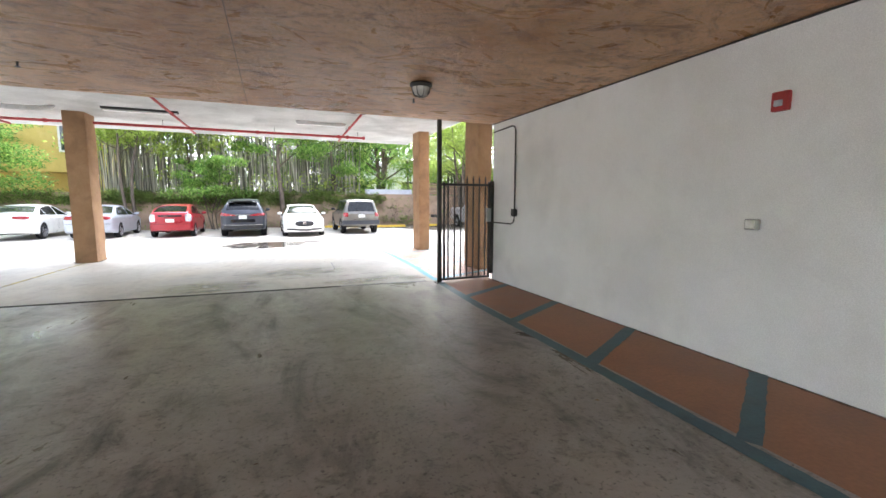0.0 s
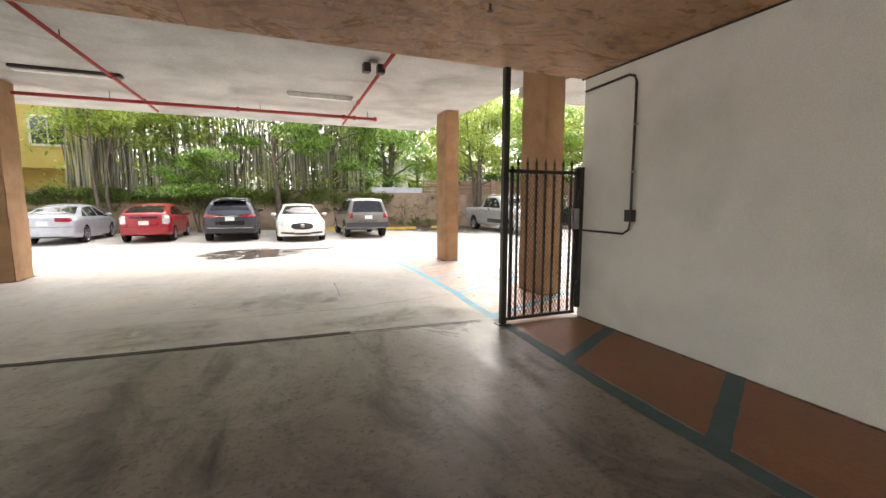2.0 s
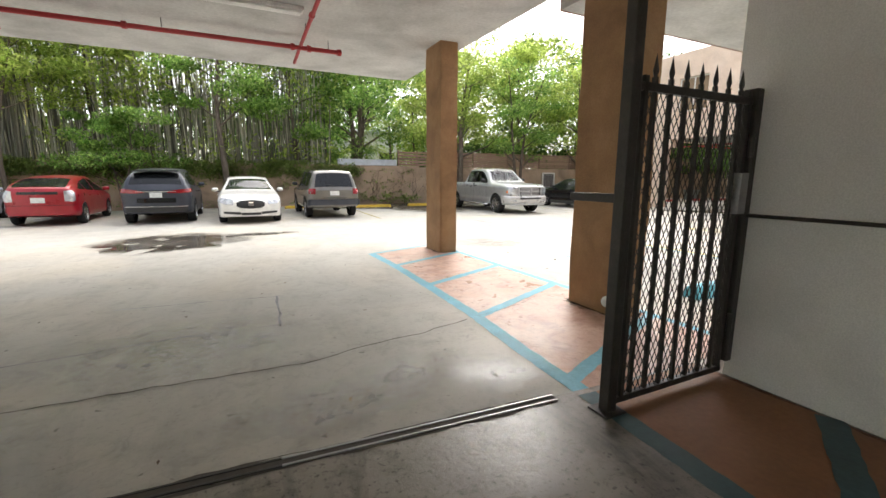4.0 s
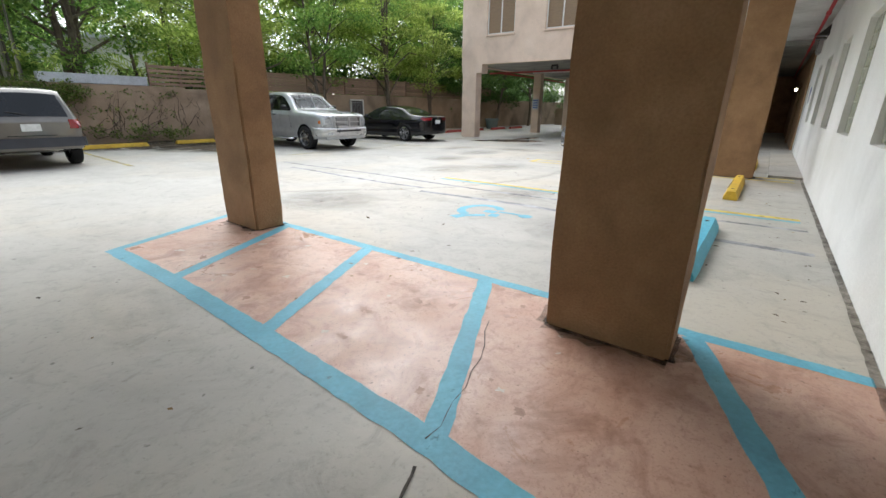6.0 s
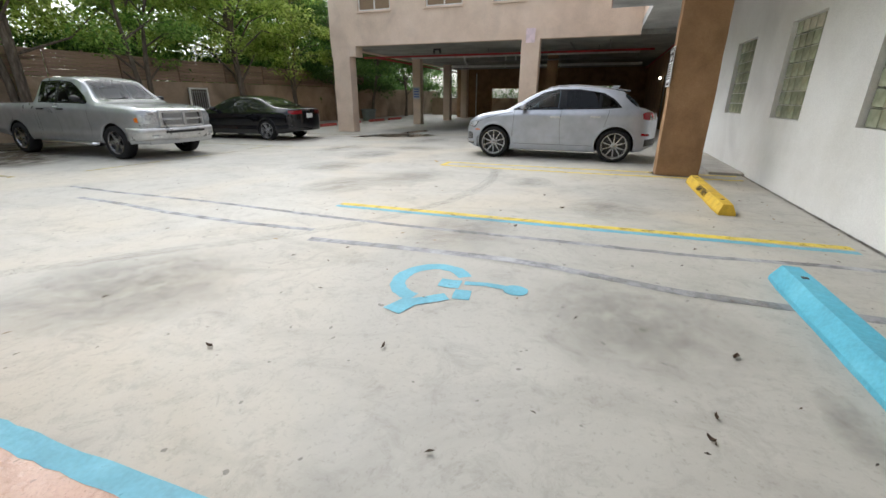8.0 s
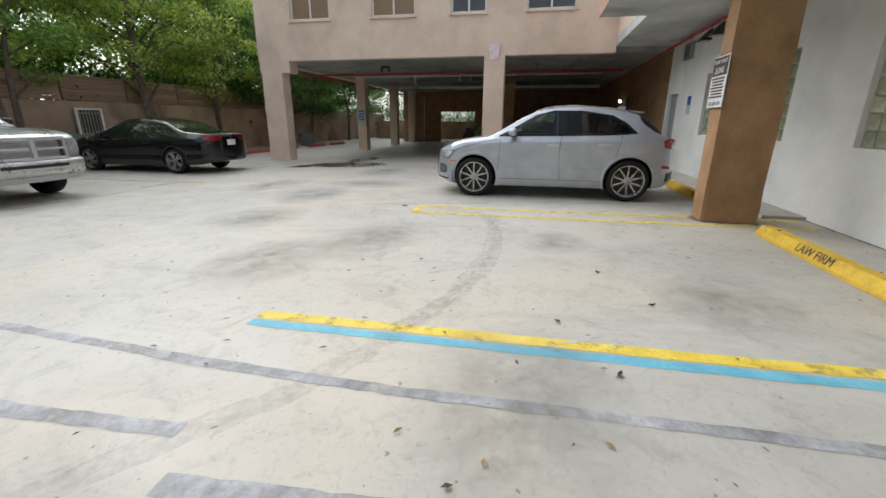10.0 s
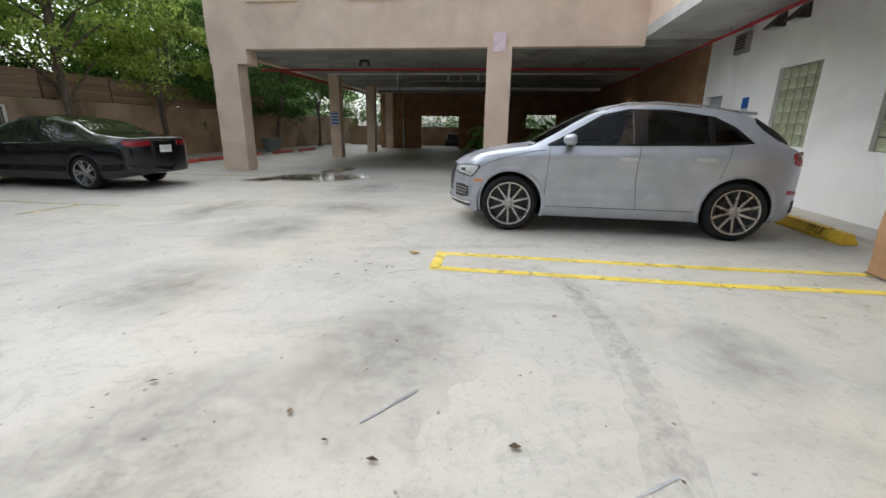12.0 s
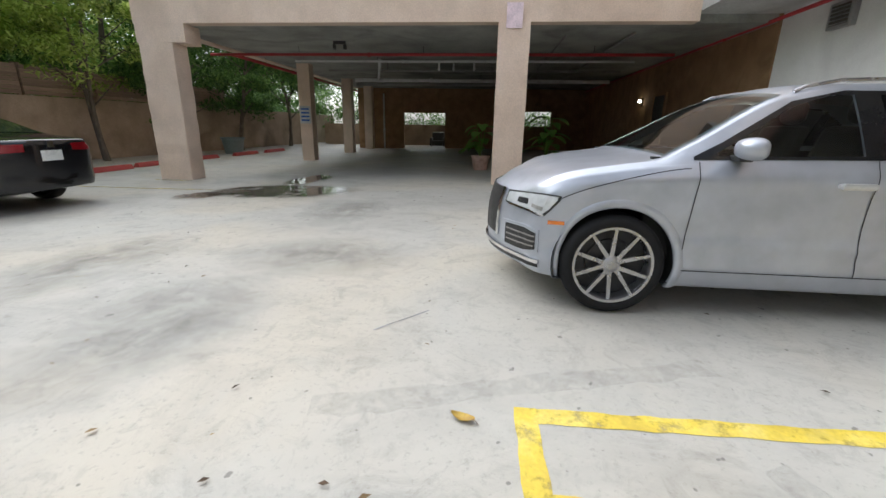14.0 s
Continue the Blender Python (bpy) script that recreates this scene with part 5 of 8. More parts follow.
# white saloon, nose to the lane
spec = sedan_spec(2.94, 5.16, 0.935, 1.48, 1.0, nose=0.26, rake=0.2,
                  ends=[("headlight", [(0.5, 0.6, 0.76), (0.75, 0.61, 0.8), (1.05, 0.7, 0.8)], True, M_LAMP, "long clear headlight"),
                        ("grille", [(-0.4, 0.56, 0.66), (-0.3, 0.5, 0.72), (0.0, 0.48, 0.745), (0.3, 0.5, 0.72), (0.4, 0.56, 0.66)], True, M_BLACKP, "dark oval waterfall grille"),
                        ("badge", [(-0.07, 0.56, 0.68), (0.07, 0.56, 0.68)], True, M_CHROME, "round chrome badge"),
                        ("air_intake", [(0.3, 0.3, 0.38), (0.8, 0.33, 0.39)], True, M_BLACKP, "dark lower slot"),
                        ("lower_grille", [(-0.28, 0.28, 0.36), (0.28, 0.28, 0.36)], True, M_BLACKP, "dark lower slot")], proud={"badge": 0.03})
buick = build_car("sedan", "white saloon car with an oval chrome grille", "car", spec, M_WHITEC, (1.0, 21.95, -0.1), -90)

# charcoal crossover
E = dict(half=0.965, r=0.37, arch=0.42, tyre=0.245, rim=0.27, spokes=5, twin=0.25, cut=0.04, axles=(1.425, -1.425), roof=0.64, nose=0.18, tail=0.12, bumper=0.6, rake=0.1,
         plan=plan_of(-2.36, 2.42, 0.965, 0.86), low=[(-2.36, 0.36), (-1.2, 0.25), (1.2, 0.25), (2.42, 0.3)],
         top=[(-2.36, 1.04), (-2.3, 1.12), (-2.22, 1.22), (-1.95, 1.52), (-1.72, 1.64), (-1.0, 1.72), (-0.3, 1.74), (0.2, 1.71), (0.45, 1.65), (1.1, 1.2), (1.25, 1.13), (2.1, 1.0), (2.42, 0.85)],
         belt=[(-2.36, 1.02), (-1.9, 1.17), (0, 1.1), (1.2, 1.05), (2.42, 0.95)], screens=[(0.47, 1.12), (-2.22, -1.9)], inset=0.88,
         windows=[[(-1.95, 1.22, 1.24), (-1.6, 1.18, 1.46), (-1.2, 1.17, 1.55)], [(-1.1, 1.17, 1.57), (-0.15, 1.14, 1.61)], [(-0.05, 1.14, 1.6), (0.3, 1.13, 1.54), (0.85, 1.12, 1.18)]],
         handles=[(-0.9, 0.98), (0.1, 0.96)], mirror=(0.75, 1.12),
         ends=[("tail_light", [(0.3, 0.96, 1.0), (0.6, 0.94, 1.06), (0.95, 0.97, 1.09), (1.15, 1.0, 1.06)], False, M_TAIL, "red wraparound tail light"),
               ("license_plate", [(-0.16, 0.82, 0.97), (0.16, 0.82, 0.97)], False, M_PLATE, "pale licence plate"),
               ("tail_strip", [(-0.55, 0.985, 1.005), (0.55, 0.985, 1.005)], False, M_CHROME, "bright strip across the tail"),
               ("rear_diffuser", [(-0.8, 0.38, 0.52), (0.8, 0.38, 0.52)], False, M_BLACKP, "black rear bumper insert"),
               ("tailgate_panel", [(-0.5, 0.66, 0.8), (0.5, 0.66, 0.8)], False, M_BLACK, "black tailgate panel"),
               ("bumper_strip", [(-0.8, 0.535, 0.55), (0.8, 0.535, 0.55)], False, M_CHROME, "bright bumper strip")])
edge = build_car("crossover", "charcoal crossover with a bright tail strip", "car", E, M_CHARCOAL, (-1.58, 22.85, -0.1), 90)
part("spoiler", box_bm(-2.12, -0.6, 1.6, -1.8, 0.6, 1.64, 0.015), M_BLACK, edge, "roof spoiler")

# red hatchback
P = dict(half=0.87, r=0.315, arch=0.36, tyre=0.195, rim=0.2, spokes=6, cut=0.06, axles=(1.35, -1.35), roof=0.56, nose=0.2, tail=0.14, bumper=0.5, rake=0.14,
         plan=plan_of(-2.17, 2.28, 0.87, 0.84), low=[(-2.17, 0.32), (-1.0, 0.2), (1.0, 0.2), (2.28, 0.24)],
         top=[(-2.17, 0.98), (-2.13, 1.08), (-2.05, 1.13), (-1.1, 1.4), (-0.6, 1.47), (0.0, 1.49), (0.3, 1.47), (0.6, 1.4), (1.4, 1.0), (1.6, 0.94), (2.1, 0.76), (2.28, 0.62)],
         belt=[(-2.17, 0.96), (-1.5, 1.03), (0, 0.95), (1.3, 0.88), (2.28, 0.7)], screens=[(0.6, 1.4), (-2.02, -1.15)], inset=0.88,
         windows=[[(-1.6, 1.07, 1.09), (-1.2, 1.04, 1.22), (-1.0, 1.03, 1.27)], [(-0.92, 1.03, 1.29), (-0.1, 0.99, 1.38)], [(0.0, 0.99, 1.38), (0.5, 0.97, 1.3), (1.15, 0.95, 1.0)]],
         handles=[(-0.8, 0.86), (0.1, 0.84)], mirror=(0.85, 0.97),
         ends=[("tail_light", [(0.58, 0.72, 1.02), (0.75, 0.7, 1.04), (0.88, 0.74, 1.02)], False, M_LAMP, "clear and red tail light"),
               ("license_plate", [(-0.16, 0.68, 0.83), (0.16, 0.68, 0.83)], False, M_PLATE, "pale licence plate"),
               ("lower_window", [(-0.45, 0.92, 1.0), (0.45, 0.92, 1.0)], False, M_GLASS, "dark lower rear window"),
               ("bumper_gap", [(-0.8, 0.6, 0.612), (0.8, 0.6, 0.612)], False, M_SEAM, "")])
build_car("hatchback", "red hatchback car seen with clear tail lights", "car", P, M_RED, (-4.52, 23.3, -0.1), 90)

# silver and white saloons
spec = sedan_spec(2.715, 4.8, 0.89, 1.45, 0.95, ends=rear_set(0.75, 0.98, 0.82, 0.7, 0.35) + [("bumper_gap", [(-0.8, 0.64, 0.652), (0.8, 0.64, 0.652)], False, M_SEAM, "")], r=0.315)
build_car("sedan", "silver older saloon car with long red tail lights", "car", spec, M_SILVER, (-7.5, 23.7, -0.1), 90)
spec = sedan_spec(2.85, 4.87, 0.925, 1.48, 0.95, ends=rear_set(0.78, 1.0, 0.86, 0.55, 0.35), r=0.335)
build_car("sedan", "white saloon car with slim red tail lights", "car", spec, M_WHITEC, (-10.3, 24.0, -0.1), 90)

# ---- paint and marks on the ground ----
def ribbon_bm(pts, width, lift=0.004, jitter=0.006, step=0.07, closed=False, bm=None):
    bm = bm or bmesh.new()
    pts = [Vector((p[0], p[1], 0)) for p in pts]
    if closed:
        pts = pts + [pts[0]]
    dense = []
    for a, b in zip(pts, pts[1:]):
        n = max(1, int((b - a).length / step))
        dense += [a.lerp(b, i / n) for i in range(n)]
    dense.append(pts[-1])
    prev = None
    for i, p in enumerate(dense):
        d = dense[min(i + 1, len(dense) - 1)] - dense[max(i - 1, 0)]
        nrm = Vector((-d.y, d.x, 0)).normalized()
        w = width[0] + (width[1] - width[0]) * i / len(dense) if isinstance(width, tuple) else width
        pair = []
        for sg in (-1, 1):
            q = p + nrm * sg * (w / 2 + random.uniform(-jitter, jitter))
            pair.append(bm.verts.new((q.x, q.y, ground_z(q.y) + lift)))
        if prev:
            bm.faces.new((prev[0], pair[0], pair[1], prev[1]))
        prev = pair
    bmesh.ops.recalc_face_normals(bm, faces=bm.faces)
    for f in bm.faces:
        if f.normal.z < 0:
            f.normal_flip()
    return bm


def ribbon(name, pts, width, material, label, lift=0.0025, jitter=0.006, **kw):
    return structure(name, ribbon_bm(pts, width, lift, jitter, **kw), material, label, "marking")


def blot_bm(cx, cy, rx, ry, seed, lift=0.005, rough=0.35, n=90, rot=0.0):
    """An irregular flat patch."""
    bm = bmesh.new()
    c, s = math.cos(rot), math.sin(rot)
    rim = []
    for i in range(n):
        a = 2 * math.pi * i / n
        k = 1 + rough * noise.noise(Vector((math.cos(a) * 1.6 + seed * 7.1, math.sin(a) * 1.6, seed))) + rough * 0.5 * noise.noise(Vector((math.cos(a) * 5 + seed, math.sin(a) * 5, seed * 3)))
        x, y = rx * k * math.cos(a), ry * k * math.sin(a)
        px, py = cx + x * c - y * s, cy + x * s + y * c
        rim.append(bm.verts.new((px, py, ground_z(py) + lift)))
    mid = bm.verts.new((cx, cy, ground_z(cy) + lift))
    for i in range(n):
        bm.faces.new((mid, rim[i], rim[(i + 1) % n]))
    return bm


def poly(name, pts, z, material, label):
    bm = bmesh.new()
    bm.faces.new([bm.verts.new((x, y, ground_z(y) + z)) for x, y in pts])
    bmesh.ops.recalc_face_normals(bm, faces=bm.faces)
    for f in bm.faces:
        if f.normal.z < 0:
            f.normal_flip()
    return structure(name, bm, material, label, "marking")


# walkway island outside: terracotta panels with blue lines
poly("walkway_paint", [(2.6, 7.005), (4.3, 7.005), (4.26, 12.95), (2.72, 12.4)], 0.0015, M_TERRA, "worn terracotta paint of the walkway")
ribbon("blue_line", [(2.54, 7.0), (2.59, 7.75), (2.68, 8.62), (2.73, 9.92), (2.76, 11.2), (2.73, 12.42)], 0.135, M_BLUE, "blue line along the walkway", 0.003)
ribbon("blue_line", [(2.7, 12.38), (4.28, 12.97)], 0.1, M_BLUE, "blue line along the walkway", 0.0035)
ribbon("blue_line", [(4.33, 7.1), (4.27, 10.0), (4.24, 12.0), (4.26, 12.95)], 0.1, M_BLUE, "blue line along the walkway", 0.003)
for y in (11.22, 9.92, 8.61, 7.18):
    ribbon("blue_line", [(2.56 if y < 8 else 2.7, y), (4.27, y + 0.71)], 0.115, M_BLUE, "blue cross line of the walkway", 0.004)
M_RUST = mat("rubbed_dark_terracotta", (0.38, 0.23, 0.175), 0.7, dark=(0.27, 0.15, 0.11), light=(0.46, 0.3, 0.24), scale=8, fine=60, bump=0.2)
M_FLAKE = mat("bare_flaked_concrete", (0.55, 0.47, 0.4), 0.8, dark=(0.42, 0.35, 0.3), light=(0.62, 0.55, 0.48), scale=6, fine=50, bump=0.2)
rnd = random.Random(5)
for k in range(60):
    x, y = rnd.uniform(2.9, 4.15), rnd.uniform(8.4, 12.6)
    r = rnd.uniform(0.008, 0.026)
    structure("paint_flake", blot_bm(x, y, r * rnd.uniform(1, 2), r, 60 + k, lift=0.0024, rough=0.9, n=26, rot=rnd.uniform(0, 3)), M_RUST if k % 3 else M_FLAKE, "bare spot where walkway paint flaked off", "marking")
# the same walkway inside the garage, its paints darkened for the shade there
poly("walkway_paint_garage", [(2.28, -4.9), (3.6, -4.9), (3.6, 6.995), (2.54, 6.995)], 0.0055, M_TERRA_SHADE, "dark grimy terracotta paint of the indoor walkway, shade in its colour")
ribbon("blue_line_garage", [(2.16, -4.9), (2.28, 0.7), (2.36, 3.0), (2.4, 5.0), (2.54, 7.0)], 0.14, M_BLUE_SHADE, "dull grimy blue line along the indoor walkway, shade in its colour", 0.0075)
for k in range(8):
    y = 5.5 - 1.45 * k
    ribbon("blue_line_garage", [(2.38, y), (3.6, y + 0.68)], 0.14, M_BLUE_SHADE, "dull grimy blue cross line of the indoor walkway, shade in its colour", 0.009)

ribbon("yellow_line", [(8.15, 12.62), (8.2, 9.6), (8.3, 7.25)], 0.11, M_YELLOW, "yellow bay line, flaking at its end")
ribbon("blue_bay_line", [(8.03, 12.62), (8.08, 9.6), (8.16, 7.25)], 0.09, M_BLUE, "blue bay line beside the yellow one", 0.002)
ribbon("yellow_line", [(11.73, 12.54), (11.74, 10.0), (11.84, 8.3), (11.9, 7.2)], 0.1, M_YELLOW, "yellow bay line")
ribbon("yellow_line", [(12.2, 12.5), (12.22, 10.0), (12.3, 8.56), (12.34, 7.2)], 0.1, M_YELLOW, "yellow bay line")
ribbon("yellow_line", [(11.68, 12.53), (12.25, 12.53)], 0.1, M_YELLOW, "yellow bay line end", 0.0035)
for x in (14.1, 18.6):
    ribbon("faded_line", [(x, 18.2), (x, 23.4)], 0.1, M_YFADE, "faded yellow bay line")
for x in (5.2, 8.1):
    ribbon("faded_line", [(x, 19.6), (x + 0.2, 24.6)], 0.11, M_YFADE, "faded yellow bay line")
ribbon("faded_line", [(13.2, 19.0), (14.1, 18.9)], 0.12, M_YFADE, "faded yellow bay line")
ribbon("faded_line", [(9.0, 19.1), (12.6, 18.8)], 0.1, M_YFADE, "faded yellow bay line")
ribbon("faded_line", [(-4.95, 8.2), (-4.68, 12.3)], 0.08, M_YFADE, "faded yellow bay line")
ribbon("yellow_line", [(19.9, 19.55), (19.93, 20.5)], 0.09, M_YFADE, "faded yellow line at the foot of the corner column")
# sealed joints and cracks
ribbon("sealed_joint", [(7.3, 16.4), (7.21, 15.48), (7.04, 14.29), (6.99, 13.14), (7.05, 12.25)], 0.09, M_TAR, "grey sealed joint", jitter=0.006)
ribbon("sealed_joint", [(7.85, 17.5), (7.71, 16.2), (7.63, 14.2), (7.54, 12.6), (7.52, 11.4), (7.56, 9.9), (7.57, 8.65), (7.68, 7.7), (7.7, 7.2)], 0.08, M_TAR, "grey sealed joint", jitter=0.006)
ribbon("sealed_joint", [(6.79, 12.11), (6.87, 11.1), (6.91, 10.24), (6.88, 9.85), (6.81, 9.49), (6.7, 8.9), (6.69, 8.2), (6.68, 7.2)], 0.11, M_TAR, "grey sealed joint", jitter=0.006)
M_CRACK = mat("open_crack", (0.08, 0.07, 0.06), 0.95, scale=4, fine=50, bump=0)


def wander(pts, amount, step=0.12, seed=1):
    out = []
    rnd = random.Random(seed)
    for a, b in zip(pts, pts[1:]):
        n = max(1, int(math.dist(a, b) / step))
        out += [(a[0] + (b[0] - a[0]) * i / n + rnd.uniform(-amount, amount), a[1] + (b[1] - a[1]) * i / n + rnd.uniform(-amount, amount)) for i in range(n)]
    return out + [pts[-1]]


ribbon("crack", wander([(-2.5, 8.35), (-0.35, 8.3), (0.51, 8.26), (0.98, 8.23), (1.45, 8.36), (2.03, 8.44), (2.55, 8.58)], 0.02), (0.005, 0.014), M_CRACK, "wandering crack in the concrete", 0.004, 0.003, step=0.04)
ribbon("crack", wander([(2.66, 8.62), (3.05, 8.7), (3.43, 8.82), (3.7, 8.95)], 0.02, seed=2), 0.004, M_CRACK, "wandering crack in the concrete", 0.005, 0.002, step=0.04)
ribbon("crack", wander([(-2.0, 9.0), (-0.61, 9.13), (0.12, 9.21), (0.89, 9.19)], 0.01, seed=3), 0.014, M_TAR, "thin dark line on the concrete", 0.004, 0.004)
ribbon("crack", wander([(0.9, 9.15), (0.95, 10.23)], 0.01, seed=4), 0.025, M_TAR, "thin dark line on the concrete", 0.004, 0.005)
ribbon("crack", wander([(-0.6, 10.35), (0.3, 10.3), (1.02, 10.2)], 0.01, seed=5), 0.014, M_TAR, "thin dark line on the concrete", 0.004, 0.004)
ribbon("tyre_mark", wander([(12.0, 11.62), (11.61, 11.44), (10.79, 11.2), (10.0, 11.15), (9.34, 11.21), (8.72, 11.37), (8.14, 11.62)], 0.004, 0.4, 7), 0.14, M_DARKSTAIN, "faint curved tyre mark", 0.003, 0.02)
ribbon("tyre_mark", wander([(12.15, 13.5), (12.2, 13.26), (12.37, 12.73), (12.52, 12.16), (12.7, 11.5)], 0.004, 0.4, 8), 0.15, M_DARKSTAIN, "faint tyre mark", 0.003, 0.02)
ribbon("tyre_mark", wander([(4.9, 14.1), (6.13, 13.03), (6.66, 12.5), (7.42, 11.91), (8.75, 11.34), (10.29, 11.21), (11.8, 11.34)], 0.01, 0.4, 9), 0.16, M_DARKSTAIN, "faint curved tyre mark", 0.003, 0.02)
for k, (x, y, rx, ry) in enumerate(((10.5, 10.5, 0.6, 0.45), (10.2, 12.6, 0.9, 0.6), (14.4, 14.2, 0.8, 1.2), (9.1, 9.3, 0.7, 0.6), (12.8, 14.8, 1.1, 0.7), (6.2, 9.2, 0.9, 0.9), (9.3, 13.2, 0.9, 0.7), (16.6, 14.8, 1.2, 0.8), (13.9, 16.3, 1.3, 0.7), (5.4, 12.6, 1.0, 0.9), (7.6, 10.9, 0.9, 0.7), (11.0, 14.6, 1.0, 0.8))):
    structure("oil_stain", blot_bm(x, y, rx, ry, 20 + k, lift=0.0025 + 0.0002 * k, rough=0.4), M_OIL, "faint soft oil stain on the concrete", "marking")
for k, (x, y, rx, ry) in enumerate(((1.75, 7.75, 0.75, 0.4), (2.2, 7.5, 0.4, 0.3), (1.0, 7.6, 0.7, 0.35), (0.2, 8.9, 1.2, 0.9), (-1.5, 7.9, 1.4, 0.7))):
    structure("damp_patch", blot_bm(x, y, rx, ry, 40 + k, lift=0.0025 + 0.0002 * k, rough=0.5), M_DAMP, "damp shiny patch on the concrete", "marking")
for k, (x, y) in enumerate(((9.2, 11.7), (9.6, 12.5), (12.9, 13.4), (11.5, 12.9), (8.1, 10.7))):
    ribbon("scratch", wander([(x, y), (x + random.uniform(0.2, 0.4), y - random.uniform(0.2, 0.7))], 0.01, seed=9 + k), 0.012, M_TAR, "thin dark scuff", 0.005, 0.004)


# wet patches
M_WET = mat("standing_water", (0.12, 0.105, 0.085), 0.06, dark=(0.07, 0.06, 0.05), light=(0.18, 0.16, 0.13), scale=1.2, fine=8, bump=0.0, spec=0.5, rough_var=0.04)
soft_edge(M_WET, 4.0, 1.8)
for cx, cy, rx, ry, sd in ((-0.6, 16.0, 1.15, 1.35, 1), (0.95, 16.5, 0.9, 0.3, 2), (-1.3, 14.9, 0.5, 0.25, 6)):
    structure("puddle", blot_bm(cx, cy, rx * 1.3, ry * 1.3, sd, rough=0.5), M_WET, "shallow dark puddle on the concrete", "puddle")
for cx, cy, rx, ry, sd in ((18.5, 16.85, 0.75, 1.05, 3), (20.3, 16.75, 0.8, 0.35, 4), (17.8, 18.0, 0.35, 0.3, 5)):
    structure("puddle", blot_bm(cx, cy, rx * 1.45, ry * 1.45, sd, rough=0.6), M_WET, "shallow dark puddle on the concrete", "puddle")

# earth and leaf mould beside the truck
M_EARTH = mat("dark_leaf_mould", (0.075, 0.055, 0.036), 0.95, dark=(0.035, 0.026, 0.018), light=(0.16, 0.12, 0.075), scale=3, fine=40, bump=0.6)
soft_edge(M_EARTH, 3.0, 2.2)
for cx, cy, rx, ry, sd in ((9.0, 24.3, 2.1, 3.3, 91), (7.2, 25.9, 3.2, 1.8, 92), (10.2, 26.0, 2.4, 1.6, 93)):
    structure("earth_bed", blot_bm(cx, cy, rx * 1.25, ry * 1.25, sd, lift=0.004 + 0.0006 * (sd - 91), rough=0.4), M_EARTH, "dark earth and leaf mould spilling over the concrete", "ground")

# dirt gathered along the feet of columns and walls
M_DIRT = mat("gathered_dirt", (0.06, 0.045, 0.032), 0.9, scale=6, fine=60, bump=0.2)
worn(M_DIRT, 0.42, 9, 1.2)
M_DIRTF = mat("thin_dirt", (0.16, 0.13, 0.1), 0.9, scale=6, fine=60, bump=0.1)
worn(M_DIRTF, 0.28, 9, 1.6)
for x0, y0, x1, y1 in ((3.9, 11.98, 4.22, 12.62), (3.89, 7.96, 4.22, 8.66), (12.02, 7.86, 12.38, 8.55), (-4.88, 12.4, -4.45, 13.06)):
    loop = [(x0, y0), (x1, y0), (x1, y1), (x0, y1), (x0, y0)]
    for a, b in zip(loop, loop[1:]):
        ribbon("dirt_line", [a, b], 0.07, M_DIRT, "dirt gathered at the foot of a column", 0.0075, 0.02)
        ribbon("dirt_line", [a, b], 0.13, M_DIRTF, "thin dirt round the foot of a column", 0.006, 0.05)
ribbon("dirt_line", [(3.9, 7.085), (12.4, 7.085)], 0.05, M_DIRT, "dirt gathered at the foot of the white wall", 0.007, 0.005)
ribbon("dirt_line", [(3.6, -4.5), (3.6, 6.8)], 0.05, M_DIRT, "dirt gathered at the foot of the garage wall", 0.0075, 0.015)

# wheelchair symbol
bm = bmesh.new()
ring = [(6.27 + 0.29 * math.cos(a), 10.62 + 0.25 * math.sin(a)) for a in [math.radians(q) for q in range(-58, 182, 8)]]
ribbon_bm(ring, 0.115, 0.002, 0.006, bm=bm)
ribbon_bm([(6.32, 10.38), (6.35, 10.22), (6.34, 10.06)], 0.065, 0.003, 0.005, bm=bm)
ribbon_bm([(6.27, 10.56), (6.28, 10.4)], 0.14, 0.0035, 0.006, bm=bm)
ribbon_bm([(6.2, 10.35), (6.05, 10.33)], 0.12, 0.0032, 0.005, bm=bm)
ribbon_bm([(6.06, 10.43), (5.91, 10.61), (5.87, 10.67)], (0.1, 0.11), 0.004, 0.005, bm=bm)
ribbon_bm([(5.92, 10.64), (5.74, 10.7)], 0.14, 0.0046, 0.006, bm=bm)
head = blot_bm(6.32, 10.0, 0.085, 0.085, 3, 0.0045, 0.1, 30)
tmp = bpy.data.meshes.new("head")
head.to_mesh(tmp)
head.free()
bm.from_mesh(tmp)
bpy.data.meshes.remove(tmp)
structure("wheelchair_symbol", bm, M_BLUE, "worn blue wheelchair symbol on the concrete", "marking")


# door track at the garage mouth
track = holder("door_track", "worn metal track set into the garage mouth", "track", at=(2.32, 7.05, 0), rz=-3.4, kind="structure")
for y0 in (-0.034, 0.02):
    part("rail", box_bm(-1.6, y0, 0.0, 0, y0 + 0.014, 0.012, 0.003), M_STEEL, track, "bright worn steel rail")
    part("rail", box_bm(-12.3, y0, 0.0, -1.601, y0 + 0.014, 0.012, 0.003), M_IRON, track, "dirty dark steel rail")
part("slot", box_bm(-12.3, -0.02, 0.0, 0, 0.02, 0.007), M_CRACK, track, "dark slot between the rails")
for off, wide in ((-0.046, 0.016), (0.044, 0.012)):
    ribbon("dirt_line", wander([(2.3, 7.05 + off), (-4.0, 7.425 + off), (-9.9, 7.775 + off)], 0.006, 0.2, 12), wide, M_CRACK, "dark dirt packed along the door track", 0.0062, 0.012)


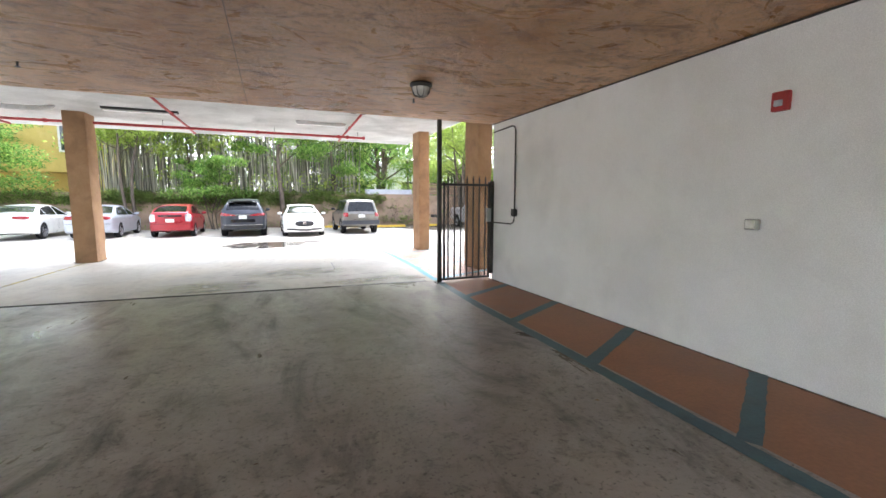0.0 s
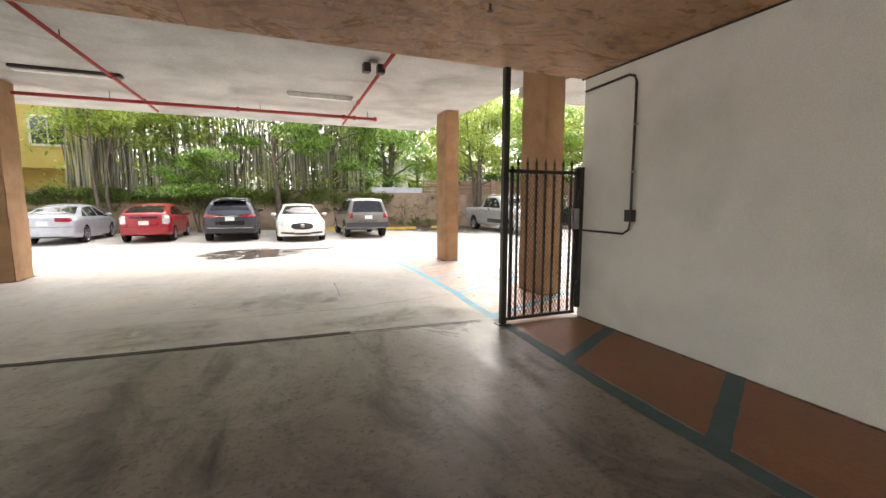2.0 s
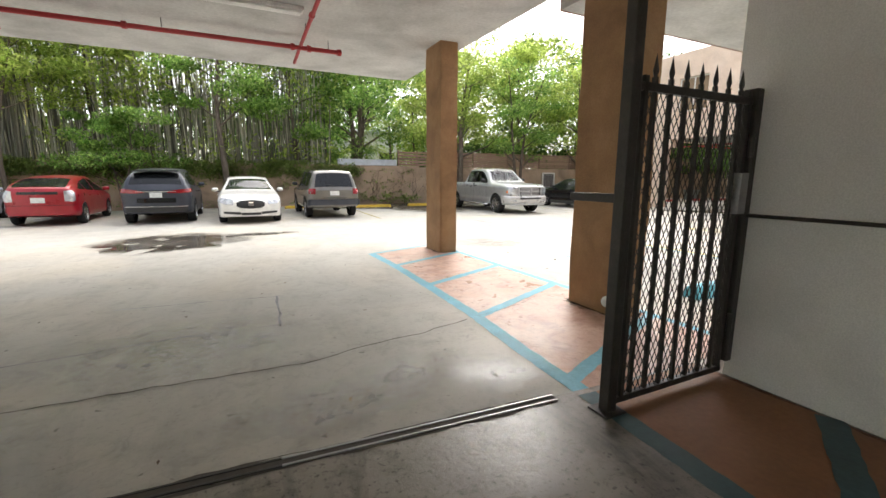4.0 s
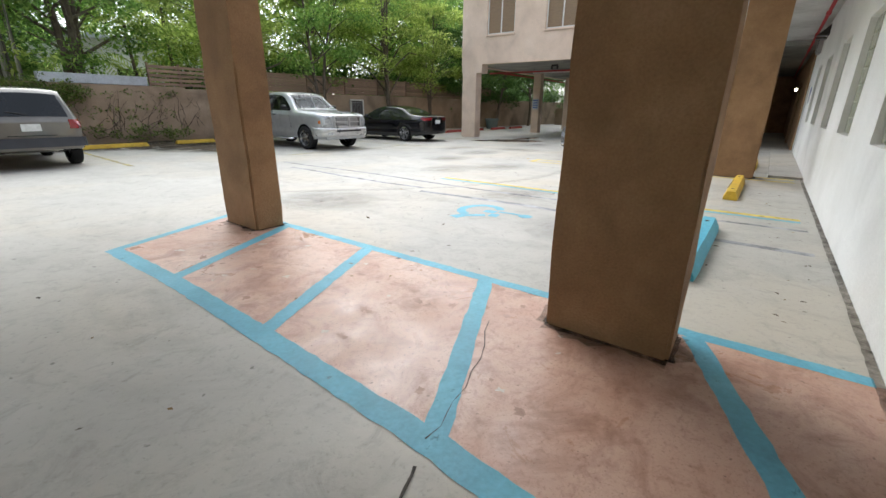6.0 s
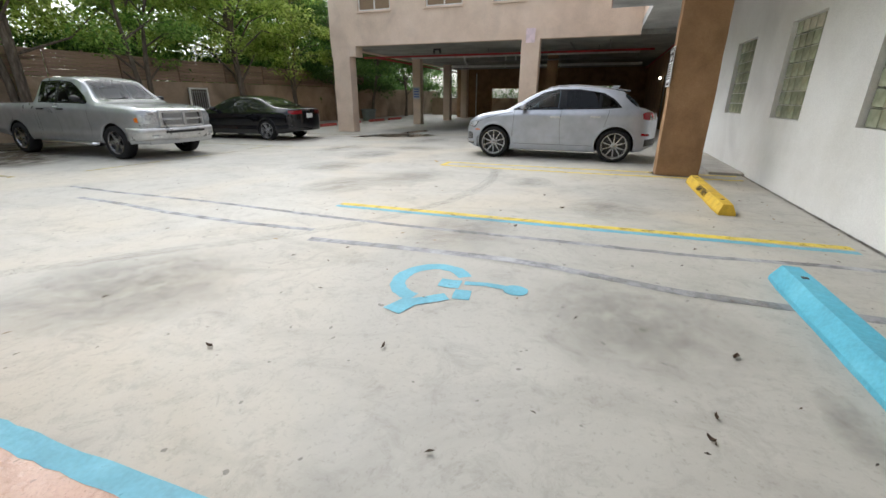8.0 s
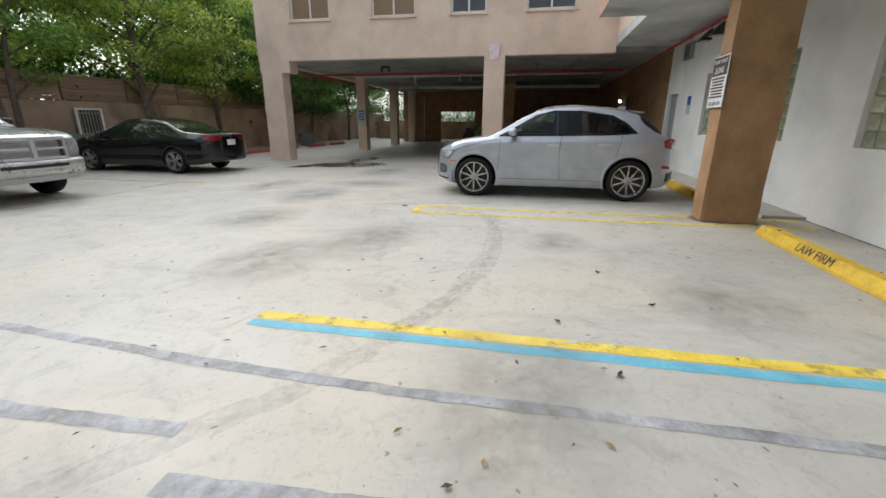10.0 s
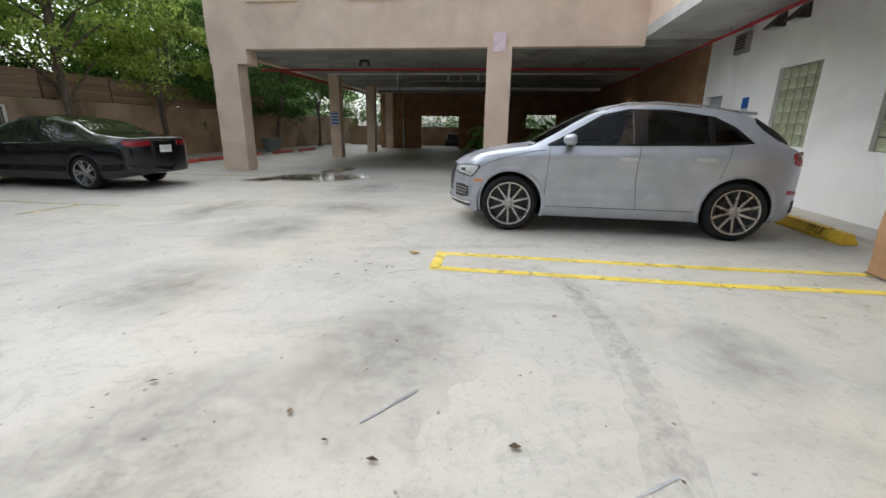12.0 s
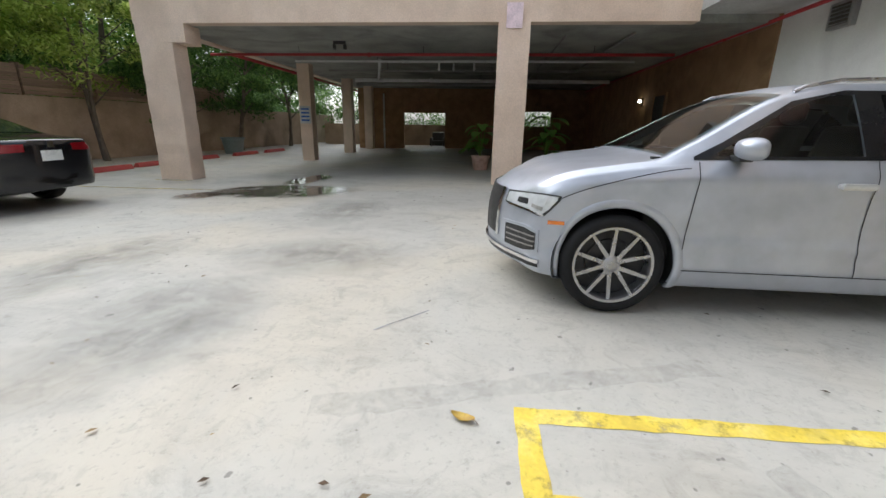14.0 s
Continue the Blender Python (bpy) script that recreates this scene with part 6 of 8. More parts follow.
# ---- wheel stops ----
def wheel_stop(x0, x1, y, material, label, height=0.13, depth=0.2, rz=0.0, text="", shift=0.0):
    cx = (x0 + x1) / 2
    L = x1 - x0
    bm = bmesh.new()
    prof = [(-depth / 2, 0), (-depth / 2, height * 0.25), (-depth * 0.27, height), (depth * 0.27, height), (depth / 2, height * 0.25), (depth / 2, 0)]
    n = 10
    rings = []
    for i in range(n + 1):
        x = -L / 2 + L * i / n
        k = 0.9 if i in (0, n) else 1
        rings.append([bm.verts.new((x + (0.03 if z > 0.06 and i == 0 else -0.03 if z > 0.06 and i == n else 0) + random.uniform(-0.003, 0.003), q * k + random.uniform(-0.003, 0.003), z * (0.97 if k < 1 else 1))) for q, z in prof])
    for a, b in zip(rings, rings[1:]):
        for k in range(len(prof) - 1):
            bm.faces.new((a[k], a[k + 1], b[k + 1], b[k]))
    bm.faces.new(rings[0])
    bm.faces.new(rings[-1][::-1])
    bmesh.ops.recalc_face_normals(bm, faces=bm.faces)
    stop = holder("wheel_stop", label, "wheel stop", "wheel stops", (cx, y, ground_z(y) + 0.003), rz)
    part("block", bm, material, stop)
    if text:
        a, b = depth * 0.23, height * 0.75
        k = math.hypot(a, b)
        a, b = a / k, b / k
        m = Matrix(((-1, 0, 0, shift), (0, -a, b, depth * 0.385 + b * 0.004), (0, b, a, height * 0.625 + a * 0.004), (0, 0, 0, 1)))
        letters(text, 0.125, M_BLACKP, stop, m, name="lettering")
    for sx in (-L * 0.36, L * 0.36):
        part("bolt", box_bm(sx - 0.02, -0.02, height - 0.01, sx + 0.02, 0.02, height + 0.006, 0.006), M_IRON, stop)
    return stop


def letters(text, size, material, parent, m, name="lettering", align="CENTER"):
    """Flat letters in the built-in font, as a mesh."""
    cu = bpy.data.curves.new("text", "FONT")
    cu.body, cu.size, cu.align_x, cu.align_y, cu.extrude, cu.resolution_u = text, size, align, "CENTER", 0.0012, 3
    tmp = bpy.data.objects.new("text", cu)
    me = bpy.data.meshes.new_from_object(tmp)
    bpy.data.objects.remove(tmp)
    bpy.data.curves.remove(cu)
    me.materials.append(material)
    o = new(name, me)
    o.parent = parent
    o.matrix_local = m
    return o


M_BLUEC = mat("blue_painted_concrete", (0.1, 0.42, 0.56), 0.6, dark=(0.08, 0.35, 0.48), light=(0.15, 0.5, 0.64), scale=3, fine=40, bump=0.15, grime=0.15, grime_scale=3)
M_YELC = mat("yellow_painted_concrete", (0.62, 0.4, 0.03), 0.65, dark=(0.48, 0.3, 0.03), light=(0.7, 0.48, 0.05), scale=3, fine=40, bump=0.2, grime=0.4, grime_scale=3)
wheel_stop(5.24, 7.2, 8.12, M_BLUEC, "pale blue concrete wheel stop for the accessible bay", 0.135, 0.23)
wheel_stop(9.22, 11.42, 8.05, M_YELC, "yellow concrete wheel stop with dark lettering", text="LAW FIRM")
wheel_stop(13.45, 15.6, 7.95, M_YELC, "yellow concrete wheel stop behind the silver SUV", text="TITLE", shift=-0.6)
for x0, x1, y in ((20.3, 22.0, 22.9), (22.3, 23.7, 23.0), (24.5, 26.4, 23.1), (27.4, 29.2, 23.0), (29.8, 31.6, 22.9)):
    wheel_stop(x0, x1, y, M_REDKERB, "red painted concrete wheel stop before the wall")
for x0, x1, y in ((5.5, 7.5, 25.2), (8.5, 9.9, 25.4), (2.6, 4.6, 25.9), (-3.0, -1.0, 26.0)):
    wheel_stop(x0, x1, y, M_YELC, "yellow concrete wheel stop before the mossy wall")
structure("broken_patch", blot_bm(5.5, 8.42, 0.3, 0.16, 11, rough=0.5), M_OIL, "broken grey patch beside the blue wheel stop", "marking")

# walk strip beside the white wall
structure("pavement", box_bm(12.45, 7.062, -0.05, 20.2, 7.62, 0.05, 0.012), M_CONC, "narrow raised concrete strip along the wall", "pavement")


# ---- iron gate ----
gate = holder("gate", "dark iron gate with spear tips and expanded mesh", "gate", at=(2.5, 6.8, 0))
part("post", box_bm(-0.035, -0.035, 0, 0.035, 0.035, 3.0, 0.006), M_IRON, gate, "tall square post up to the ceiling")
part("base_plate", box_bm(-0.08, -0.075, 0.004, 0.08, 0.075, 0.016, 0.004), M_IRON, gate)
part("hinge_post", box_bm(1.06, -0.045, 0.12, 1.14, 0.045, 1.92, 0.008), M_IRON, gate)
part("top_rail", box_bm(0.035, -0.02, 1.82, 1.06, 0.02, 1.865, 0.005), M_IRON, gate)
part("bottom_rail", box_bm(0.035, -0.02, 0.045, 1.06, 0.02, 0.085, 0.005), M_IRON, gate)
part("stile", box_bm(0.075, -0.02, 0.05, 0.11, 0.02, 1.9, 0.005), M_IRON, gate)
part("stile", box_bm(1.015, -0.02, 0.05, 1.05, 0.02, 1.9, 0.005), M_IRON, gate)
bar = bmesh.new()
box_bm(-0.011, -0.011, 0.06, 0.011, 0.011, 1.9, 0.0, bar)
prof = [(0.011, 1.9), (0.022, 1.93), (0.0005, 2.02)]
rings = [[bar.verts.new((r * math.cos(k * math.pi / 3), r * 0.6 * math.sin(k * math.pi / 3), z)) for k in range(6)] for r, z in prof]
for a, b in zip(rings, rings[1:]):
    for k in range(6):
        bar.faces.new((a[k], a[(k + 1) % 6], b[(k + 1) % 6], b[k]))
bar_me = bpy.data.meshes.new("bar")
bar.to_mesh(bar_me)
bar.free()
bar_me.materials.append(M_IRON)
for k in range(7):
    o = new("bar", bar_me)
    o.parent = gate
    o.matrix_local = pose(0.175 + 0.13 * k, 0, 0)
# expanded metal: two sets of slanting strands
mesh_bm = bmesh.new()
X0, X1, Z0, Z1, sp = 0.1, 1.03, 0.08, 1.82, 0.043
for sgn in (1, -1):
    k = -60
    while k < 120:
        a = X0 + k * sp
        pts = []
        for z in (Z0, Z1):
            pts.append((a + sgn * (z - Z0) * 0.5, z))
        (xa, za), (xb, zb) = pts
        lo, hi = (xa, za, xb, zb)[:2], (xb, zb)
        t0, t1 = 0.0, 1.0
        dx = xb - xa
        for edge_x, inside in ((X0, 1), (X1, -1)):
            f0, f1 = (xa - edge_x) * inside, (xb - edge_x) * inside
            if f0 < 0 and f1 < 0:
                t1 = -1
            elif f0 < 0:
                t0 = max(t0, f0 / (f0 - f1))
            elif f1 < 0:
                t1 = min(t1, f0 / (f0 - f1))
        if t1 > t0:
            p0 = Vector((xa + dx * t0, 0.014 * sgn * 0.3, za + (zb - za) * t0))
            p1 = Vector((xa + dx * t1, 0.014 * sgn * 0.3, za + (zb - za) * t1))
            tube_bm([p0, p1], 0.0034, 4, mesh_bm, caps=False)
        k += 1
part("expanded_mesh", mesh_bm, M_IRON, gate, "fine diamond metal mesh")
part("latch_plate", box_bm(0.98, -0.05, 1.14, 1.06, 0.03, 1.4, 0.006), M_STEEL, gate, "worn steel latch plate")
part("latch_bar", box_bm(-0.033, 0.035, 1.23, 0.0, 0.37, 1.28, 0.005), M_IRON, gate, "dark latch bar on the post")
knob = bmesh.new()
bmesh.ops.create_uvsphere(knob, u_segments=14, v_segments=10, radius=0.032, matrix=pose(-0.005, 0.055, 0.66))
part("stop_knob", knob, M_WHITEP, gate, "pale round rubber stop", smooth=True)
part("hinge", tube_bm([(1.04, -0.05, 0.35), (1.04, -0.05, 0.47)], 0.018, 10), M_IRON, gate)
part("hinge", tube_bm([(1.04, -0.05, 1.5), (1.04, -0.05, 1.62)], 0.018, 10), M_IRON, gate)


# ---- fittings on the garage wall ----
M_REDBOX = mat("red_alarm_plastic", (0.33, 0.02, 0.02), 0.4, scale=9, fine=60, bump=0.02)
alarm = holder("fire_alarm", "red fire alarm strobe on the white wall", "alarm", at=(W, 1.84, 2.37))
part("housing", box_bm(-0.055, -0.065, -0.08, 0, 0.065, 0.08, 0.012), M_REDBOX, alarm)
part("strobe", box_bm(-0.075, -0.03, -0.045, -0.05, 0.035, 0.01, 0.012), M_LAMP, alarm, "clear strobe lens")
wbox = holder("wall_box", "small grey metal cover box on the wall", "junction box", at=(W, 1.985, 1.335))
part("body", box_bm(-0.06, -0.055, -0.05, 0, 0.055, 0.05, 0.015), M_STEEL, wbox)
part("cover", box_bm(-0.07, -0.04, -0.036, -0.055, 0.04, 0.036, 0.006), M_WHITEP, wbox, "pale cover plate")
cond = holder("conduit", "dark metal conduit with a switch box", "conduit", at=(W, 0, 0))
X = -0.03
part("pipe", tube_bm([(X, 6.75, 2.83), (X, 6.4, 2.84), (X, 6.08, 2.85), (X, 6.0, 2.82), (X, 5.97, 2.75), (X, 5.96, 1.38)], 0.014, 8), M_IRON, cond)
part("pipe", tube_bm([(X, 5.96, 1.28), (X, 5.98, 1.18), (X, 6.06, 1.13), (X, 6.75, 1.13)], 0.012, 8), M_IRON, cond)
part("switch_box", box_bm(-0.075, 5.91, 1.27, -0.002, 6.01, 1.4, 0.008), M_IRON, cond)
for z in (2.3, 1.8):
    part("strap", box_bm(-0.05, 5.945, z, -0.002, 5.975, z + 0.02, 0.004), M_STEEL, cond)

# ceiling bulkhead lamp
M_OPAL = mat("ribbed_lamp_glass", (0.6, 0.58, 0.52), 0.2, scale=6, fine=40, bump=0.05, coat=1)
lamp = holder("ceiling_lamp", "unlit bulkhead lamp with a wire guard", "lamp", at=(1.42, 4.72, 3.0))


def ring_bm(profile, n=28):
    """Turns (radius, z) points round the z axis."""
    bm = bmesh.new()
    rings = [[bm.verts.new((r * math.cos(2 * math.pi * k / n), r * math.sin(2 * math.pi * k / n), z)) for k in range(n)] for r, z in profile]
    for a, b in zip(rings, rings[1:]):
        for k in range(n):
            bm.faces.new((a[k], a[(k + 1) % n], b[(k + 1) % n], b[k]))
    bmesh.ops.recalc_face_normals(bm, faces=bm.faces)
    return bm


part("base", ring_bm([(0.001, -0.0), (0.135, -0.0), (0.14, -0.03), (0.12, -0.05), (0.001, -0.05)]), M_IRON, lamp, smooth=True)
part("globe", ring_bm([(0.112, -0.05), (0.112, -0.075), (0.1, -0.11), (0.075, -0.135), (0.04, -0.148), (0.001, -0.15)]), M_OPAL, lamp, "ribbed opal glass", smooth=True)
for k in range(4):
    a = math.pi * k / 4
    c, s_ = math.cos(a), math.sin(a)
    part("guard_wire", tube_bm([(c * 0.12 * q, s_ * 0.12 * q, z) for q, z in ((-1, -0.05), (-0.98, -0.09), (-0.75, -0.14), (-0.35, -0.16), (0.35, -0.16), (0.75, -0.14), (0.98, -0.09), (1, -0.05))], 0.005, 6), M_IRON, lamp)
for x, y in ((1.58, 5.5), (-2.81, 5.56), (1.58, 1.5), (-2.8, 1.5)):
    spk = holder("sprinkler", "small dark sprinkler head in the brown ceiling", "sprinkler", "sprinklers", (x, y, 3.0))
    part("stem", tube_bm([(0, 0, 0), (0, 0, -0.05)], 0.011, 8), M_IRON, spk)
    part("deflector", ring_bm([(0.001, -0.05), (0.026, -0.052), (0.026, -0.057), (0.001, -0.058)], 12), M_IRON, spk)
structure("ceiling_joint", box_bm(-0.656, -5, 2.994, -0.648, 6.85, 2.999), M_FENCE, "thin joint in the brown ceiling", "trim")

# ---- sprinkler pipes and tubes under the pale slab ----
def pipe(name, pts, r, material, label, clamps=(), hang=None, flange=()):
    h = holder(name, label, "pipe", at=(0, 0, 0))
    part("run", tube_bm(pts, r, 10), material, h, smooth=True)
    for p in clamps:
        p = Vector(p)
        d = (Vector(pts[-1]) - Vector(pts[0])).normalized() * 0.03
        part("coupling", tube_bm([p - d, p + d], r * 1.5, 10), material, h)
    if hang:
        for p in hang:
            part("hanger", tube_bm([p[:3], (p[0], p[1], p[3])], 0.006, 6), M_IRON, h)
    return h


pipe("sprinkler_pipe", [(-9.8, 13.0, 3.48), (2.42, 12.9, 3.48)], 0.035, M_REDPIPE, "red sprinkler main under the pale slab", [(-5.4, 12.96, 3.48), (-0.65, 12.92, 3.48), (1.62, 12.9, 3.48), (1.88, 12.9, 3.48), (2.38, 12.9, 3.48)], [(-6.5, 12.97, 3.48, 3.65), (-2.95, 12.95, 3.48, 3.65), (-0.2, 12.92, 3.48, 3.65), (2.2, 12.9, 3.48, 3.65)])
pipe("sprinkler_branch", [(-2.52, 7.0, 3.56), (-2.38, 13.0, 3.52), (-2.36, 14.0, 3.5)], 0.028, M_REDPIPE, "red sprinkler branch pipe", [(-2.42, 11.2, 3.53), (-2.38, 13.0, 3.52)], [(-2.46, 9.5, 3.55, 3.65)])
pipe("sprinkler_branch", [(1.6, 7.0, 3.56), (1.75, 12.9, 3.52), (1.78, 14.0, 3.5)], 0.028, M_REDPIPE, "red sprinkler branch pipe", [(1.71, 11.5, 3.53)], [(1.66, 9.5, 3.55, 3.65), (1.73, 12.2, 3.53, 3.65)])
pipe("sprinkler_branch", [(-6.6, 7.0, 3.56), (-6.5, 14.0, 3.5)], 0.028, M_REDPIPE, "red sprinkler branch pipe", [(-6.52, 13.0, 3.52)])
pipe("drain_pipe", [(-9.5, 11.6, 3.5), (-5.2, 11.6, 3.52), (-4.95, 11.65, 3.54), (-4.85, 11.8, 3.6), (-4.83, 11.85, 3.66)], 0.06, M_WHITEP, "white plastic drain pipe turning up into the slab")


def tube_light(x, y, length, z):
    h = holder("tube_light", "unlit white batten tube light on the slab", "lamp", "tube lights", (x, y, z))
    part("tray", box_bm(-length / 2, -0.09, -0.05, length / 2, 0.09, 0, 0.012), M_IRON if x < 0 else M_WHITEP, h)
    part("diffuser", box_bm(-length / 2 + 0.03, -0.07, -0.085, length / 2 - 0.03, 0.07, -0.05, 0.02), M_TUBE, h)


tube_light(-3.1, 11.55, 1.5, 3.65)
tube_light(0.97, 11.65, 1.3, 3.65)
tube_light(-7.8, 11.5, 1.4, 3.65)
flood = holder("floodlight", "dark twin floodlight under the slab", "lamp", at=(1.5, 9.15, 3.65))
part("bracket", box_bm(-0.06, -0.05, -0.06, 0.06, 0.05, 0, 0.008), M_STEEL, flood)
for sx in (-0.11, 0.11):
    part("head", box_bm(sx - 0.06, -0.09, -0.2, sx + 0.06, 0.05, -0.06, 0.02), M_IRON, flood)


# ---- glass block windows in the white wall ----
M_BLOCK = mat("glass_block", (0.36, 0.38, 0.27), 0.12, dark=(0.28, 0.3, 0.2), light=(0.5, 0.52, 0.38), scale=5, fine=14, bump=0.35, bump_scale=9, coat=0.6, vary=0.18)
M_MORTAR = mat("block_mortar", (0.5, 0.49, 0.42), 0.9, scale=5, fine=50, bump=0.1)
NX, NZ = 5, 7
for k, (a, b) in enumerate(BLOCK_WINDOWS):
    win = structure("window_%d" % (k + 1), box_bm(a + 0.001, 6.905, 1.021, b - 0.001, 6.96, 2.379), M_MORTAR, "glass block window set back in the white wall", "window")
    bw, bh = (b - a) / NX, 1.36 / NZ
    me = bpy.data.meshes.new("glass_block")
    tb = box_bm(-bw / 2 + 0.007, -0.03, -bh / 2 + 0.007, bw / 2 - 0.007, 0.03, bh / 2 - 0.007, 0.012)
    tb.to_mesh(me)
    tb.free()
    me.materials.append(M_BLOCK)
    for i in range(NX):
        for j in range(NZ):
            o = new("glass_block", me)
            o.parent = win
            o.location = (a + bw * (i + 0.5), 6.965, 1.02 + bh * (j + 0.5))

# fittings on the white wall
M_GREYDOOR = mat("grey_painted_door", (0.3, 0.31, 0.33), 0.5, scale=4, fine=40, bump=0.05)
dr = structure("door_1", box_bm(19.252, 6.93, 0.0, 20.048, 6.98, 2.068, 0.004), M_GREYDOOR, "grey steel door in the white wall", "door")
part("door_handle", tube_bm([(19.35, 7.02, 1.0), (19.48, 7.02, 1.0)], 0.012, 8), M_STEEL, dr)
M_SIGNB = mat("blue_sign", (0.02, 0.1, 0.4), 0.4, scale=5, fine=40, bump=0)
M_SIGNW = mat("white_sign", (0.72, 0.72, 0.72), 0.45, dark=(0.66, 0.66, 0.66), light=(0.76, 0.76, 0.76), scale=5, fine=40, bump=0)
M_SIGNG = mat("grey_sign", (0.5, 0.52, 0.55), 0.45, scale=5, fine=40, bump=0)
sg = holder("parking_sign", "blue and grey parking sign on the white wall", "sign", at=(18.2, 7.06, 1.73))
part("panel", box_bm(-0.12, 0, -0.22, 0.12, 0.012, 0.0, 0.003), M_SIGNG, sg)
part("blue_panel", box_bm(-0.12, 0, 0.003, 0.12, 0.012, 0.22, 0.003), M_SIGNB, sg, "blue upper panel")
vent = holder("wall_vent", "grey louvred vent box under the soffit", "vent", at=(18.68, 7.06, 3.06))
part("frame", box_bm(-0.25, 0, -0.2, 0.25, 0.1, 0.2, 0.015), M_STEEL, vent)
part("recess", box_bm(-0.19, 0.1, -0.15, 0.19, 0.104, 0.15), M_CRACK, vent)
for k in range(5):
    part("slat", box_bm(-0.2, 0.095, -0.14 + 0.06 * k, 0.2, 0.13, -0.13 + 0.06 * k, 0.003), M_STEEL, vent)
for x in (17.5, 16.85):
    wl = holder("wall_light", "dark wedge-shaped wall light under the soffit", "lamp", "wall lights", (x, 7.06, 3.24))
    bm = bmesh.new()
    v = [bm.verts.new(p) for p in ((-0.16, 0, -0.13), (0.16, 0, -0.13), (0.13, 0, 0.13), (-0.13, 0, 0.13), (-0.16, 0.24, -0.13), (0.16, 0.24, -0.13))]
    for f in ((0, 1, 2, 3), (0, 4, 5, 1), (3, 2, 5, 4), (0, 3, 4), (1, 5, 2)):
        bm.faces.new([v[i] for i in f])
    bmesh.ops.recalc_face_normals(bm, faces=bm.faces)
    part("housing", bm, M_IRON, wl)
    part("lens", box_bm(-0.12, 0.03, -0.145, 0.12, 0.2, -0.13, 0.004), M_LAMP, wl)
pipe("red_wall_pipe", [(12.5, 7.25, 3.36), (36.0, 7.25, 3.2)], 0.035, M_REDPIPE, "red pipe along the soffit of the white wall", [(15.0, 7.25, 3.343), (18.2, 7.25, 3.32), (22.0, 7.25, 3.3)], [(15.0, 7.25, 3.34, 3.45), (19.0, 7.25, 3.31, 3.45)])

# towing sign on the column
tow = holder("towing_sign", "white and dark tow-away sign fixed to the column", "sign", at=(12.2, 8.575, 1.8))
part("panel", box_bm(-0.24, -0.006, -0.31, 0.24, 0.006, 0.31, 0.002), M_SIGNW, tow)
M_SIGND = mat("dark_sign_print", (0.05, 0.035, 0.035), 0.5, scale=5, fine=40, bump=0)
part("dark_field", box_bm(-0.225, 0.006, 0.075, 0.225, 0.0085, 0.295), M_SIGND, tow)
letters("TOW-AWAY", 0.07, M_SIGNW, tow, pose(0, 0.0105, 0.24, 90, 0, 180))
letters("ZONE", 0.105, M_SIGNW, tow, pose(0, 0.0105, 0.135, 90, 0, 180))
for k in range(7):
    z = 0.04 - 0.037 * k
    w = 0.2 - 0.016 * (k % 3)
    part("print_line", box_bm(-w, 0.006, z - 0.0105, w, 0.0085, z + 0.0105), M_SIGND, tow)
letters("305-635-3170", 0.062, M_SIGND, tow, pose(0, 0.0085, -0.265, 90, 0, 180))

# pink notice on the middle column of the far building
M_PINK = mat("pink_notice", (0.84, 0.68, 0.72), 0.5, scale=5, fine=40, bump=0)
pk = holder("notice_board", "pink and white notice on the stucco column", "sign", at=(19.985, 12.26, 3.37))
part("panel", box_bm(-0.012, -0.16, -0.23, 0.0, 0.16, 0.23, 0.002), M_PINK, pk)
for k in range(4):
    part("print_line", box_bm(-0.0145, -0.13, 0.16 - 0.1 * k - 0.03, -0.012, 0.13, 0.16 - 0.1 * k + 0.03), M_PINK, pk)

# ---- windows of the far facade ----
M_PANE = mat("window_pane", (0.03, 0.032, 0.034), 0.05, dark=(0.02, 0.022, 0.024), light=(0.05, 0.05, 0.05), scale=1, fine=5, bump=0, spec=0.7, rough_var=0.02)
M_BLIND = mat("brown_blind", (0.26, 0.18, 0.11), 0.7, scale=3, fine=30, bump=0.1, stretch=(1, 1, 8))
M_FRAME = mat("white_window_frame", (0.72, 0.7, 0.66), 0.5, scale=4, fine=40, bump=0.02)
for k, (a, b) in enumerate(WINDOWS):
    win = holder("facade_window", "white-framed sliding window with closed blind", "window", "facade windows", (FX + 0.1, (a + b) / 2, 4.5))
    w, h = (b - a) / 2, 1.55
    for y0, y1, z0, z1 in ((-w, -w + 0.06, 0, h), (w - 0.06, w, 0, h), (-0.03, 0.03, 0, h), (-w, w, 0, 0.06), (-w, w, h - 0.06, h)):
        part("frame", box_bm(-0.02, y0 + 0.001, z0 + 0.001, 0.04, y1 - 0.001, z1 - 0.001, 0.006), M_FRAME, win)
    for y0, y1 in ((-w + 0.06, -0.03), (0.03, w - 0.06)):
        part("pane", box_bm(0.0, y0, 0.06, 0.01, y1, h - 0.06), M_PANE if k > 1 else M_BLIND, win)
    part("sill", box_bm(-0.16, -w - 0.05, -0.07, 0.02, w + 0.05, -0.002, 0.01), M_PEACH, win)
    part("backing", box_bm(0.18, -w, 0.0, 0.199, w, h), M_BLACKP, win)

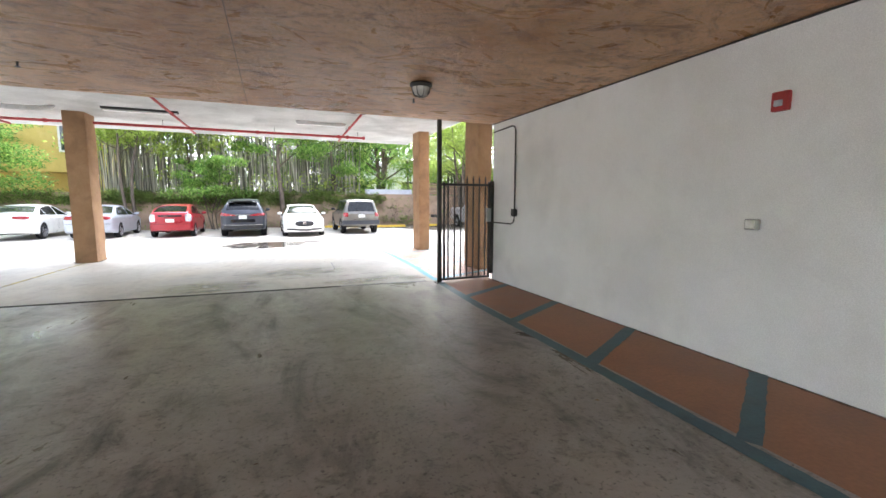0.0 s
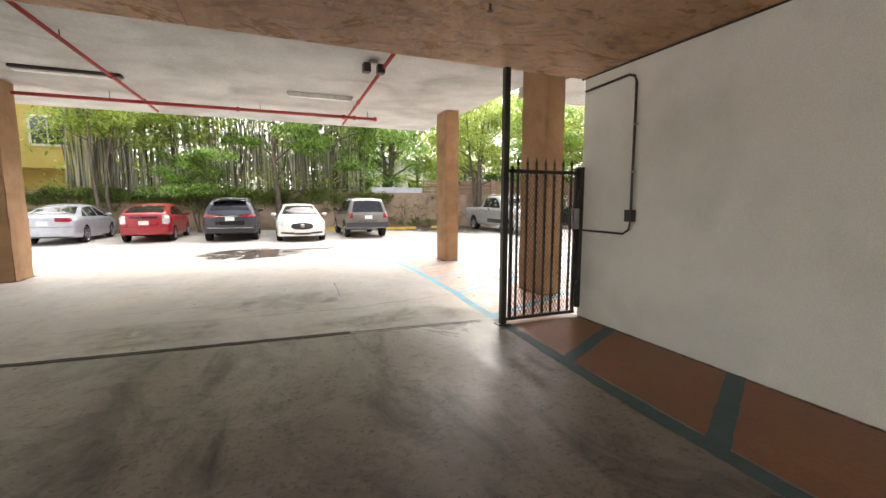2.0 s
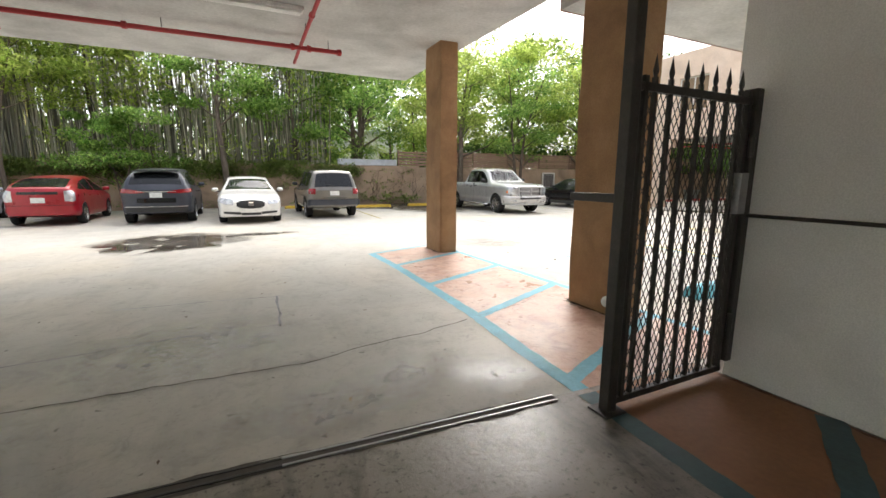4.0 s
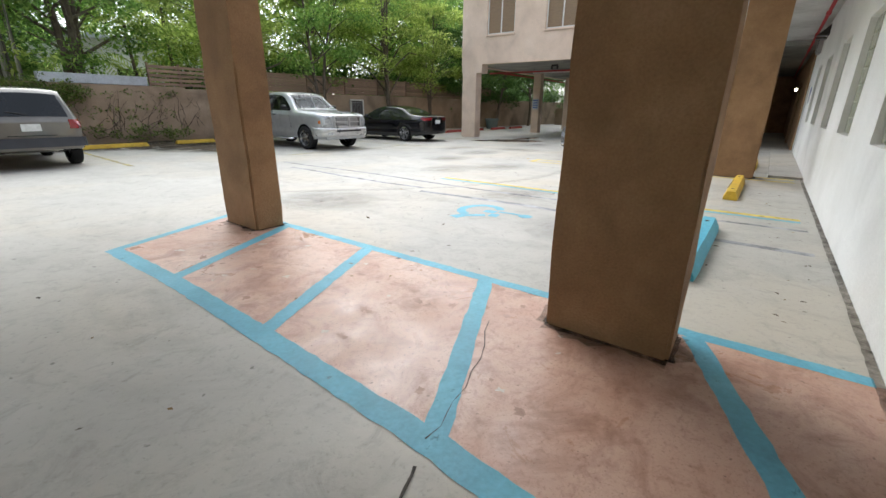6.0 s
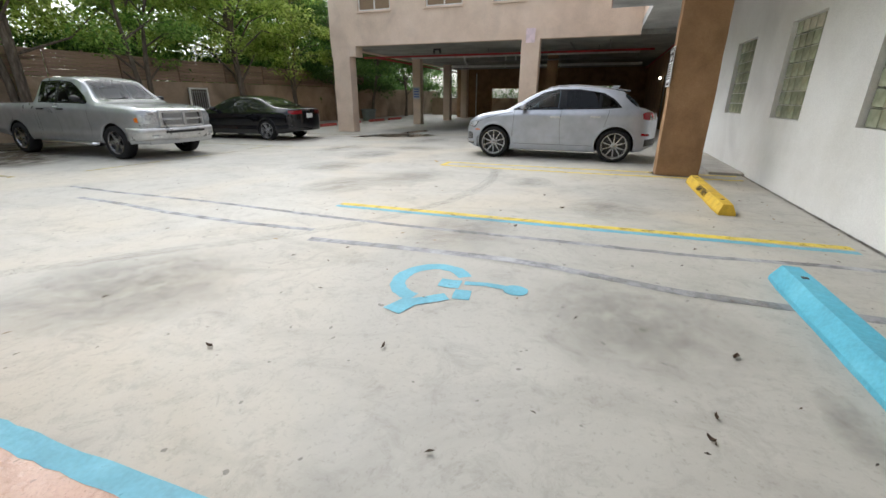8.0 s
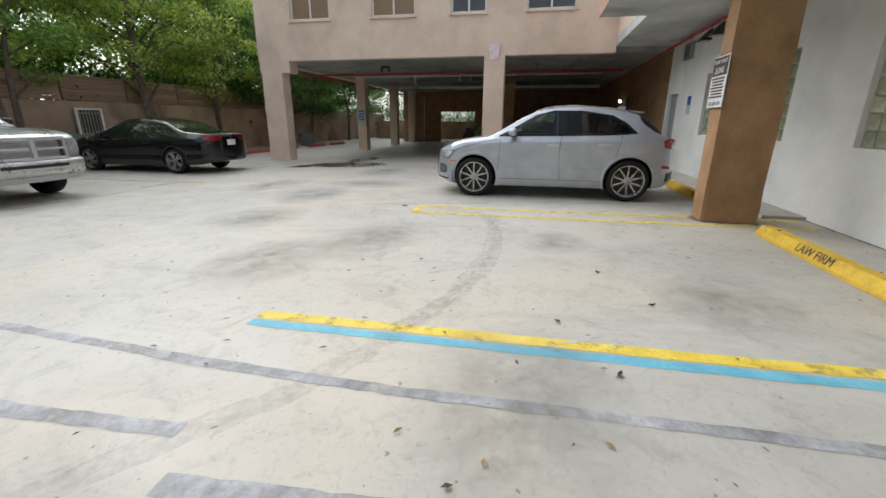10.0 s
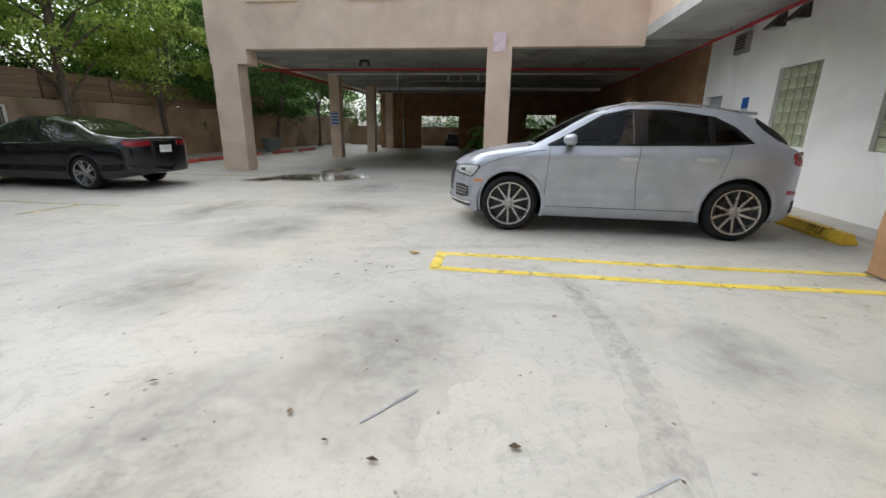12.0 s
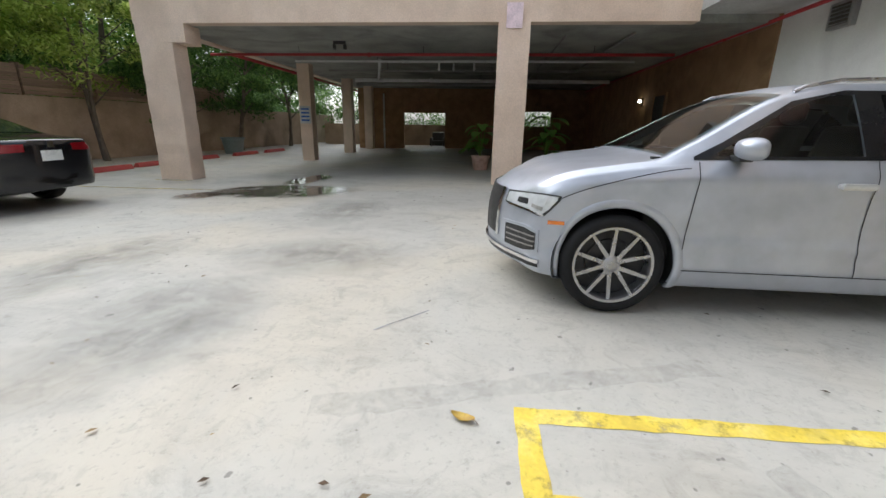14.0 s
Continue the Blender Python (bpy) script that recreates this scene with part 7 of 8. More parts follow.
# ---- deep in the far car park ----
pipe("sprinkler_pipe", [(22.8, 8.0, 3.08), (22.9, 20.6, 3.08)], 0.04, M_REDPIPE, "red sprinkler main in the far car park", [(22.85, 12.5, 3.08), (22.87, 16.0, 3.08)], [(22.85, 10, 3.08, 3.3), (22.87, 14.5, 3.08, 3.3), (22.9, 18, 3.08, 3.3)])
pipe("sprinkler_pipe", [(23.0, 20.05, 3.1), (35.5, 20.0, 3.05)], 0.045, M_REDPIPE, "red sprinkler pipe along the open side", [(27, 20.03, 3.08)], [(25, 20.04, 3.1, 3.3), (30, 20.02, 3.08, 3.3)])
pipe("drain_pipe", [(28.6, 8.0, 2.98), (28.9, 18.2, 3.02)], 0.07, M_WHITEP, "white drain pipe under the far slab", [(28.7, 12, 3.0), (28.8, 15, 3.01)], [(28.7, 13, 3.0, 3.3)])
pipe("drain_pipe", [(24.9, 16.2, 3.25), (25.3, 16.3, 3.05), (28.8, 17.2, 3.0)], 0.05, M_WHITEP, "white drain pipe under the far slab")
pipe("conduit_run", [(21.4, 11.0, 3.26), (35.0, 10.9, 3.26)], 0.02, M_GREYPIPE, "grey conduit under the far slab")
pipe("conduit_run", [(21.0, 9.6, 3.24), (34.0, 9.5, 3.24)], 0.03, M_GREYPIPE, "grey conduit under the far slab")
pipe("conduit_run", [(31.8, 8.0, 3.1), (31.8, 19.0, 3.1)], 0.06, M_GREYPIPE, "grey pipe under the far slab", (), [(31.8, 10, 3.1, 3.3), (31.8, 16, 3.1, 3.3)])
for k, (x, z) in enumerate(((24.6, 3.16), (26.0, 3.05), (30.2, 3.0))):
    pipe("conduit_run", [(x, 8.4, z), (x + 0.1, 18.9 - 0.6 * k, z)], 0.035, M_GREYPIPE if k else M_WHITEP, "grey pipe hung under the far slab", [(x + 0.03, 12.6 + k, z), (x + 0.06, 15.4 + k, z)], [(x + 0.04, 11.5, z, 3.3), (x + 0.07, 16.2, z, 3.3)])
for y in (13.2, 13.9, 14.4):
    pipe("pipe_stub", [(26.0, y, 3.05), (26.0, y, 3.2), (26.02, y, 3.3)], 0.03, M_WHITEP, "short white pipe rising into the far slab", [(26.0, y, 3.12)])
pipe("downpipe", [(35.93, 18.65, -0.1), (35.93, 18.65, 3.0)], 0.05, M_WHITEP, "white downpipe on the end wall", [(35.93, 18.65, 1.0), (35.93, 18.65, 2.2)])

# armchair outside the far opening
chair = holder("armchair", "dark brown upholstered armchair beyond the far opening", "chair", at=(38.6, 15.75, -0.1), rz=180)
part("seat", box_bm(-0.35, -0.36, 0.12, 0.35, 0.36, 0.44, 0.06), M_SEAT, chair)
part("backrest", box_bm(-0.42, -0.4, 0.12, -0.25, 0.4, 0.95, 0.07), M_SEAT, chair)
for sg in (1, -1):
    part("armrest", box_bm(-0.38, sg * 0.34, 0.12, 0.36, sg * 0.5, 0.62, 0.06), M_SEAT, chair)
for x, y in ((0.28, 0.4), (0.28, -0.4), (-0.34, 0.4), (-0.34, -0.4)):
    part("leg", box_bm(x - 0.03, y - 0.03, 0.0, x + 0.03, y + 0.03, 0.13, 0.005), M_IRON, chair)

spots = holder("floodlight", "dark twin floodlight under the far slab", "lamp", at=(22.2, 16.6, 3.3))
for sy in (-0.14, 0.14):
    part("head", box_bm(-0.05, sy - 0.035, -0.2, 0.05, sy + 0.035, -0.07, 0.02), M_IRON, spots)
part("bracket", box_bm(-0.03, -0.16, -0.075, 0.03, 0.16, 0, 0.01), M_IRON, spots)
M_GLOW = bpy.data.materials.new("lit_bulb")
M_GLOW.use_nodes = True
M_GLOW.node_tree.nodes["Principled BSDF"].inputs["Emission Color"].default_value = (1, 0.85, 0.6, 1)
M_GLOW.node_tree.nodes["Principled BSDF"].inputs["Emission Strength"].default_value = 8
wl = holder("wall_lamp", "lit round lamp on the tan wall", "lamp", at=(27.3, 7.1, 2.2))
part("base", box_bm(-0.07, 0, -0.12, 0.07, 0.05, 0.12, 0.01), M_IRON, wl)
gb = bmesh.new()
bmesh.ops.create_uvsphere(gb, u_segments=14, v_segments=10, radius=0.06, matrix=pose(0, 0.1, 0.02))
part("globe", gb, M_GLOW, wl, "glowing globe", smooth=True)
d2 = structure("door_2", box_bm(25.2, 7.1, 0.0, 26.1, 7.13, 2.3, 0.005), M_IRON, "dark door in the tan wall", "door")
part("door_frame", box_bm(25.12, 7.1, 0.0, 25.2, 7.16, 2.38, 0.005), M_TAN, d2)
part("door_frame", box_bm(26.1, 7.1, 0.0, 26.18, 7.16, 2.38, 0.005), M_TAN, d2)
sg = holder("parking_sign", "white and blue sign on a car park column", "sign", at=(26.19, 19.33, 1.55))
part("panel", box_bm(-0.012, -0.2, -0.3, 0, 0.2, 0.3, 0.003), M_SIGNG, sg)
for k in range(4):
    part("print_line", box_bm(-0.015, -0.15, 0.2 - 0.13 * k - 0.03, -0.012, 0.15, 0.2 - 0.13 * k + 0.03), M_SIGNB, sg)
M_POT = mat("grey_green_planter", (0.16, 0.2, 0.19), 0.6, scale=4, fine=40, bump=0.1)
pot = holder("planter", "grey-green round planter before the wall", "planter", at=(28.9, 23.9, -0.1))
part("tub", ring_bm([(0.001, 0.0), (0.36, 0.0), (0.46, 0.62), (0.5, 0.63), (0.5, 0.7), (0.42, 0.7), (0.4, 0.6), (0.001, 0.6)], 24), M_POT, pot)

# ---- barred gate in the boundary wall, and a green box ----
bg = holder("barred_door", "pale framed barred door in the boundary wall", "door", at=(18.6, 26.62, -0.1), rz=-4.1)
for x0, x1 in ((-0.46, -0.39), (0.39, 0.46)):
    part("frame", box_bm(x0, -0.06, 0, x1, 0.02, 1.72, 0.008), M_FRAME, bg)
part("lintel", box_bm(-0.46, -0.06, 1.72, 0.46, 0.02, 1.79, 0.008), M_FRAME, bg)
part("dark_recess", box_bm(-0.39, -0.02, 0, 0.39, 0.01, 1.72), M_CRACK, bg)
for k in range(7):
    part("bar", box_bm(-0.34 + 0.108 * k, -0.05, 0.02, -0.315 + 0.108 * k, -0.028, 1.71, 0.004), M_STEEL, bg)
for z in (0.15, 0.9, 1.6):
    part("cross_bar", box_bm(-0.39, -0.06, z, 0.39, -0.04, z + 0.03, 0.004), M_STEEL, bg)
ub = holder("utility_box", "grey-green utility box beside the wall", "utility box", at=(17.3, 26.0, -0.1))
part("cabinet", box_bm(-0.55, -0.35, 0.04, 0.55, 0.35, 0.85, 0.03), M_POT, ub)
part("lid", box_bm(-0.58, -0.38, 0.85, 0.58, 0.38, 0.9, 0.015), M_POT, ub)
part("plinth", box_bm(-0.65, -0.45, 0, 0.65, 0.45, 0.04, 0.01), M_CONC, ub)

# ---- timber fence along the top of the wall ----
slat_me = {}


def fence_section(xa, xb, z0, rows, gap):
    def wall_y(x):
        return 27.5 if x <= 10 else 27.5 - 2.5 * (x - 10) / 35
    ya, yb = wall_y(xa), wall_y(xb)
    L = math.hypot(xb - xa, yb - ya)
    f = holder("fence_panel", "weathered brown slatted fence panel on the wall", "fence", "fence panels", ((xa + xb) / 2, (ya + yb) / 2, z0), math.degrees(math.atan2(yb - ya, xb - xa)))
    for k in range(rows):
        bm = box_bm(-L / 2 + 0.02, -0.012, 0, L / 2 - 0.02, 0.012, 0.115, 0.003)
        o = part("slat", bm, M_FENCE, f)
        o.matrix_local = pose(0, random.uniform(-0.006, 0.006), 0.02 + k * (0.115 + gap), 0, random.uniform(-0.3, 0.3), 0)
    for sx in (-L / 2 + 0.05, 0, L / 2 - 0.05):
        part("post", box_bm(sx - 0.04, 0.013, -0.02, sx + 0.04, 0.09, rows * (0.115 + gap) + 0.06, 0.006), M_FENCE, f)


fx = 8.75
for k in range(10):
    fence_section(fx, fx + 2.3, 1.985 if fx < 9 else 1.93, 5 if k == 0 else 7, 0.045 if k == 0 else 0.006)
    fx += 2.33
pb = holder("planter_box", "long pale metal planter box on the wall", "planter", at=(7.05, 27.5, 1.98))
part("box", box_bm(-1.6, -0.14, 0, 1.6, 0.14, 0.32, 0.015), M_SIGNG, pb)

# ---- houses beyond the wall ----
M_YELLOWH = mat("yellow_house_stucco", (0.62, 0.46, 0.14), 0.85, dark=(0.55, 0.4, 0.12), light=(0.68, 0.52, 0.2), scale=1, fine=30, bump=0.2, grime=0.2)
house = holder("house", "yellow stucco house behind the wall", "house", at=(-14.1, 33, -0.1))
part("upper_wall", box_bm(-5, 0, 3.4, 4.1, 6, 7.4), M_YELLOWH, house)
part("lower_wall", box_bm(-5, 2.2, 0, 4.1, 6, 3.4), M_YELLOWH, house)
part("corner_pier", box_bm(3.5, 0, 0, 4.1, 0.6, 3.4), M_YELLOWH, house)
part("roof", box_bm(-5.4, -0.5, 7.4, 4.6, 6.4, 7.6, 0.03), M_FRAME, house)
for x in (-3.2, 2.6):
    wn_ = part("window", box_bm(x - 0.85, -0.06, 4.6, x + 0.85, 0.0, 6.3, 0.01), M_FRAME, house)
    part("pane", box_bm(x - 0.72, -0.075, 4.72, x - 0.04, -0.06, 6.18), M_PANE, wn_)
    part("pane", box_bm(x + 0.04, -0.075, 4.72, x + 0.72, -0.06, 6.18), M_PANE, wn_)
white_h = holder("house", "white rendered house half hidden by trees", "house", at=(13, 42, -0.1))
part("wall", box_bm(-7, 0, 0, 6, 6, 5.2), M_WHITE, white_h)
part("roof", box_bm(-7.4, -0.5, 5.2, 6.4, 6.4, 5.45, 0.03), M_SIGNG, white_h)
for x in (-4.5, 0, 3.5):
    part("window", box_bm(x - 0.7, -0.05, 2.2, x + 0.7, 0, 3.6, 0.01), M_PANE, white_h)

# ---- planting ----
def leaf_mat(name, dark, mid, light, through_leaf=0.35):
    m = bpy.data.materials.new(name)
    m.use_nodes = True
    n, l = m.node_tree.nodes, m.node_tree.links
    b = n["Principled BSDF"]
    geo = n.new("ShaderNodeNewGeometry")
    ramp = n.new("ShaderNodeValToRGB")
    e = ramp.color_ramp.elements
    e[0].position, e[0].color = 0.0, (*dark, 1)
    e[1].position, e[1].color = 1.0, (*light, 1)
    q = ramp.color_ramp.elements.new(0.55)
    q.color = (*mid, 1)
    l.new(geo.outputs["Random Per Island"], ramp.inputs["Fac"])
    co = n.new("ShaderNodeTexCoord")
    nz = n.new("ShaderNodeTexNoise")
    nz.inputs["Scale"].default_value, nz.inputs["Detail"].default_value = 0.7, 3
    l.new(co.outputs["Object"], nz.inputs["Vector"])
    mr = n.new("ShaderNodeMapRange")
    mr.inputs["From Min"].default_value, mr.inputs["From Max"].default_value = 0.3, 0.7
    mr.inputs["To Min"].default_value, mr.inputs["To Max"].default_value = 0.65, 1.3
    l.new(nz.outputs["Fac"], mr.inputs["Value"])
    sc = n.new("ShaderNodeVectorMath")
    sc.operation = "SCALE"
    l.new(ramp.outputs["Color"], sc.inputs[0])
    l.new(mr.outputs["Result"], sc.inputs["Scale"])
    l.new(sc.outputs["Vector"], b.inputs["Base Color"])
    b.inputs["Roughness"].default_value = 0.55
    b.inputs["Specular IOR Level"].default_value = 0.3
    tr = n.new("ShaderNodeBsdfTranslucent")
    l.new(sc.outputs["Vector"], tr.inputs["Color"])
    mx = n.new("ShaderNodeMixShader")
    mx.inputs[0].default_value = through_leaf
    l.new(b.outputs["BSDF"], mx.inputs[1])
    l.new(tr.outputs["BSDF"], mx.inputs[2])
    l.new(mx.outputs["Shader"], n["Material Output"].inputs["Surface"])
    return m


M_LEAF = leaf_mat("fresh_green_leaves", (0.1, 0.2, 0.045), (0.25, 0.42, 0.095), (0.46, 0.62, 0.17), 0.62)
M_LEAFY = leaf_mat("yellow_green_leaves", (0.19, 0.28, 0.055), (0.4, 0.51, 0.11), (0.64, 0.72, 0.22), 0.65)
M_LEAFD = leaf_mat("dark_green_leaves", (0.04, 0.09, 0.022), (0.1, 0.19, 0.045), (0.19, 0.31, 0.08), 0.5)
M_IVY = leaf_mat("creeper_leaves", (0.08, 0.12, 0.03), (0.18, 0.25, 0.06), (0.34, 0.4, 0.12), 0.4)
M_LITTER = leaf_mat("fallen_leaves", (0.03, 0.02, 0.012), (0.09, 0.055, 0.03), (0.3, 0.2, 0.08), 0.1)
M_BARK = mat("grey_brown_bark", (0.13, 0.1, 0.075), 0.9, dark=(0.07, 0.052, 0.038), light=(0.22, 0.18, 0.14), scale=4, fine=30, bump=0.5, stretch=(3, 3, 0.8))
M_BAMBOO = leaf_mat("bamboo_culms", (0.07, 0.065, 0.05), (0.34, 0.32, 0.25), (0.6, 0.56, 0.44), 0.0)


def leaves_mesh(name, centres, size, rng, flat=0.6, wide=0.42):
    """One small pointed leaf at each centre; size: a length or an array of them."""
    n = len(centres)
    c = np.asarray(centres, float)
    L = np.asarray(size) * rng.uniform(0.65, 1.3, n) if np.ndim(size) == 0 else np.asarray(size) * rng.uniform(0.65, 1.3, n)
    az = rng.uniform(0, 2 * np.pi, n)
    pit = rng.normal(-0.35, 0.5, n)
    d = np.stack([np.cos(az) * np.cos(pit), np.sin(az) * np.cos(pit), np.sin(pit)], 1)
    up = np.stack([rng.normal(0, 1 - flat, n), rng.normal(0, 1 - flat, n), np.ones(n)], 1)
    s = np.cross(d, up)
    s /= np.linalg.norm(s, axis=1, keepdims=True) + 1e-9
    W = (L * wide * 0.5)[:, None]
    a = c - d * (L * 0.5)[:, None]
    t = c + d * (L * 0.5)[:, None]
    m = c - d * (L * 0.06)[:, None]
    sag = np.array([0, 0, 1.0]) * (L * 0.07)[:, None]
    v = np.stack([a, m + s * W + sag, t, m - s * W + sag], 1).reshape(-1, 3)
    f = np.arange(n * 4).reshape(-1, 4)
    me = bpy.data.meshes.new(name)
    me.from_pydata(v.tolist(), [], f.tolist())
    return me


def cloud(rng, centre, radius, count, squash=0.5):
    p = rng.normal(0, 1, (count, 3))
    p /= np.linalg.norm(p, axis=1, keepdims=True) + 1e-9
    p *= (rng.uniform(0.15, 1, (count, 1)) ** 0.5) * np.array([radius, radius, radius * squash])
    return p + np.asarray(centre)


def tree(x, y, height, spread, seed, leaf=0.2, clumps=34, per=130, material=None, trunk=0.13, stems=1, low=0.3, label="", lean=(0, 0), squash=0.45):
    rng = np.random.default_rng(seed)
    base = ground_z(y)
    t = holder("tree", label or "slender tree with feathery green leaves by the wall", "tree", "trees", (x, y, base))
    wood = bmesh.new()
    tips = []
    for s in range(stems):
        a = 2 * math.pi * s / stems + rng.uniform(0, 1)
        ox, oy = (0.16 * math.cos(a), 0.16 * math.sin(a)) if stems > 1 else (0, 0)
        sway = rng.uniform(-0.35, 0.35, 2) + np.array(lean) + (np.array([math.cos(a), math.sin(a)]) * 0.5 if stems > 1 else 0)
        pts, rad = [], []
        for i in range(9):
            q = i / 8
            pts.append((ox + sway[0] * q * q * 2 + 0.1 * math.sin(q * 7 + seed), oy + sway[1] * q * q * 2 + 0.1 * math.cos(q * 6 + seed), -0.05 + height * 0.82 * q))
            rad.append(trunk * (1 - 0.78 * q) * (1.35 if i == 0 else 1) / (1 if stems == 1 else 1.35))
        tube_bm(pts, rad, 8, wood, caps=False)
        for k in range(9):
            q = low + (1 - low) * (k + rng.uniform(0, 0.8)) / 9
            i = min(7, int(q * 8))
            p0 = Vector(pts[i]).lerp(Vector(pts[i + 1]), q * 8 - i)
            az = k * 2.4 + rng.uniform(-0.5, 0.5) + s
            ln = spread * rng.uniform(0.5, 1.0) * (1.1 - 0.45 * q)
            p1 = p0 + Vector((math.cos(az) * ln * 0.5, math.sin(az) * ln * 0.5, ln * rng.uniform(0.2, 0.5)))
            p2 = p0 + Vector((math.cos(az + 0.2) * ln, math.sin(az + 0.2) * ln, ln * rng.uniform(0.25, 0.7)))
            r0 = max(0.012, rad[i] * 0.5)
            tube_bm([p0, p1, p2], [r0, r0 * 0.6, 0.008], 6, wood, caps=False)
            tips += [p1.lerp(p2, 0.3), p2, p2 + Vector((rng.uniform(-0.5, 0.5), rng.uniform(-0.5, 0.5), rng.uniform(-0.3, 0.4)))]
        tips.append(Vector(pts[-1]) + Vector((0, 0, 0.4)))
    part("trunk", wood, M_BARK, t, smooth=True)
    idx = rng.permutation(len(tips))[:clumps]
    pos = np.concatenate([cloud(rng, tuple(tips[i]), rng.uniform(0.5, 1.1) * spread * 0.38, int(per * 1.7), squash) for i in idx])
    me = leaves_mesh("crown", pos, leaf, rng)
    me.materials.append(material or M_LEAF)
    o = tagged(new("crown", me), kind="stuff")
    o.parent = t
    return t


# trees before and behind the boundary wall
FEATHER = "slender tree with feathery green leaves by the wall"
tree(0.2, 26.9, 9.5, 3.0, 1, 0.2, 36, 150, M_LEAF, 0.16, low=0.42, lean=(-0.3, 0.1))
tree(-7.4, 26.9, 9.5, 2.6, 2, 0.2, 30, 120, M_LEAFY, 0.13, 2, low=0.5, label="pale twin-stemmed tree with yellow-green leaves")
tree(-3.4, 26.7, 4.2, 2.0, 3, 0.17, 34, 150, M_LEAF, 0.06, 3, low=0.25, label="low bushy tree with many thin stems")
tree(-13.6, 26.2, 7.0, 3.0, 4, 0.2, 34, 150, M_LEAF, 0.15, low=0.3)
tree(7.0, 29.6, 10.5, 4.2, 5, 0.22, 52, 170, M_LEAF, 0.27, 3, low=0.35, label="broad forked tree with feathery crown behind the wall")
tree(3.6, 28.6, 8.5, 3.0, 6, 0.2, 40, 150, M_LEAF, 0.14, low=0.25)
tree(12.2, 26.9, 9.0, 3.6, 7, 0.17, 50, 150, M_LEAFY, 0.19, 3, low=0.35, label="multi-stemmed tree with thin yellowish foliage")
tree(16.0, 26.4, 9.0, 3.0, 8, 0.19, 46, 100, M_LEAF, 0.15, 2, low=0.22, label="twin-stemmed tree with thin foliage")
tree(20.6, 26.0, 9.5, 3.2, 9, 0.2, 50, 105, M_LEAFY, 0.2, 2, low=0.2, label="twin-stemmed tree rising before the fence")
tree(24.2, 25.7, 8.0, 2.8, 10, 0.2, 46, 105, M_LEAFY, 0.11, 2, low=0.25, label="twin-stemmed tree with drooping leaves")
tree(27.4, 25.2, 7.0, 2.8, 11, 0.18, 42, 160, M_LEAFD, 0.12, 2, low=0.25, label="dark-leaved tree beside the far car park")
tree(31.5, 25.0, 7.5, 3.2, 12, 0.2, 46, 170, M_LEAFD, 0.14, 2, low=0.25, label="dark-leaved tree beside the far car park")
tree(36.5, 24.6, 7.5, 3.4, 13, 0.22, 46, 170, M_LEAFD, 0.14, 2, low=0.25, label="dark-leaved tree beside the far car park")
tree(18.4, 29.5, 11.0, 4.0, 14, 0.25, 52, 170, M_LEAFY, 0.17, low=0.25, label="tall tree with sunlit leaves behind the fence")
tree(23.0, 29.0, 11.0, 4.0, 15, 0.25, 52, 170, M_LEAF, 0.17, low=0.25, label="tall tree behind the fence")
tree(28.5, 29.0, 11.0, 4.2, 16, 0.25, 52, 170, M_LEAF, 0.17, low=0.22, label="tall tree behind the fence")
tree(14.2, 30.5, 10.5, 3.6, 17, 0.24, 42, 150, M_LEAFY, 0.14, low=0.3, label="tall tree with sunlit leaves behind the fence")
tree(-5.0, 29.4, 9.5, 2.6, 18, 0.2, 30, 140, M_LEAFY, 0.1, low=0.55, label="yellow-green tree rising among the bamboo")
tree(-16.5, 29.5, 9.5, 4.2, 19, 0.24, 44, 170, M_LEAF, 0.2, low=0.25, label="broad green tree behind the wall")
tree(34.0, 29.5, 11.0, 4.4, 20, 0.26, 52, 170, M_LEAFD, 0.17, low=0.2, label="tall dark tree behind the fence")


def palm(x, y, height, seed, fronds=16, length=2.4):
    rng = np.random.default_rng(seed)
    p = holder("palm", "slim palm with arching fronds behind the wall", "palm tree", "palms", (x, y, -0.1))
    part("trunk", tube_bm([(0.06 * math.sin(q * 5), 0.05 * math.cos(q * 4), height * q) for q in np.linspace(0, 1, 8)], [0.09 - 0.03 * q for q in np.linspace(0, 1, 8)], 8), M_BARK, p, smooth=True)
    top = np.array([0, 0, height])
    v, faces = [], []
    for f in range(fronds):
        az = f * 2.4 + rng.uniform(-0.2, 0.2)
        rise = rng.uniform(0.1, 1.1)
        d = np.array([math.cos(az), math.sin(az), 0])
        pts = [top + d * length * q + np.array([0, 0, rise * length * q * (1 - q) * 1.6 - 0.75 * length * q * q]) for q in np.linspace(0.04, 1, 22)]
        side = np.array([-d[1], d[0], 0])
        for i, c in enumerate(pts):
            w = 0.5 * length * 0.42 * math.sin(math.pi * min(1, 0.12 + 0.88 * i / 21)) + 0.05
            for sg in (-1, 1):
                tip = c + side * sg * w + d * 0.18 + np.array([0, 0, -0.55 * w])
                k = len(v)
                v += [tuple(c - d * 0.025), tuple((c + tip) / 2 + d * 0.03), tuple(tip), tuple((c + tip) / 2 - d * 0.03)]
                faces.append((k, k + 1, k + 2, k + 3))
    me = bpy.data.meshes.new("crown")
    me.from_pydata(v, [], faces)
    me.materials.append(M_LEAFY)
    o = tagged(new("crown", me), kind="stuff")
    o.parent = p


palm(9.3, 30.3, 4.6, 31)
palm(11.2, 31.2, 5.6, 32)
palm(8.2, 31.6, 3.2, 33)
palm(12.9, 30.2, 3.6, 34, 14, 2.0)
palm(10.2, 29.0, 2.6, 35, 12, 1.5)


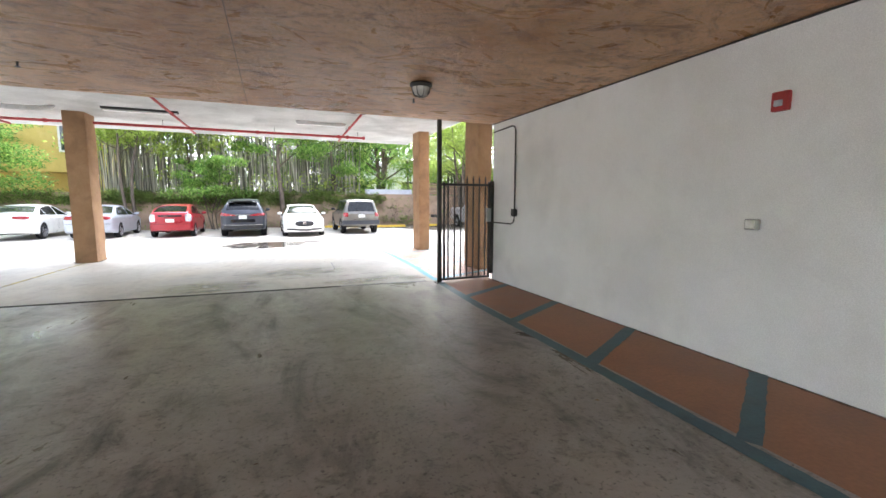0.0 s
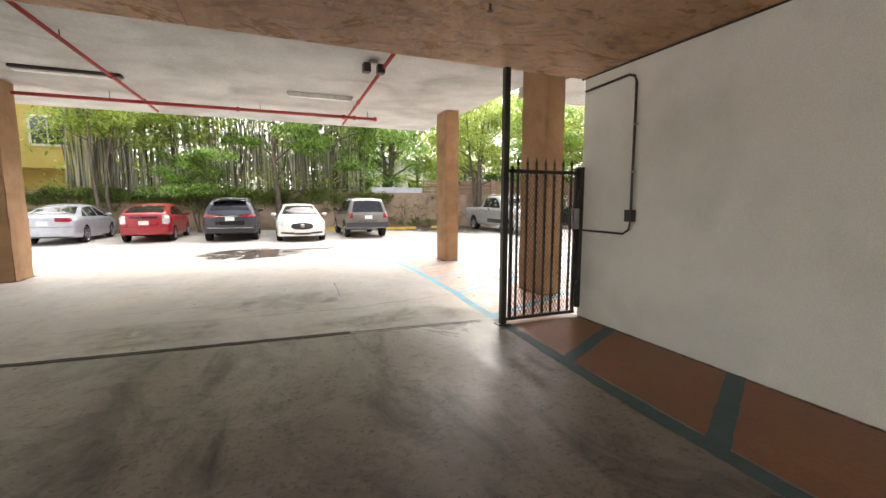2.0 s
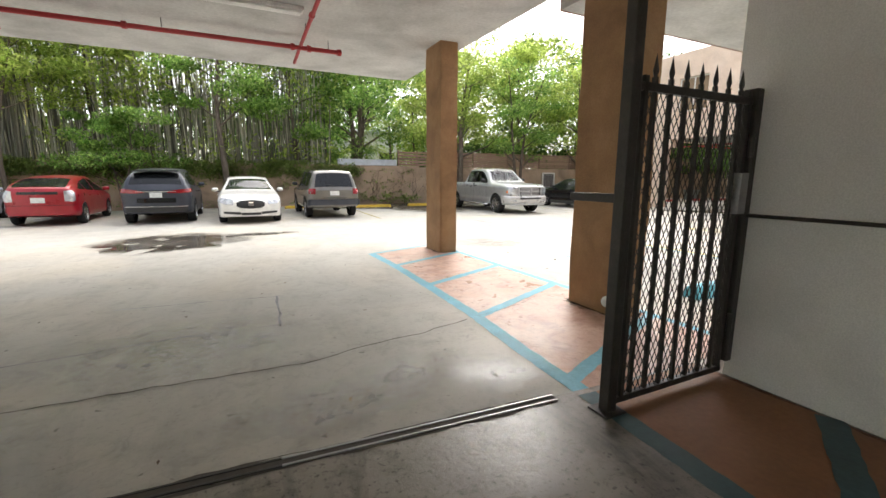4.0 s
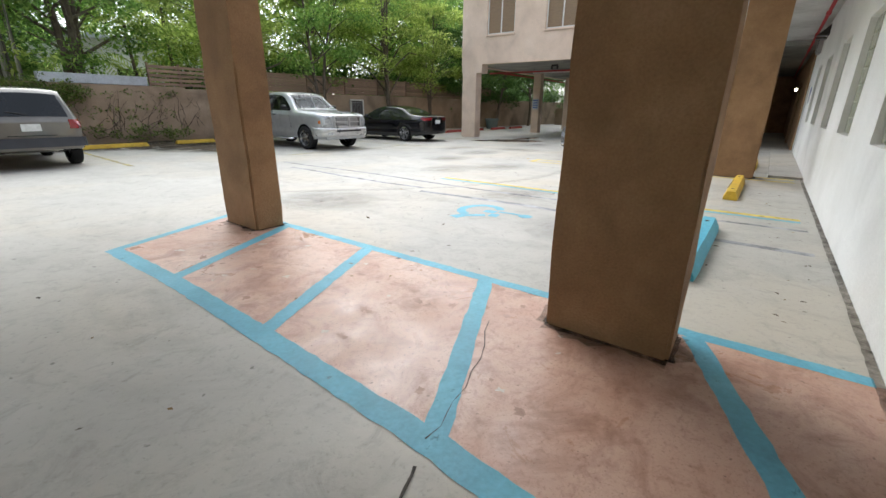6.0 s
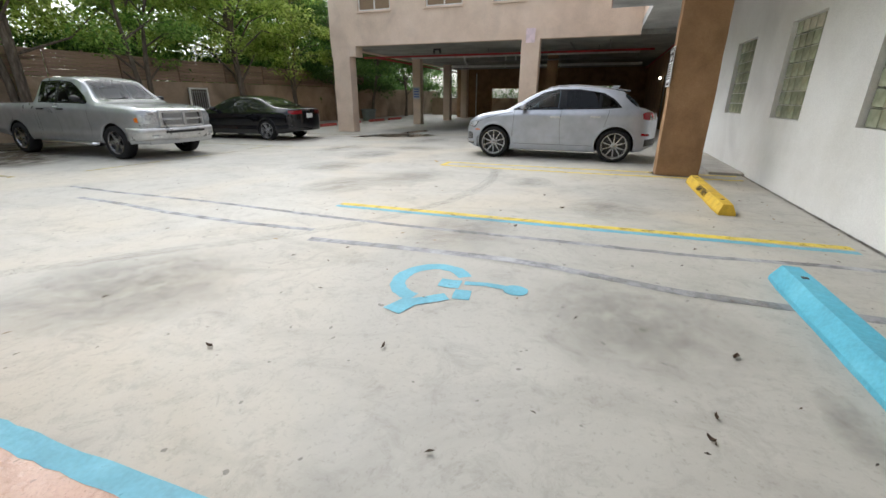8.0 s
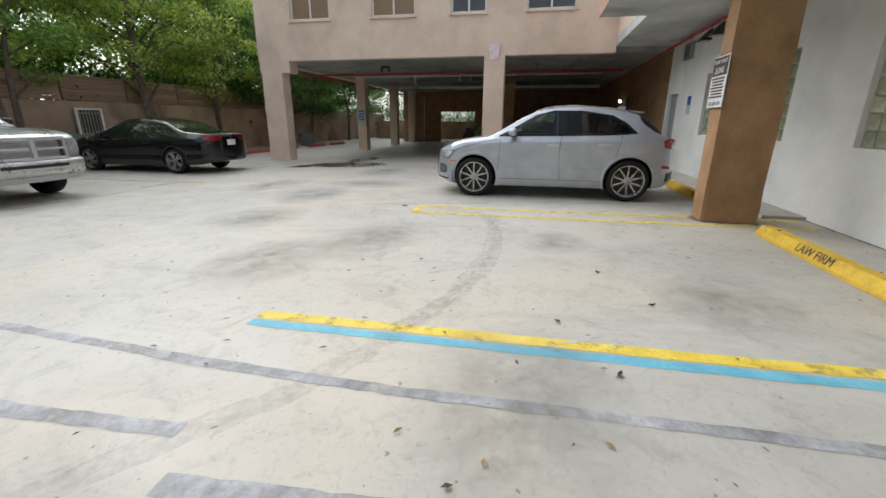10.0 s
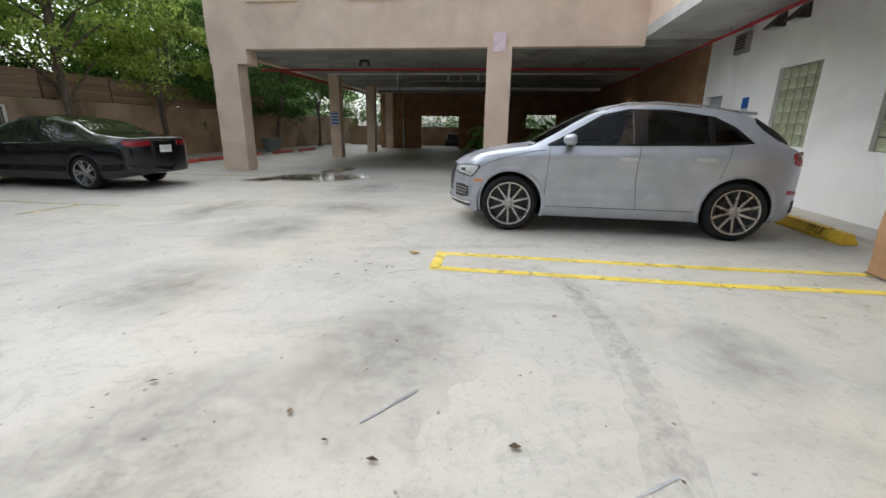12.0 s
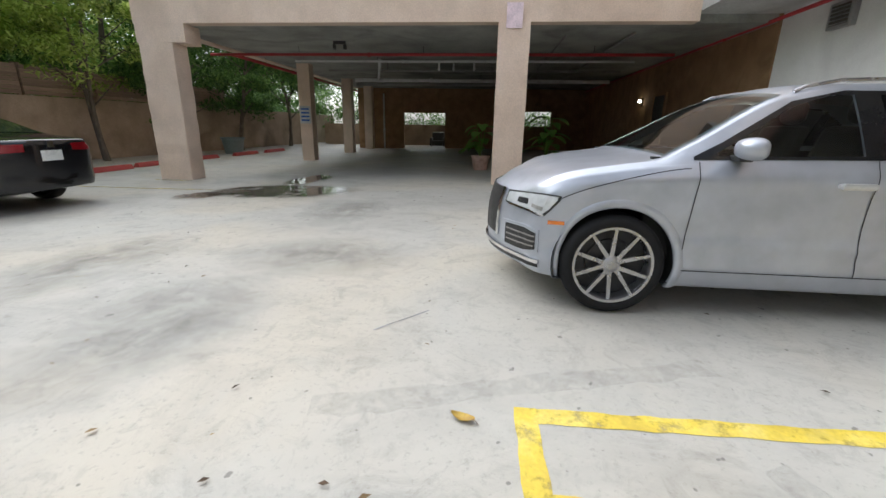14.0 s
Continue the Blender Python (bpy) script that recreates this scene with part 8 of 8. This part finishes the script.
# bamboo grove
def bamboo(name, x0, x1, y0, y1, count, seed):
    rng = np.random.default_rng(seed)
    v, f = [], []
    for k in range(count):
        x, y = rng.uniform(x0, x1), rng.uniform(y0, y1)
        h = rng.uniform(7.5, 12)
        lx, ly = rng.normal(0, 0.5), rng.normal(0, 0.4) - 0.3
        r = rng.uniform(0.018, 0.045)
        n0 = len(v)
        for i in range(6):
            q = i / 5
            c = (x + lx * q * q, y + ly * q * q, -0.15 + h * q)
            rr = r * (1 - 0.6 * q)
            v += [(c[0] + rr * math.cos(a), c[1] + rr * math.sin(a), c[2]) for a in (0, 1.257, 2.513, 3.77, 5.027)]
        for i in range(5):
            for j in range(5):
                f.append((n0 + i * 5 + j, n0 + i * 5 + (j + 1) % 5, n0 + i * 5 + 5 + (j + 1) % 5, n0 + i * 5 + 5 + j))
    me = bpy.data.meshes.new(name)
    me.from_pydata(v, [], f)
    me.materials.append(M_BAMBOO)
    return tagged(new(name, me), "dense grove of grey and tan bamboo culms", "bamboo", kind="stuff")


bamboo("bamboo_grove", -9.5, 5.5, 28.6, 31.0, 720, 40)


def leaf_mass(name, boxes, size, material, label, seed, clump=1.2):
    """Foliage filling boxes (x0, x1, y0, y1, z0, z1, clumps, leaves in each)."""
    rng = np.random.default_rng(seed)
    out = []
    for x0, x1, y0, y1, z0, z1, n, per in boxes:
        for _ in range(n):
            c = (rng.uniform(x0, x1), rng.uniform(y0, y1), z0 + (z1 - z0) * rng.uniform(0, 1) ** 1.15)
            out.append(cloud(rng, c, clump * rng.uniform(0.6, 1.4), per, 0.6))
    me = leaves_mesh(name, np.concatenate(out), size, rng)
    me.materials.append(material)
    return tagged(new(name, me), label, "foliage", kind="stuff")


leaf_mass("bamboo_leaves", [(-10, 6, 27.7, 28.7, 4.6, 9, 60, 55), (-10, 6, 27.7, 28.5, 2.2, 4.5, 14, 50), (-10, -3, 27.8, 28.6, 4.6, 9, 50, 60), (-10, 6, 28.4, 31.5, 5.5, 11.0, 80, 60), (-10, 6, 30.5, 31.8, 2.0, 6, 50, 50)], 0.26, M_LEAFY, "thin yellow-green bamboo foliage", 50)
leaf_mass("undergrowth", [(-14, 9, 28.2, 29.2, 1.3, 2.4, 18, 45), (6, 34, 28.2, 29.5, 1.6, 3.6, 120, 60)], 0.2, M_LEAF, "leafy undergrowth behind the wall", 51, 0.7)
leaf_mass("far_woods", [(-40, -8, 36, 44, 0, 10, 160, 70), (-9, 8, 34, 42, 0, 7, 160, 80), (6, 24, 47, 54, 0, 14, 300, 80), (22, 70, 33, 44, 0, 13, 620, 80)], 0.5, M_LEAFD, "dark mass of trees beyond the lot", 52, 1.7)
leaf_mass("woods_behind_fence", [(11, 37, 31.5, 34.5, 2.5, 12, 300, 90)], 0.32, M_LEAFY, "dense green trees behind the timber fence", 57, 1.4)
leaf_mass("shrubs_behind_fence", [(10.5, 18, 27.7, 28.6, 0.6, 3.3, 110, 70), (18, 26, 27.3, 28.2, 0.6, 3.3, 110, 70), (26, 36, 26.7, 27.7, 0.6, 3.3, 110, 70)], 0.2, M_LEAFD, "dark shrubs close behind the timber fence", 58, 0.6)
leaf_mass("hedge_beyond", [(42.5, 47, 2, 32, 0.2, 4.5, 420, 70)], 0.26, M_LEAFD, "green hedge beyond the far car park", 53, 1.0)
leaf_mass("roadside_trees", [(-34, -27, -6, 30, 0.5, 9, 200, 60), (-30, 10, -34, -26, 0.5, 9, 200, 60)], 0.45, M_LEAF, "trees around the far side of the lot", 54, 1.6)
leaf_mass("creeper", [(-13, 6.6, 27.28, 27.42, 1.45, 2.05, 520, 70), (-13, 6.6, 27.26, 27.4, 0.9, 1.8, 170, 45), (6.5, 9.5, 27.3, 27.4, 0.7, 1.9, 14, 30)], 0.115, M_IVY, "creeper hanging over the mossy wall", 55, 0.32)
leaf_mass("weeds", [(5.2, 10, 26.8, 27.3, 0.0, 0.5, 26, 40), (-12, 5, 26.9, 27.3, 0, 0.3, 30, 30)], 0.11, M_IVY, "weeds at the foot of the wall", 56, 0.3)

# bare creeper stems on the wall
rng = np.random.default_rng(60)
stems = bmesh.new()
for k in range(26):
    x = rng.uniform(5.8, 10.5)
    pts = [(x, 27.37, rng.uniform(0.0, 0.5))]
    for i in range(5):
        pts.append((pts[-1][0] + rng.normal(0, 0.2), 27.37, min(1.9, pts[-1][2] + rng.uniform(0.1, 0.4))))
    tube_bm(pts, [0.012, 0.01, 0.009, 0.008, 0.006, 0.004], 5, stems, caps=False)
tagged(obj("creeper_stems", stems, M_BARK), "bare creeper stems spread on the wall", "creeper", kind="stuff")

# big-leaved plants in the far car park
def leafy_plant(x, y, seed, h=1.3):
    rng = np.random.default_rng(seed)
    p = holder("potted_plant", "large-leaved potted plant beside the column", "plant", "potted plants", (x, y, 0))
    part("pot", ring_bm([(0.001, 0), (0.2, 0), (0.26, 0.36), (0.28, 0.36), (0.28, 0.42), (0.22, 0.42), (0.2, 0.36), (0.001, 0.36)], 20), M_TERRA, p)
    for k in range(16):
        az, ln, up = rng.uniform(0, 6.28), rng.uniform(0.3, 0.62), rng.uniform(0.5, h)
        c, s_ = math.cos(az), math.sin(az)
        bm = bmesh.new()
        rows = []
        for i in range(6):
            q = i / 5
            w = 0.16 * math.sin(math.pi * (0.1 + 0.85 * q))
            mid = Vector((c * (0.12 + ln * q), s_ * (0.12 + ln * q), up + 0.12 * q - 0.3 * q * q))
            rows.append([bm.verts.new(mid + Vector((-s_, c, 0)) * w * sg + Vector((0, 0, 0.03 * abs(sg)))) for sg in (-1, 0, 1)])
        for a, b in zip(rows, rows[1:]):
            bm.faces.new((a[0], a[1], b[1], b[0]))
            bm.faces.new((a[1], a[2], b[2], b[1]))
        lf = part("leaf", bm, M_LEAF, p, smooth=True)
        part("stem", tube_bm([(0, 0, 0.38), (c * 0.06, s_ * 0.06, up * 0.7), (c * 0.13, s_ * 0.13, up)], 0.01, 5), M_LEAF, lf)


leafy_plant(23.4, 12.85, 70)
leafy_plant(23.6, 10.9, 71, 1.6)

# fallen leaves on the ground
rng = np.random.default_rng(80)
pos, sz = [], []
for x0, x1, y0, y1, n, s in ((-4, 2.3, 1.0, 7, 40, 0.05), (-2, 4.2, 7.2, 13, 40, 0.06), (4.4, 12, 7.6, 14, 110, 0.06), (8, 19, 11, 18, 130, 0.06), (4.5, 12, 7.15, 7.6, 40, 0.06), (4.5, 10.5, 24.8, 27.2, 420, 0.1), (-12, 5, 25.5, 27.3, 260, 0.1), (19, 33, 23.4, 25, 200, 0.1)):
    for _ in range(n):
        x, y = rng.uniform(x0, x1), rng.uniform(y0, y1)
        pos.append((x, y, ground_z(y) + (0.016 if y < 13.5 and x < 4.4 else 0.012)))
        sz.append(s * rng.uniform(0.3, 1.0))
n = len(pos)
v, f = [], []
for (x, y, z), s in zip(pos, sz):
    a = rng.uniform(0, 6.28)
    c, q = math.cos(a), math.sin(a)
    k = len(v)
    w = s * rng.uniform(0.14, 0.3)
    v += [(x - c * s / 2, y - q * s / 2, z), (x - q * w, y + c * w, z + s * 0.12), (x + c * s / 2, y + q * s / 2, z + 0.002), (x + q * w, y - c * w, z + s * 0.08)]
    f.append((k, k + 1, k + 2, k + 3))
me = bpy.data.meshes.new("leaf_litter")
me.from_pydata(v, [], f)
me.materials.append(M_LITTER)
tagged(new("leaf_litter", me), "scattered dry leaves and bits on the concrete", "litter", kind="stuff")


def fallen_leaf(x, y, length, rz, material, label):
    """One dry leaf lying on the concrete, its edges curled up."""
    bm = bmesh.new()
    rows = []
    for i in range(9):
        q = i / 8
        w = length * 0.24 * math.sin(math.pi * (0.06 + 0.9 * q)) ** 0.8
        rows.append([bm.verts.new((length * (q - 0.5), sg * w, 0.004 + 0.012 * abs(sg) + 0.012 * (2 * q - 1) ** 2)) for sg in (-1, -0.5, 0, 0.5, 1)])
    for a, b in zip(rows, rows[1:]):
        for k in range(4):
            bm.faces.new((a[k], a[k + 1], b[k + 1], b[k]))
    lf = holder("fallen_leaf", label, "leaf", "fallen leaves", (x, y, ground_z(y)), rz)
    part("blade", bm, material, lf, smooth=True)
    part("stalk", tube_bm([(-length * 0.5, 0, 0.016), (-length * 0.68, 0.006, 0.006)], 0.0025, 5), M_BARK, lf)


M_DRYLEAF = mat("yellow_dry_leaf", (0.5, 0.33, 0.06), 0.6, dark=(0.3, 0.17, 0.04), light=(0.62, 0.45, 0.1), scale=18, fine=90, bump=0.2)
M_BROWNLEAF = mat("brown_dry_leaf", (0.12, 0.08, 0.05), 0.7, dark=(0.06, 0.04, 0.025), light=(0.2, 0.14, 0.08), scale=18, fine=90, bump=0.2)
fallen_leaf(12.14, 12.81, 0.11, 70, M_DRYLEAF, "yellow dry leaf lying on the concrete")
for k, (x, y) in enumerate(((5.35, 10.55), (5.2, 9.0), (5.02, 11.45), (5.9, 8.75), (5.35, 8.95), (9.55, 10.2), (8.9, 9.9), (7.9, 10.3))):
    fallen_leaf(x, y, 0.032 + 0.006 * (k % 4), 47 * k, M_BROWNLEAF, "small brown dry leaf on the concrete")
